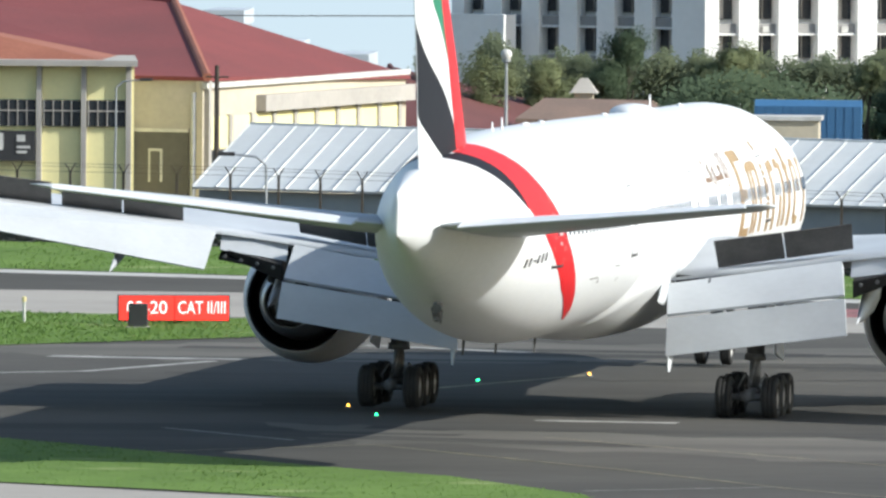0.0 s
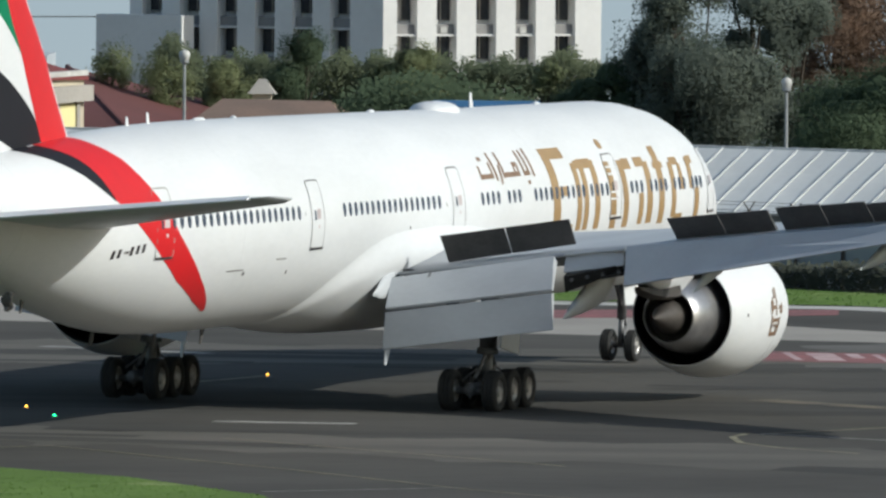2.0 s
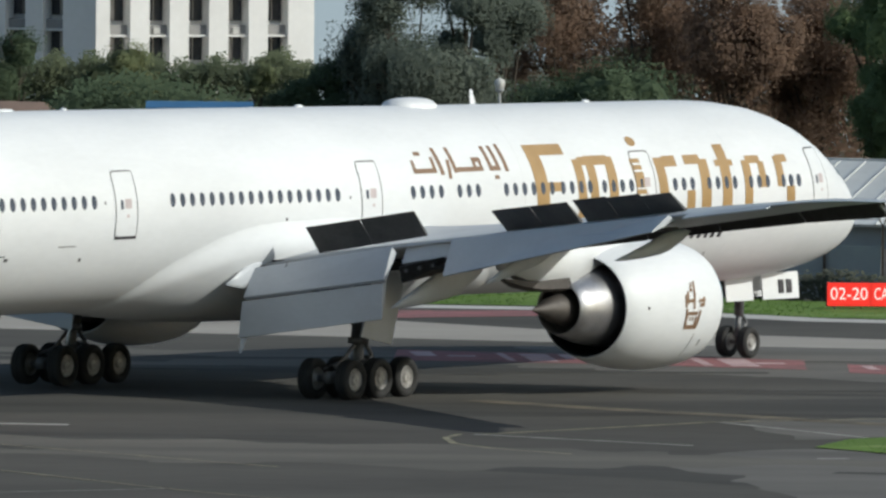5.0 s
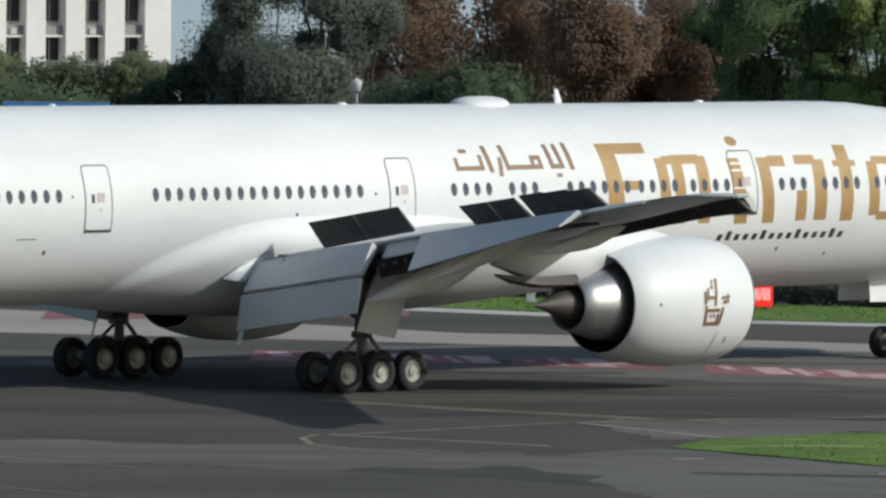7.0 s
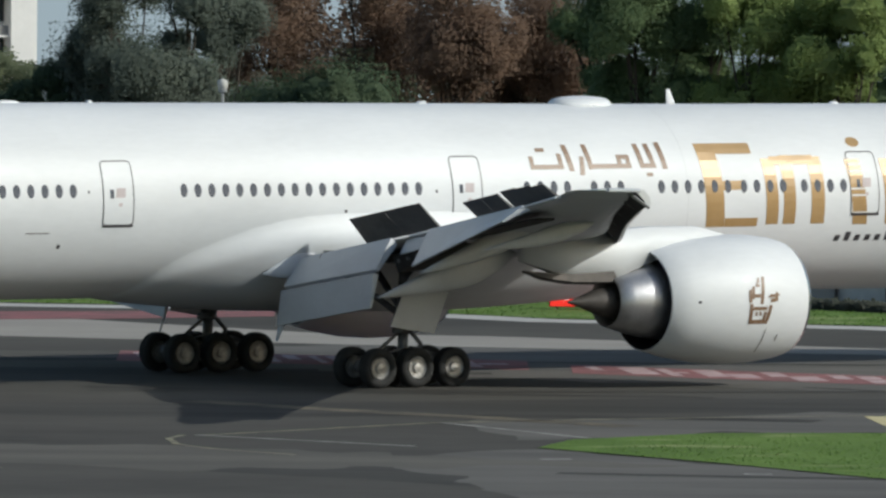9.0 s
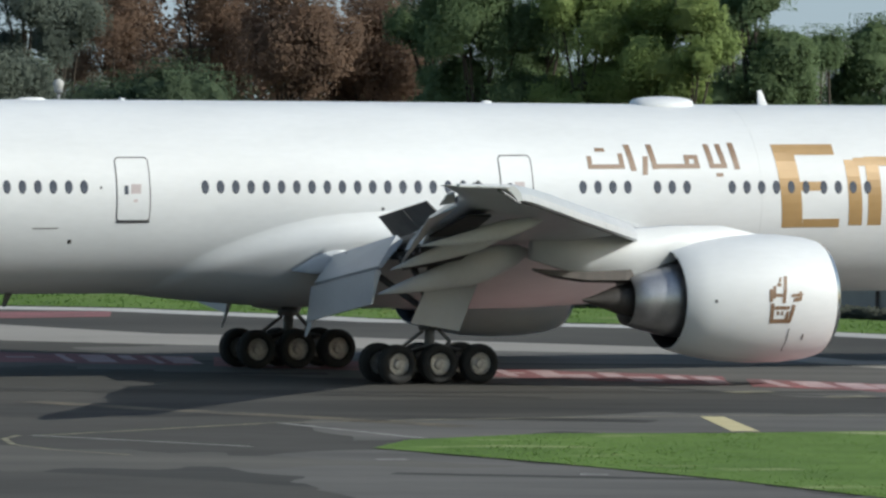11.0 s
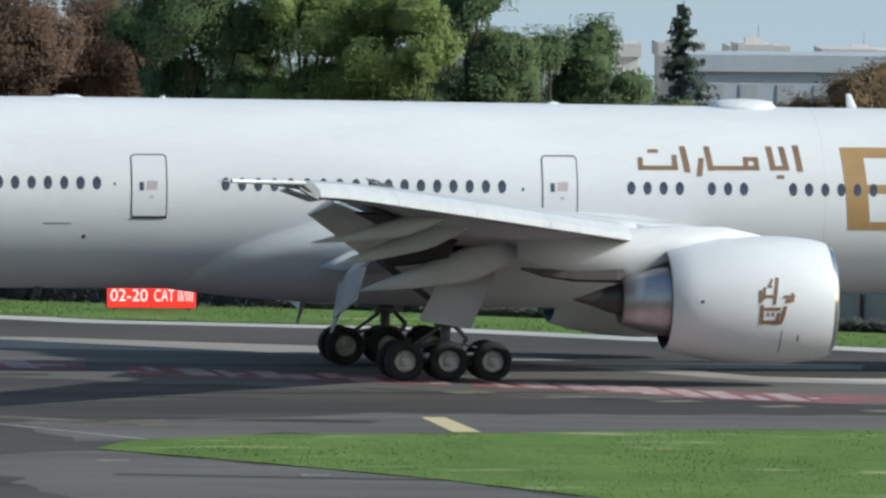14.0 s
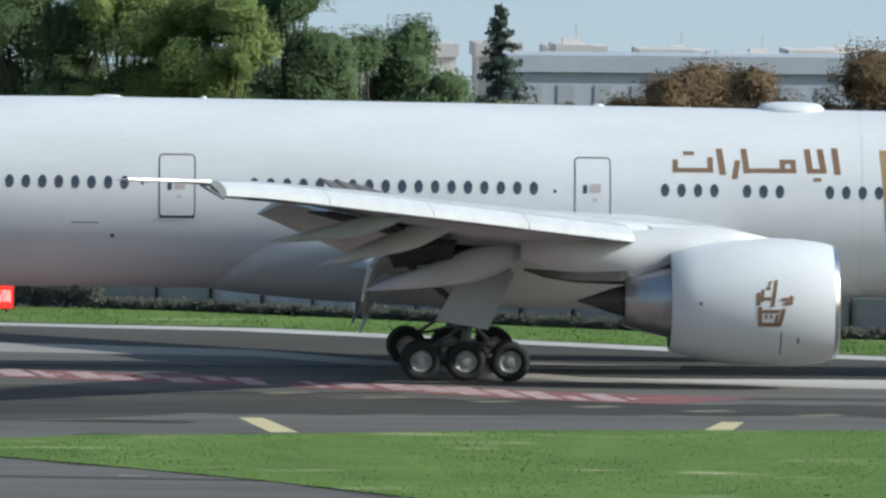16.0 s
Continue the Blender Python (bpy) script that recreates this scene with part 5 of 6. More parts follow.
def edge_light(x, y, material, colour):
    t = thing("taxiway_light", "low " + colour + " taxiway light set in asphalt", "light", pose(x, y, 0.0), "taxiway lights")
    bm = bmesh.new()
    revolve(bm, [(0.0, 0.12), (0.03, 0.11), (0.05, 0.06), (0.05, 0.01)], (0, 0, 0), 14, "z")
    part("housing", bm, STRUT, t, "grey metal housing")
    bm = bmesh.new()
    revolve(bm, [(0.05, 0.045), (0.08, 0.045), (0.11, 0.025), (0.12, 0.005)], (0, 0, 0), 12, "z")
    part("lens", bm, material, t, "glowing " + colour + " lens")


for _x, _y, _m, _c in ((-27.8, 413.9, LAMP_Y, "amber"), (-21.5, 435.8, LAMP_Y, "amber"), (-24.8, 430.8, LAMP_G, "green"), (-26.6, 408.7, LAMP_G, "green")):
    edge_light(_x, _y, _m, _c)
bm = bmesh.new()
rod(bm, (0, 0, 0), (0, 0, 0.75), 0.05, 0.05, 8)
_mk = thing("marker_post", "small yellow-topped marker post on the grass", "post", pose(-42.9, 470, 0))
part("stem", bm, OFFWHITE, _mk)
bm = bmesh.new()
revolve(bm, [(0.72, 0.02), (0.74, 0.08), (0.9, 0.08), (0.94, 0.02)], (0, 0, 0), 10, "z")
part("cap", bm, PAINT_FRESH, _mk)


# ---- perimeter: hedge and fence ----
def along(poly, step):
    out, carry = [], 0.0
    for (x0, y0), (x1, y1) in zip(poly, poly[1:]):
        d = math.hypot(x1 - x0, y1 - y0)
        s = carry
        while s < d:
            out.append((x0 + (x1 - x0) * s / d, y0 + (y1 - y0) * s / d))
            s += step
        carry = s - d
    return out


def clump_mesh(name, centres, size, material, seed):
    """Many small leaves round the given centres; rows: x, y, z, spread and, if given, the way the foliage faces there."""
    rng = np.random.default_rng(seed)
    c = np.array(centres)
    n = len(c)
    p = c[:, :3] + np.clip(rng.normal(0, 1, (n, 3)), -1.5, 1.5) * c[:, 3:4]
    face = c[:, 4:7] if c.shape[1] > 6 else np.array([[0.15, -0.7, 0.7]]).repeat(n, 0)
    out = face + rng.normal(0, 0.12, (n, 3)) + np.array([0, 0, 0.15])
    out /= np.linalg.norm(out, axis=1)[:, None]
    # leaves lie like shingles on the clumps, upper side outwards
    nrm = out + rng.normal(0, 0.26, (n, 3))
    nrm /= np.linalg.norm(nrm, axis=1)[:, None]
    a = np.cross(nrm, rng.normal(0, 1, (n, 3)))
    a /= np.linalg.norm(a, axis=1)[:, None]
    b = np.cross(a, nrm)
    s = size * rng.uniform(0.5, 1.5, (n, 1))
    v = np.stack([p - a * s, p + b * s * 1.3, p + a * s], 1).reshape(-1, 3)
    f = np.arange(3 * n).reshape(-1, 3)
    me = bpy.data.meshes.new(name)
    me.from_pydata(v.tolist(), [], f.tolist())
    me.normals_split_custom_set_from_vertices(np.repeat(out, 3, 0).tolist())
    me.materials.append(material)
    return me


HEDGE_LINE = [(x, y + 0.8) for x, y in FAR_TOP]
_c = []
_rng = random.Random(9)
for _x, _y in along(HEDGE_LINE, 0.003):
    if -56 < _x < 48:
        _c.append((_x, _y + _rng.uniform(-0.4, 0.4), _rng.uniform(0.05, (1.0 if _x < 13 else 0.3) + (0.25 if _x < 13 else 0.12) * noise.noise(Vector((_x * 0.5, 0, 0)))), 0.1))
tagged(new("hedge", clump_mesh("hedge", _c, 0.09, HEDGE, 5)), "low dark scrubby hedge along the fence", "hedge", "", "stuff")

FENCE_LINE = [(x, y + 3.0) for x, y in FAR_TOP]
_pts = [p for p in along(FENCE_LINE, 2.4) if -56 < p[0] < 50]
bm = bmesh.new()
box(bm, -0.05, 0.05, -0.05, 0.05, -0.4, 2.8)
for _s in (-1, 1):
    rod(bm, (0, 0, 2.78), (_s * 0.22, 0, 3.15), 0.03, 0.025, 6)
_post_me = mesh_of(bm, "post")
_post_me.materials.append(WOOD_POLE)
perimeter = thing("perimeter_fence", "dark wire perimeter fence on forked posts", "fence")
for _x, _y in _pts:
    ob = new("post", _post_me)
    ob.parent = perimeter
    ob.matrix_basis = pose(_x, _y, ground_z(_y), 0, 0, 0)
for _z in (3.12, 3.0, 2.8):
    bm = bmesh.new()
    for (_x0, _y0), (_x1, _y1) in zip(_pts, _pts[1:]):
        rod(bm, (_x0, _y0, ground_z(_y0) + _z), (_x1, _y1, ground_z(_y1) + _z), 0.008, 0.008, 4)
    part("wire", bm, WOOD_POLE, perimeter)
# grey sheet panels behind the hedge, a low pale wall further east
for (_x0, _y0), (_x1, _y1) in zip(_pts, _pts[1:]):
    if -16 < _x0 < 46:
        _h = 2.0 if _x0 < 8 else (0.9 if _x0 < 12 else 1.35)
        bm = bmesh.new()
        slab(bm, [(_x0 + 0.05, _y0 + 0.1, -0.1), (_x1 - 0.05, _y1 + 0.1, -0.1), (_x1 - 0.05, _y1 + 0.1, _h), (_x0 + 0.05, _y0 + 0.1, _h)], 0.05)
        _w = 16.0 < _x0 < 21.0
        part("fence_panel", bm, SHED_WALL if _x0 < 12 else (OFFWHITE if _w else CONC_TRIM), perimeter, "off-white wall panel" if _w else "grey panel")


# ---- long white shed ----
def shed():
    s = thing("shed", "long low shed with white ribbed sloping roof", "shed")
    A, Ae, B, Be = Vector((-44.8, 600, 3.1)), Vector((-47.0, 596, 0.45)), Vector((22.0, 566, 2.85)), Vector((19.0, 562, 0.4))
    back = Vector((4.5, 9.0, -2.2))
    bm = bmesh.new()
    slab(bm, [Ae, Be, B, A], 0.12)
    slab(bm, [A, B, B + back, A + back], 0.12)
    r = part("roof", bm, SHED_ROOF, s, "white ribbed metal roof")
    n = 62
    bm = bmesh.new()
    nrm = (Be - Ae).cross(A - Ae).normalized()
    if nrm.z < 0:
        nrm = -nrm
    for k in range(n + 1):
        u = k / n
        lo, hi = Ae.lerp(Be, u), A.lerp(B, u)
        q = bmesh.new()
        slab(q, [lo + nrm * 0.08, lo + nrm * 0.08 + (Be - Ae).normalized() * 0.07, hi + nrm * 0.07 + (Be - Ae).normalized() * 0.07, hi + nrm * 0.07], 0.05)
        part("roof_rib", q, SHED_ROOF, r)
    bm.free()
    bm = bmesh.new()
    slab(bm, [(A.x, A.y, A.z + 0.08), (B.x, B.y, B.z + 0.08), (B.x + 0.3, B.y + 0.3, B.z + 0.08), (A.x + 0.3, A.y + 0.3, A.z + 0.08)], 0.12)
    part("ridge_cap", bm, SHED_ROOF, r)
    bm = bmesh.new()
    z0 = -2.6
    o = Vector((0.3, 0.6, 0))
    f0, f1 = Ae + o, Be + o
    b0, b1 = A + back - o, B + back - o
    slab(bm, [(f0.x, f0.y, z0), (f1.x, f1.y, z0), (f1.x, f1.y, 0.35), (f0.x, f0.y, 0.35)], 0.15)
    slab(bm, [(b0.x, b0.y, z0), (b1.x, b1.y, z0), (b1.x, b1.y, 0.7), (b0.x, b0.y, 0.7)], 0.15)
    part("side_wall", bm, SHED_WALL, s, "grey sheet wall")


shed()


def sheet_roof(bm, pts, t=0.25):
    """A roof plane with thickness from a polygon of points."""
    P = [Vector(p) for p in pts]
    top = [bm.verts.new(p) for p in P]
    bot = [bm.verts.new(p - Vector((0, 0, t))) for p in P]
    bm.faces.new(top)
    bm.faces.new(bot[::-1])
    for i in range(len(P)):
        j = (i + 1) % len(P)
        bm.faces.new((top[i], bot[i], bot[j], top[j]))


def yellow_block():
    h = thing("terminal_block", "yellow rendered building with ribbon windows and rust roof", "building", pose(0, 0, 0))
    bm = bmesh.new()
    loft(bm, [[(x, y, z) for x, y in ((-96, 800.3), (-66.6, 800.3), (-68.0, 812), (-96, 812))] for z in (ground_z(806) - 1, 0.6)])
    w = part("wall", bm, YELLOW_WALL, h, "yellow rendered wall")
    bm = bmesh.new()
    loft(bm, [[(x, y, z) for x, y in ((-96.5, 799.2), (-66.3, 799.2), (-67.6, 812.5), (-96.5, 812.5))] for z in (0.6, 0.95)])
    part("eave_slab", bm, CONC_TRIM, h, "grey concrete eave slab")
    for k in range(11):
        x = -66.9 - 2.66 * k
        bm = bmesh.new()
        box(bm, x - 0.15, x + 0.15, 799.9, 800.3, -12, 0.6)
        part("pilaster", bm, CONC_TRIM, h, "grey pilaster")
        if k < 10:
            bm = bmesh.new()
            box(bm, x - 2.46, x - 0.2, 800.12, 800.29, -3.0, -1.42)
            win = part("window", bm, WINDOW_DARK, h, "dark ribbon window")
            for q in range(4):
                bm = bmesh.new()
                box(bm, x - 0.75 - 0.55 * q, x - 0.70 - 0.55 * q, 800.05, 800.13, -3.0, -1.42)
                part("mullion", bm, CONC_TRIM, win)
            bm = bmesh.new()
            box(bm, x - 2.46, x - 0.2, 800.05, 800.13, -2.1, -2.03)
            part("transom", bm, CONC_TRIM, win)
    bm = bmesh.new()
    box(bm, -82, -72.4, 799.7, 799.9, -5.05, -3.25)
    b = part("banner", bm, BOX_GREY, h, "dark banner with pale bars")
    for x0, x1, z0, z1 in ((-75.6, -74.9, -4.4, -3.4), (-74.7, -74.3, -4.4, -3.4), (-73.5, -73.0, -3.9, -3.5), (-73.5, -72.7, -4.3, -4.15), (-73.5, -72.9, -4.6, -4.45)):
        bm = bmesh.new()
        box(bm, x0, x1, 799.64, 799.7, z0, z1)
        part("banner_bar", bm, OFFWHITE, b, "pale lettering bars")
    bm = bmesh.new()
    sheet_roof(bm, [(-68.6, 801, 0.95), (-96, 801, 0.95), (-90, 806.5, 3.6), (-80.5, 806.5, 3.4)])
    sheet_roof(bm, [(-68.6, 801, 0.95), (-80.5, 806.5, 3.4), (-90, 806.5, 3.6), (-96, 812, 0.95), (-68.6, 812, 0.95)])
    part("roof", bm, ROOF_RUST, h, "rust-coloured tiled roof")


def red_hall():
    h = thing("terminal_hall", "beige and yellow hall under a large red tiled hip roof", "building")
    E1, E2, E3, E4 = (-98, 822, -0.2), (-63.0, 810, -0.25), (-53.2, 848, -1.0), (-92, 900, -0.8)
    R1, R2 = (-92, 862, 5.4), (-67.8, 845, 3.5)
    for f in ((E2, E3, R2), (E3, E4, R1, R2), (E1, E2, R2, R1)):
        bm = bmesh.new()
        sheet_roof(bm, f)
        r = part("roof", bm, ROOF_RED, h, "dark red tiled hip roof")
    bm = bmesh.new()
    rod(bm, E2, R2, 0.28, 0.28, 8)
    part("hip_ridge", bm, ROOF_RUST, r, "lighter hip tiles")
    bm = bmesh.new()
    rod(bm, R1, R2, 0.22, 0.22, 8)
    part("ridge_tiles", bm, ROOF_RED, r)
    for name, a, b in (("left_wall", E1, E2), ("right_wall", E2, E3)):
        av, bv = Vector(a), Vector(b)
        d = (bv - av).normalized()
        inn = Vector((-d.y, d.x, 0)) * 0.5
        av, bv = av + inn, bv + inn
        zt = min(a[2], b[2]) - 0.25
        bm = bmesh.new()
        slab(bm, [(av.x, av.y, -13), (bv.x, bv.y, -13), (bv.x, bv.y, b[2] - 0.25), (av.x, av.y, a[2] - 0.25)], 0.4)
        w = part("wall", bm, BEIGE_WALL if name == "right_wall" else CONC_TRIM, h, "weathered concrete wall")
        L = (bv - av).length
        out = -inn.normalized() * 0.25

        def pan(nm, u0, u1, z0, z1, m, lab, dep=0.12):
            q = bmesh.new()
            p0, p1 = av + d * u0 + out, av + d * u1 + out
            slab(q, [(p0.x, p0.y, z0), (p1.x, p1.y, z0), (p1.x, p1.y, z1), (p0.x, p0.y, z1)], dep)
            part(nm, q, m, w, lab)
        if name == "left_wall":
            pan("dado", L - 6.5, L - 1.3, -7.5, -3.6, DARK_WALL, "dark grey lower wall")
            pan("string_course", L - 6.5, L - 1.3, -3.6, -3.4, OFFWHITE, "pale string course", 0.2)
            pan("shutter_frame", L - 3.9, L - 3.0, -6.6, -4.6, OFFWHITE, "pale door frame", 0.2)
            pan("shutter", L - 3.75, L - 3.15, -6.6, -4.75, DARK_WALL, "dark door", 0.3)
            q = bmesh.new()
            p = av + d * (L - 0.9) + out * 2
            rod(q, (p.x, p.y, -1.2), (p.x, p.y, -8), 0.16, 0.16, 8)
            part("downpipe", q, POLE, w, "grey downpipe")
        else:
            pan("cornice", 0.0, L, -0.95, -0.62, OFFWHITE, "pale cornice", 0.5)
            pan("ledge", 10.0, L, -2.55, -1.55, CONC_TRIM, "projecting concrete ledge", 1.2)
            for k in range(9):
                u = 0.6 + k * 4.1
                pan("yellow_panel", u + 0.5, u + 3.8, -4.6, -2.7, YELLOW_WALL, "yellow panel", 0.14)
                pan("pilaster", u + 3.8, u + 4.4, -6.5, -2.6, CONC_TRIM, "concrete pilaster", 0.4)
                pan("window", u + 0.5, u + 3.8, -6.2, -4.7, WINDOW_DARK, "dark window", 0.16)


def low_roofs():
    h = thing("annex", "low annex with dark red hip roof", "building")
    a, c1, c2, c3, c4 = (-56.14, 873.09, -1.06), (-62.13, 849.11, -4.61), (-50.36, 845.84, -4.5), (-42.07, 878.54, -4.55), (-56.68, 895.98, -4.5)
    for f in ((c1, c2, a), (c2, c3, a), (c3, c4, a), (c4, c1, a)):
        bm = bmesh.new()
        sheet_roof(bm, f)
        r = part("roof", bm, ROOF_BROWN, h, "dark red tiled roof")
    bm = bmesh.new()
    rod(bm, c2, a, 0.18, 0.18, 6)
    part("hip_ridge", bm, ROOF_BROWN, r)
    bm = bmesh.new()
    loft(bm, [[(x, y, z) for x, y in ((-60.5, 851.5), (-51, 848), (-43.2, 877.5), (-56.7, 894))] for z in (-17.0, -4.6)])
    part("wall", bm, BEIGE_WALL, h, "beige wall")
    h = thing("annex", "far low annex with brown tiled roof", "building")
    bm = bmesh.new()
    for f in (((-46.5, 846, -3.6), (-36.5, 846, -3.9), (-38.2, 852, -2.55), (-45, 852, -2.45)), ((-46.5, 860, -3.6), (-45, 852, -2.45), (-38.2, 852, -2.55), (-36.5, 860, -3.9))):
        bm = bmesh.new()
        sheet_roof(bm, f)
        part("roof", bm, ROOF_DUN, h, "brown tiled roof")
    bm = bmesh.new()
    box(bm, -46, -37, 847, 859, -16, -3.95)
    part("wall", bm, BEIGE_WALL, h, "beige wall")
    h = thing("kiosk", "small white roofed hut among trees", "hut")
    bm = bmesh.new()
    loft(bm, [[(-43.2 + 0.9 * s * c, 866 + 0.9 * s * k, z) for c, k in ((-1, -1), (1, -1), (1, 1), (-1, 1))] for s, z in ((1, -2.5), (0.25, -1.55))])
    part("roof", bm, CONC_TRIM, h, "pale pointed roof")
    bm = bmesh.new()
    box(bm, -43.8, -42.6, 865.4, 866.6, -15.5, -2.5)
    part("wall", bm, BEIGE_WALL, h)


yellow_block()
red_hall()
low_roofs()


def lamp_post(x, y, top, head, label):
    g = ground_z(y)
    t = thing("lamp_post", label, "lamp", pose(x, y, g), "lamp posts")
    bm = bmesh.new()
    rod(bm, (0, 0, 0), (0, 0, top - g - 0.2), 0.11, 0.06, 10)
    part("mast", bm, POLE, t, "grey mast")
    bm = bmesh.new()
    revolve(bm, [(top - g - 0.3, 0.06), (top - g - 0.2, 0.18), (top - g, head), (top - g + 0.18, head * 0.9), (top - g + 0.28, 0.03)], (0, 0, 0), 14, "z")
    part("head", bm, OFFWHITE, t, "white lamp head", True)
    bm = bmesh.new()
    revolve(bm, [(top - g - 0.38, 0.1), (top - g - 0.3, 0.2), (top - g - 0.2, 0.2)], (0, 0, 0), 12, "z")
    part("collar", bm, POLE, t)


lamp_post(-34.5, 620, 5.85, 0.26, "tall grey lamp post with round white head")
lamp_post(-6.7, 600, 5.35, 0.24, "tall grey lamp post with round white head")
_t = thing("utility_pole", "dark timber utility pole beside the hall", "pole", pose(-53.95, 700, ground_z(700)))
bm = bmesh.new()
rod(bm, (0, 0, 0), (0, 0, 9.9), 0.17, 0.12, 10)
part("shaft", bm, WOOD_POLE, _t)
bm = bmesh.new()
rod(bm, (-0.6, 0, 9.3), (0.6, 0, 9.3), 0.05, 0.05, 6)
part("crossarm", bm, WOOD_POLE, _t)
_t = thing("street_lamp", "thin grey street lamp with curved arm", "lamp", pose(-63.5, 750, ground_z(750)), "street lamps")
bm = bmesh.new()
rod(bm, (0, 0, 0), (0.1, 0, 9.6), 0.08, 0.05, 8)
rod(bm, (0.1, 0, 9.6), (0.5, 0, 9.95), 0.05, 0.045, 8)
rod(bm, (0.5, 0, 9.95), (1.5, 0, 10.05), 0.045, 0.04, 8)
part("mast", bm, POLE, _t)
bm = bmesh.new()
box(bm, 1.4, 2.1, -0.12, 0.12, 9.98, 10.14)
part("lantern", bm, BOX_GREY, _t, "dark lantern")
_t = copy_thing(_t, pose(-41.0, 560, ground_z(560) - 6.6, 0, 0, 180))


_t = thing("overhead_cable", "thin dark overhead cable against the sky", "cable")
bm = bmesh.new()
_ring = []
for _k in range(13):
    _u = _k / 12
    _ring.append([(-158 + 120 * _u, 1230 + 0.05 * math.cos(a), -4.6 - 4.0 * _u * (1 - _u) + 0.05 * math.sin(a)) for a in (0, 1.571, 3.142, 4.712)])
loft(bm, _ring)
part("strand", bm, WOOD_POLE, _t, "dark cable strand")


def hotel():
    """Two wings that meet at a blunt corner; deep balconies stacked between piers."""
    h = thing("hotel", "tall white slab building with deep window columns", "building", pose(0, 1075, 0))
    cx, th = -44.06, radians(26)
    c, s = math.cos(th), math.sin(th)

    def block(side, x0, x1, d0, d1, z0, z1):
        """x as seen square on; d: depth behind the wing's face."""
        pts = []
        for x, d in ((x0, d0), (x1, d0), (x1, d1), (x0, d1)):
            u = abs(x - cx) / (c - side * x / 1075 * s)
            pts.append((cx + side * u * c - side * s * d, u * s + c * d))
        b = bmesh.new()
        loft(b, [[(x, y, z) for x, y in pts] for z in (z0, z1)])
        bmesh.ops.recalc_face_normals(b, faces=b.faces[:])
        return b

    for side, first, pitch, n, wide, zw, far in ((1, -42.95, 3.135, 5, 1.60, -3.53, -26.75), (-1, -46.70, -2.99, 6, 1.58, -3.1, -64.2)):
        part("wall", block(side, cx, far, 1.55, 12, -28, 14), HOTEL, h, "pale rear wall of the balconies")
        edges = [cx]
        for k in range(n):
            o = first + pitch * k
            edges += [o, o + side * wide]
        edges.append(far)
        for k in range(0, len(edges), 2):
            part("pier", block(side, edges[k], edges[k + 1], 0.0, 1.7, -28, 14), HOTEL, h, "white vertical pier")
        for k in range(n):
            a, b = edges[2 * k + 1], edges[2 * k + 2]
            for f in range(-6, 6):
                z = zw + 3.13 * f
                w = part("window", block(side, a + side * 0.05, b - side * 0.05, 1.35, 1.5, z - 1.85, z), WINDOW_DARK, h, "dark balcony window")
                part("mullion", block(side, (a + b) / 2 - 0.03, (a + b) / 2 + 0.03, 1.28, 1.36, z - 1.85, z), CONC_TRIM, w)
                part("floor_slab", block(side, a + side * 0.02, b - side * 0.02, 0.25, 1.4, z + 0.02, z + 0.17), HOTEL, w, "pale slab edge")
                part("balustrade", block(side, a + side * 0.03, b - side * 0.03, 0.55, 0.62, z + 0.2, z + 0.95), HOTEL_GREY, w, "grey balustrade")
                if (k * 5 + f * 3) % 3 == 0:
                    part("curtain", block(side, a + side * 0.3, a + side * 0.75, 1.26, 1.3, z - 1.8, z - 0.1), CONC_TRIM, w, "pale curtain")
                if side > 0 and (k + f) % 2:
                    part("planter", block(side, a + 0.5, a + 1.0, 0.4, 0.54, z + 0.25, z + 0.75), OFFWHITE, w, "pale balcony clutter")
    part("low_wing", block(-1, -58.6, -65.4, -3.0, -1.0, -28, -2.1), HOTEL, h, "lower pale block before the wing")


hotel()

_t = thing("container", "blue metal container with slightly arched roof", "container", pose(-23.3, 700, ground_z(700)))
bm = bmesh.new()
loft(bm, [[(x, y, z) for y, z in ((-1.3, 0), (1.3, 0), (1.3, 8.1), (0.6, 8.38), (-0.6, 8.38), (-1.3, 8.1))] for x in (-2.75, 2.75)])
part("body", bm, BLUE, _t)
for _k in range(12):
    bm = bmesh.new()
    box(bm, -2.6 + 0.45 * _k, -2.45 + 0.45 * _k, -1.32, -1.3, 0.1, 8.05)
    part("rib", bm, BLUE, _t)
_t = thing("cream_hut", "cream rendered flat-roofed hut", "hut", pose(-24.6, 690, ground_z(690)))
bm = bmesh.new()
box(bm, -2.2, 2.2, -1.5, 1.5, 0, 7.2)
part("wall", bm, BEIGE_WALL, _t)
bm = bmesh.new()
box(bm, -2.35, 2.35, -1.65, 1.65, 7.2, 7.4)
part("roof_slab", bm, OFFWHITE, _t)


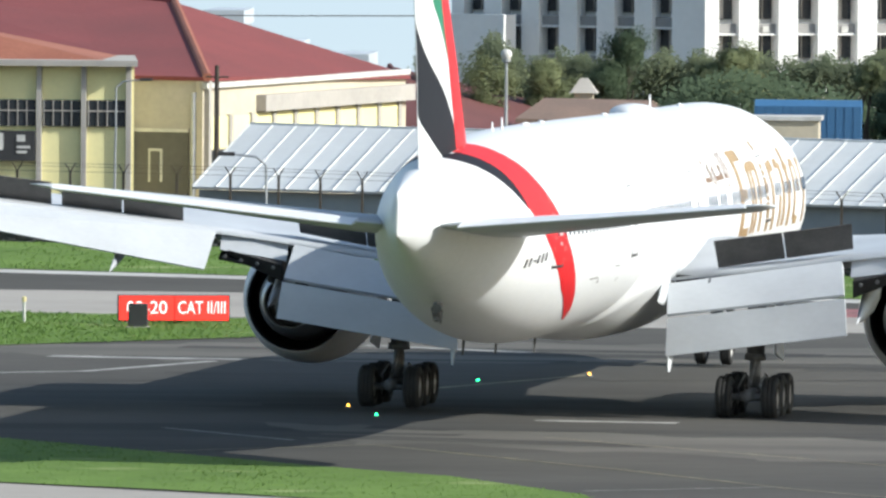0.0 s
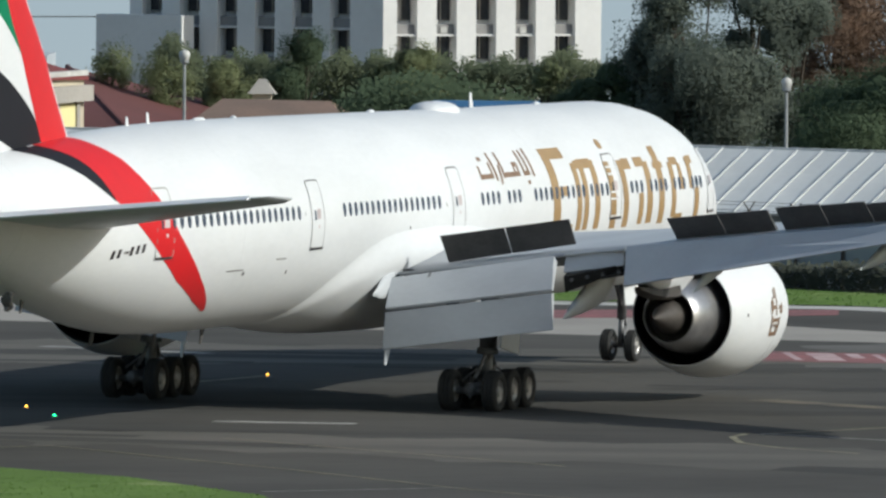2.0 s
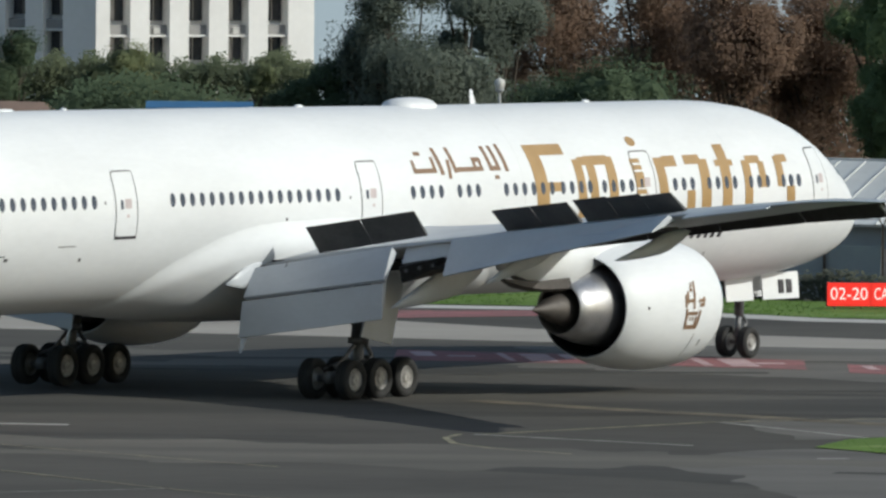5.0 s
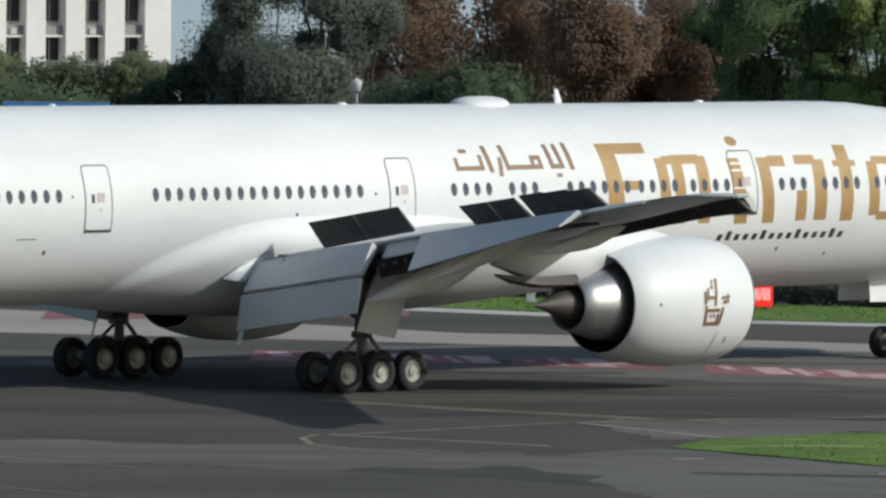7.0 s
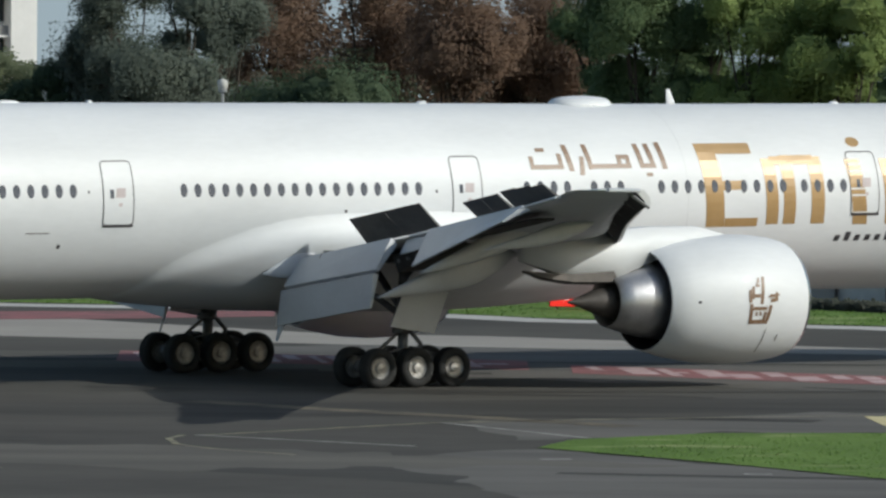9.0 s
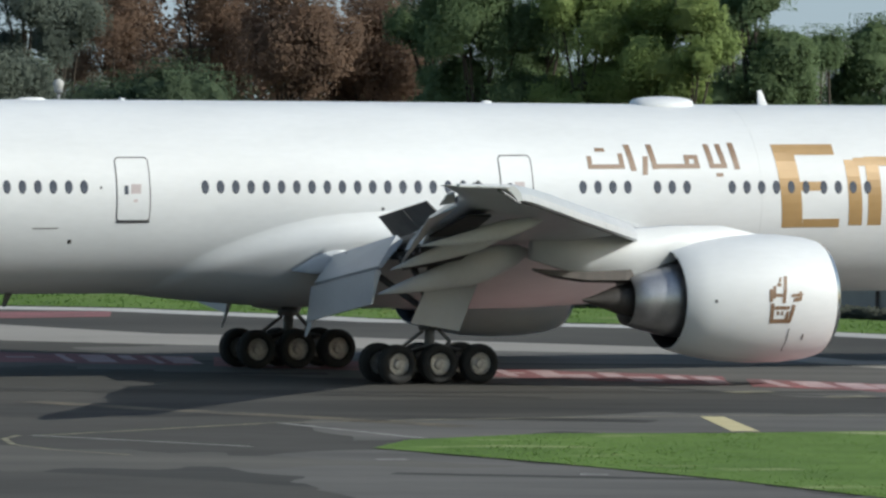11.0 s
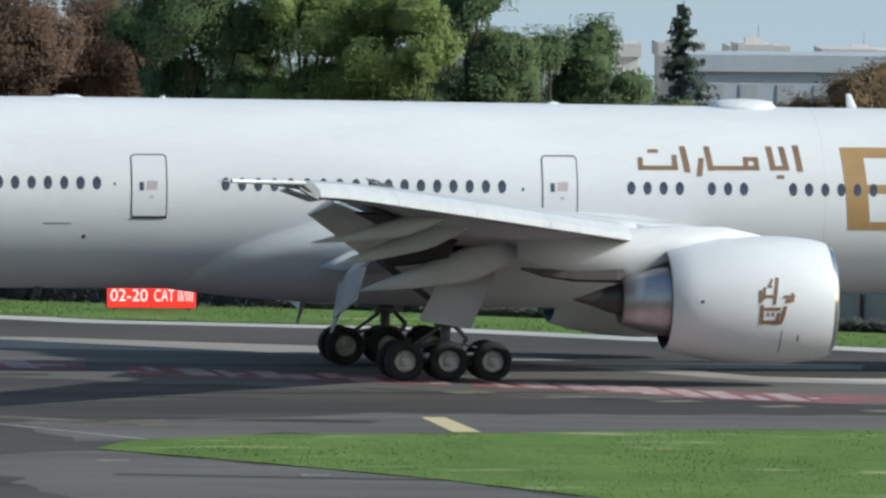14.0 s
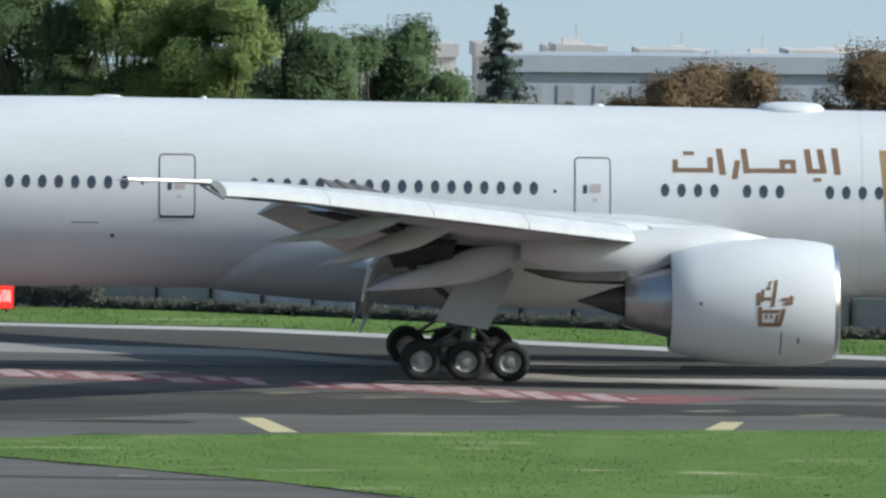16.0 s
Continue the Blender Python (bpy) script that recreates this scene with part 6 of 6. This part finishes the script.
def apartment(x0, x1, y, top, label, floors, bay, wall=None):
    # the default wall colour carries painted haze and shade
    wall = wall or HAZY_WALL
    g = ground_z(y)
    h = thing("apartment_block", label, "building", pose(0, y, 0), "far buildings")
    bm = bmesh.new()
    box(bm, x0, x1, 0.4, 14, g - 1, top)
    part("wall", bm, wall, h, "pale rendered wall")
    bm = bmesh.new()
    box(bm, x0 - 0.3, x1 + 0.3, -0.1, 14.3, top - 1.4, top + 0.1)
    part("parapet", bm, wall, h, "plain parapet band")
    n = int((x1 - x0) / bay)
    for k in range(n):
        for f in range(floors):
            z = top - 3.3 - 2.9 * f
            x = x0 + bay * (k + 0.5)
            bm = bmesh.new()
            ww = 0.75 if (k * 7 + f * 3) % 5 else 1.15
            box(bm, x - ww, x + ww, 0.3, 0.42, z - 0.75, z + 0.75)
            w = part("window", bm, HAZY_WIN, h, "window greyed for haze")
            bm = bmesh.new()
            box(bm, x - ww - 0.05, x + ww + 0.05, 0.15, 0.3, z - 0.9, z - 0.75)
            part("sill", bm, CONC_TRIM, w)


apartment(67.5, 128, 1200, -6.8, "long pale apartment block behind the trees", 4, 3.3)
_rng = random.Random(21)
_x = 60.0
while _x < 175:
    _w, _y = _rng.uniform(2.6, 6.5), _rng.uniform(1480, 1560)
    _top = -13.0 + _rng.uniform(-0.5, 0.6) - (_y - 1500) * 0.023
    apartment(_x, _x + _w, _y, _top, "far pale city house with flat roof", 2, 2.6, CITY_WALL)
    if _rng.random() < 0.7:
        _t = thing("roof_hut", "small pale roof structure on a far house", "building", pose(_x + _w * 0.5, _y + 4, _top), "roof huts")
        bm = bmesh.new()
        box(bm, -1.0, 1.0, -1, 1, 0, _rng.uniform(0.4, 0.9))
        part("casing", bm, CITY_WALL, _t)
        bm = bmesh.new()
        rod(bm, (0.5, 0, 0.4), (0.5, 0, 2.2), 0.05, 0.04, 5)
        part("aerial", bm, POLE, _t)
    _x += _w + _rng.uniform(-0.6, 0.9)
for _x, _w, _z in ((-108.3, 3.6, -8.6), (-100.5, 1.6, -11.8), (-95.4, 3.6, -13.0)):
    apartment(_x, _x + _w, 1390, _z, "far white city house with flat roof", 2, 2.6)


# ---- trees ----
def tree(x, y, top, width, material, seed, label, leaves=5200, size=0.17, gaps=0.0, crown_from=0.35, kind="round"):
    rng = random.Random(seed)
    g = ground_z(y)
    H = top - g
    t = thing("tree", label, "tree", pose(x, y, g), "trees")
    bm = bmesh.new()
    base = [Vector((rng.uniform(-0.15, 0.15) * k, rng.uniform(-0.15, 0.15) * k, H * 0.75 * k / 5)) for k in range(6)]
    for k in range(5):
        rod(bm, base[k], base[k + 1], 0.32 - 0.05 * k, 0.27 - 0.05 * k, 7)
    part("trunk", bm, BARK, t, "rough brown trunk")
    lobes = []
    n = 12 if kind == "round" else 9
    for k in range(n):
        a = rng.uniform(0, 2 * math.pi)
        h = rng.uniform(crown_from, 0.93)
        spread = width / 2 * (0.75 * math.sin(math.pi * min(1, (h - crown_from) / (1 - crown_from) * 0.75 + 0.2)))
        d = spread * rng.uniform(0.3, 1.0)
        c = Vector((d * math.cos(a), d * math.sin(a) * 0.8, H * h))
        r = width * rng.uniform(0.15, 0.26)
        if c.z + r * 0.8 > H:
            c.z = H - r * 0.8
        lobes.append((c, r))
    bm = bmesh.new()
    for c, r in lobes:
        s = base[rng.randint(2, 4)]
        mid = s.lerp(c, 0.5) + Vector((0, 0, -0.2))
        rod(bm, s, mid, 0.11, 0.08, 5)
        rod(bm, mid, c, 0.08, 0.03, 5)
        for _q in range(4):
            e = c + Vector((rng.uniform(-1, 1), rng.uniform(-1, 1), rng.uniform(-0.4, 1))) * r
            rod(bm, mid.lerp(c, rng.uniform(0.3, 1)), e, 0.035, 0.012, 4)
    part("branchwork", bm, BARK, t, "spreading limbs")
    cen = []
    tot = sum(r ** 2 for _c, r in lobes)
    for c, r in lobes:
        sub = []
        for _q in range(int(14 + r * 6)):
            v = Vector((rng.gauss(0, 1), rng.gauss(0, 1), rng.gauss(0, 1))).normalized()
            sub.append((c + Vector((v.x, v.y, v.z * 0.8)) * r * rng.uniform(0.3, 1.0), r * rng.uniform(0.18, 0.36)))
        m = int(leaves * r * r / tot)
        for _q in range(m):
            if gaps and rng.random() < gaps:
                continue
            p, s = sub[rng.randrange(len(sub))]
            cen.append((p.x, p.y, p.z, s, *((p - c) / r * 0.7 + (p - Vector((0, 0, H * 0.6))) / width * 0.8)))
    ob = new("crown", clump_mesh("crown", cen, size, material, seed))
    ob.parent = t
    ob["label"] = "uneven leafy crown"
    if gaps <= 0.1 and material is not LEAF_RUST:
        # twiggy inner mass of the dense crowns
        bm = bmesh.new()
        for c, r in lobes:
            made = bmesh.ops.create_icosphere(bm, subdivisions=3, radius=r * (0.72 if material is not LEAF_GREY else 0.6), matrix=Matrix.Translation(c))["verts"]
            for v in made:
                d = (v.co - c)
                k = 1 + 0.35 * noise.noise(v.co * (1.8 / r)) + 0.22 * noise.noise(v.co * (5.5 / r))
                v.co = c + Vector((d.x, d.y, d.z * 0.85)) * k
        part("inner_foliage", bm, material, t, "dense inner foliage")


def conifer(x, y, top, width, seed):
    rng = random.Random(seed)
    g = ground_z(y)
    H = top - g
    t = thing("fir_tree", "slender dark green conifer among broadleaf trees", "tree", pose(x, y, g), "trees")
    bm = bmesh.new()
    rod(bm, (0, 0, 0), (0, 0, H), 0.28, 0.03, 8)
    part("trunk", bm, BARK, t)
    cen = []
    bm = bmesh.new()
    for k in range(150):
        u = rng.uniform(0.12, 0.98)
        l = width / 2 * (1 - u) ** 0.8 * rng.uniform(0.7, 1.15) + 0.15
        a = rng.uniform(0, 2 * math.pi)
        z = H * u
        e = Vector((l * math.cos(a), l * math.sin(a), z - 0.12 * l + 0.1))
        rod(bm, (0, 0, z), e, 0.03, 0.01, 4)
        for q in range(34):
            s = rng.uniform(0.1, 1.0)
            cen.append((e.x * s, e.y * s, z + (e.z - z) * s - 0.08, 0.10, math.cos(a), math.sin(a), 0.3))
    part("branchwork", bm, BARK, t)
    ob = new("crown", clump_mesh("crown", cen, 0.14, LEAF_FIR, seed))
    ob.parent = t
    ob["label"] = "tiered dark needles"


TREES = [(-52.7, 870, 0.8, 5.4, LEAF_OLIVE, "sparse olive-green tree", 3600, 0.25), (-49.3, 868, 1.0, 5.8, LEAF_OLIVE, "sparse olive-green tree", 4000, 0.2), (-45.6, 874, 0.1, 5.6, LEAF_OLIVE, "leafy olive-green tree", 4200, 0.1),
         (-41.2, 880, 1.27, 6.3, LEAF_DARK, "dense dark green tree", 6200, 0.0), (-36.7, 880, 0.1, 6.0, LEAF_DARK, "dense dark green tree", 6000, 0.0), (-34.6, 880, 0.7, 5.6, LEAF_OLIVE, "leafy olive-green tree", 5200, 0.0), (-25.6, 727, 2.2, 2.6, LEAF_OLIVE, "small olive-green tree", 2600, 0.2),
         (-23.2, 722, 2.2, 2.4, LEAF_OLIVE, "small olive-green tree", 1800, 0.35), (-20.8, 718, 3.7, 3.0, LEAF_OLIVE, "thin olive-green tree", 2400, 0.3), (-17.4, 705, 4.4, 5.5, LEAF_DARK, "dark green bushy tree", 6500, 0.0),
         (-12.6, 702, 9.0, 9.0, LEAF_GREY, "large grey-green tree", 11000, 0.05), (-8.0, 722, 8.0, 7.0, LEAF_GREY, "large grey-green tree", 7000, 0.1),
         (-3.2, 690, 4.4, 11.5, LEAF_DARK, "broad domed dark green pine", 22000, 0.0),
         (-5.5, 742, 9.5, 8.0, LEAF_RUST, "russet autumn tree with thinning leaves", 6500, 0.0), (-0.5, 745, 10.0, 8.5, LEAF_RUST, "russet autumn tree with thinning leaves", 7000, 0.0), (4.2, 741, 9.3, 8.0, LEAF_RUST, "russet autumn tree with thinning leaves", 6500, 0.0), (9.4, 744, 10.0, 8.5, LEAF_RUST, "russet autumn tree with thinning leaves", 7500, 0.0),
         (14.0, 702, 9.6, 8.6, LEAF_PINE, "tall dark green pine", 10500, 0.0), (11.5, 712, 8.8, 5.0, LEAF_PINE, "tall dark green pine", 6000, 0.0), (17.4, 708, 10.0, 6.4, LEAF_PINE, "tall dark green pine", 6500, 0.0), (19.6, 700, 9.6, 8.0, LEAF_GREEN, "tall bright green pine", 10500, 0.0), (24.4, 698, 9.0, 7.5, LEAF_GREEN, "tall bright green pine", 10000, 0.0), (28.4, 709, 8.8, 6.4, LEAF_PINE, "leafy dark green tree", 6000, 0.0), (22.3, 712, 9.6, 6.0, LEAF_GREEN, "tall bright green pine", 6000, 0.0),
         (32.4, 720, 6.0, 5.6, LEAF_PINE, "dark green eucalyptus", 6400, 0.0), (36.2, 722, 6.9, 6.6, LEAF_PINE, "dark green eucalyptus with gaps", 7600, 0.0), (39.6, 715, 3.4, 5.0, LEAF_OLIVE, "low olive-green tree", 5000, 0.0), (43.8, 720, 2.2, 3.0, LEAF_DARK, "low dark bush", 2500, 0.0),
         (45.9, 690, 4.9, 7.5, LEAF_TAN, "tan autumn tree", 5600, 0.05), (51.4, 692, 6.0, 8.5, LEAF_TAN, "tan autumn tree", 7000, 0.05), (57.4, 690, 5.6, 8.5, LEAF_TAN, "tan autumn tree", 7000, 0.05), (62.5, 692, 4.6, 5.0, LEAF_TAN, "tan autumn tree", 4800, 0.1),
         (-14.7, 713, 7.4, 5.6, LEAF_GREY, "grey-green tree in the belt", 6000, 0.05), (-10.3, 716, 9.4, 7.0, LEAF_GREY, "large grey-green tree", 7000, 0.05),
         (30.2, 718, 5.2, 5.5, LEAF_PINE, "leafy dark green tree", 5000, 0.0), (28.2, 724, 7.4, 7.0, LEAF_PINE, "leafy dark green tree", 6500, 0.0), (48.8, 698, 4.9, 8.0, LEAF_TAN, "tan autumn tree", 6000, 0.0)]
for _i, (_x, _y, _top, _w, _m, _lab, _n, _g) in enumerate(TREES):
    tree(_x, _y, _top, _w, _m, 100 + _i, _lab + " beyond the airfield", int(_n * 8.4), 0.072, _g, 0.30 if _top < 7 else 0.4)
conifer(42.2, 760, 6.4, 8.8, 77)
# broken line of bushes in front of the tall building
_rng = random.Random(33)
_c = []
for _k in range(80000):
    _x = _rng.uniform(-57, -22)
    _h = -1.1 + 2.2 * noise.noise(Vector((_x * 0.35, 7, 0))) + 1.2 * noise.noise(Vector((_x * 1.1, 2, 0))) + 0.6 * noise.noise(Vector((_x * 3.1, 5, 0))) - (1.8 if _x < -51 else 0)
    _c.append((_x, 885 + _rng.uniform(-2, 2), _h - 6.0 * _rng.random() ** 1.6, 0.3))
tagged(new("bushes", clump_mesh("bushes", _c, 0.11, LEAF_MIXED, 18)), "broken line of olive-green bushes before the hotel", "bushes", "", "stuff")
# far wooded belt closing the view behind the trees
_rng = random.Random(31)
_c = []
for _k in range(110000):
    _x = _rng.uniform(-34, 46)
    _h = 5.5 + 2.0 * noise.noise(Vector((_x * 0.12, 3, 0)))
    _lim = (0.6 if _x < -16 else 2.4) if _x < 34 else 1.0
    _c.append((_x, 775 + _rng.uniform(-3, 3), -10 + (_h + 4.0 + _lim) * _rng.random() ** 0.7, 0.35))
tagged(new("wood", clump_mesh("wood", _c, 0.13, LEAF_DARK, 8)), "far belt of dark bushes and undergrowth", "bushes", "", "stuff")

_rng = random.Random(41)
_c = []
for _k in range(52000):
    _x = _rng.uniform(-9, 13.5)
    _z = _rng.uniform(-4, 9.8)
    if noise.noise(Vector((_x * 0.8, 1.5, _z * 0.8))) + 0.5 * noise.noise(Vector((_x * 2.3, 4.5, _z * 2.3))) > 0.38 or (_x < -4.5 and _z < 5 and _x + _z < -1):
        continue
    _c.append((_x, 756 + _rng.uniform(-4, 4), _z, 0.25, 0.3 + 0.8 * noise.noise(Vector((_x * 0.9, 9, _z * 0.9))), -0.6, 0.5))
tagged(new("russet_wood", clump_mesh("russet_wood", _c, 0.13, LEAF_RUST, 12)), "dense russet autumn wood behind the pines", "trees", "", "stuff")

# ---- plain hazy sky behind everything ----
SKY_M = bpy.data.materials.new("hazy_sky")
SKY_M.use_nodes = True
_n, _l = SKY_M.node_tree.nodes, SKY_M.node_tree.links
_n.remove(_n["Principled BSDF"])
_em = _n.new("ShaderNodeEmission")
_tc = _n.new("ShaderNodeTexCoord")
_sp = _n.new("ShaderNodeSeparateXYZ")
_mr = _n.new("ShaderNodeMapRange")
_mr.inputs["From Min"].default_value, _mr.inputs["From Max"].default_value = -120.0, 250.0
_rp = _n.new("ShaderNodeValToRGB")
_rp.color_ramp.elements[0].color = (0.45, 0.505, 0.53, 1)
_rp.color_ramp.elements[1].color = (0.24, 0.38, 0.52, 1)
_l.new(_tc.outputs["Object"], _sp.inputs[0])
_l.new(_sp.outputs["Z"], _mr.inputs["Value"])
_l.new(_mr.outputs[0], _rp.inputs["Fac"])
_l.new(_rp.outputs["Color"], _em.inputs["Color"])
_l.new(_em.outputs[0], _n["Material Output"].inputs["Surface"])
bm = bmesh.new()
_rows = [[bm.verts.new((3600 * math.sin(radians(a)), 3600 * math.cos(radians(a)), z)) for a in range(-40, 41, 4)] for z in (-200, 250)]
for _i in range(20):
    bm.faces.new((_rows[0][_i], _rows[0][_i + 1], _rows[1][_i + 1], _rows[1][_i]))
solo("backdrop", bm, SKY_M, "plain hazy blue-grey sky", "sky", "", "structure")


# ---- movement ----
def motions():
    taxi = [(t, pose(x, y, 0.05 * max(0, 1 - t / 10), 0, 0, yaw) @ pose(0, 0, 0, 0.9 * max(0, 1 - t / 10))) for t, x, y, yaw in TAXI]
    walk(airliner, taxi)
    tab = [(t, x, y, yaw) for t, x, y, yaw in TAXI]
    for w, (cx, cy, cz), r in WHEELS:
        rows, turn, last = [], 0.0, None
        for k in range(161):
            t = k / 10
            x, y, yaw = spline(tab, t)
            a = radians(yaw)
            p = Vector((x + cx * math.cos(a) - cy * math.sin(a), y + cx * math.sin(a) + cy * math.cos(a), 0))
            if last is not None:
                d = p - last
                turn += math.degrees((d.x * math.cos(a) + d.y * math.sin(a)) / r)
            last = p
            rows.append((t, pose(cx, cy, cz) @ Matrix.Rotation(radians(turn), 4, "Y")))
        walk(w, rows)


motions()
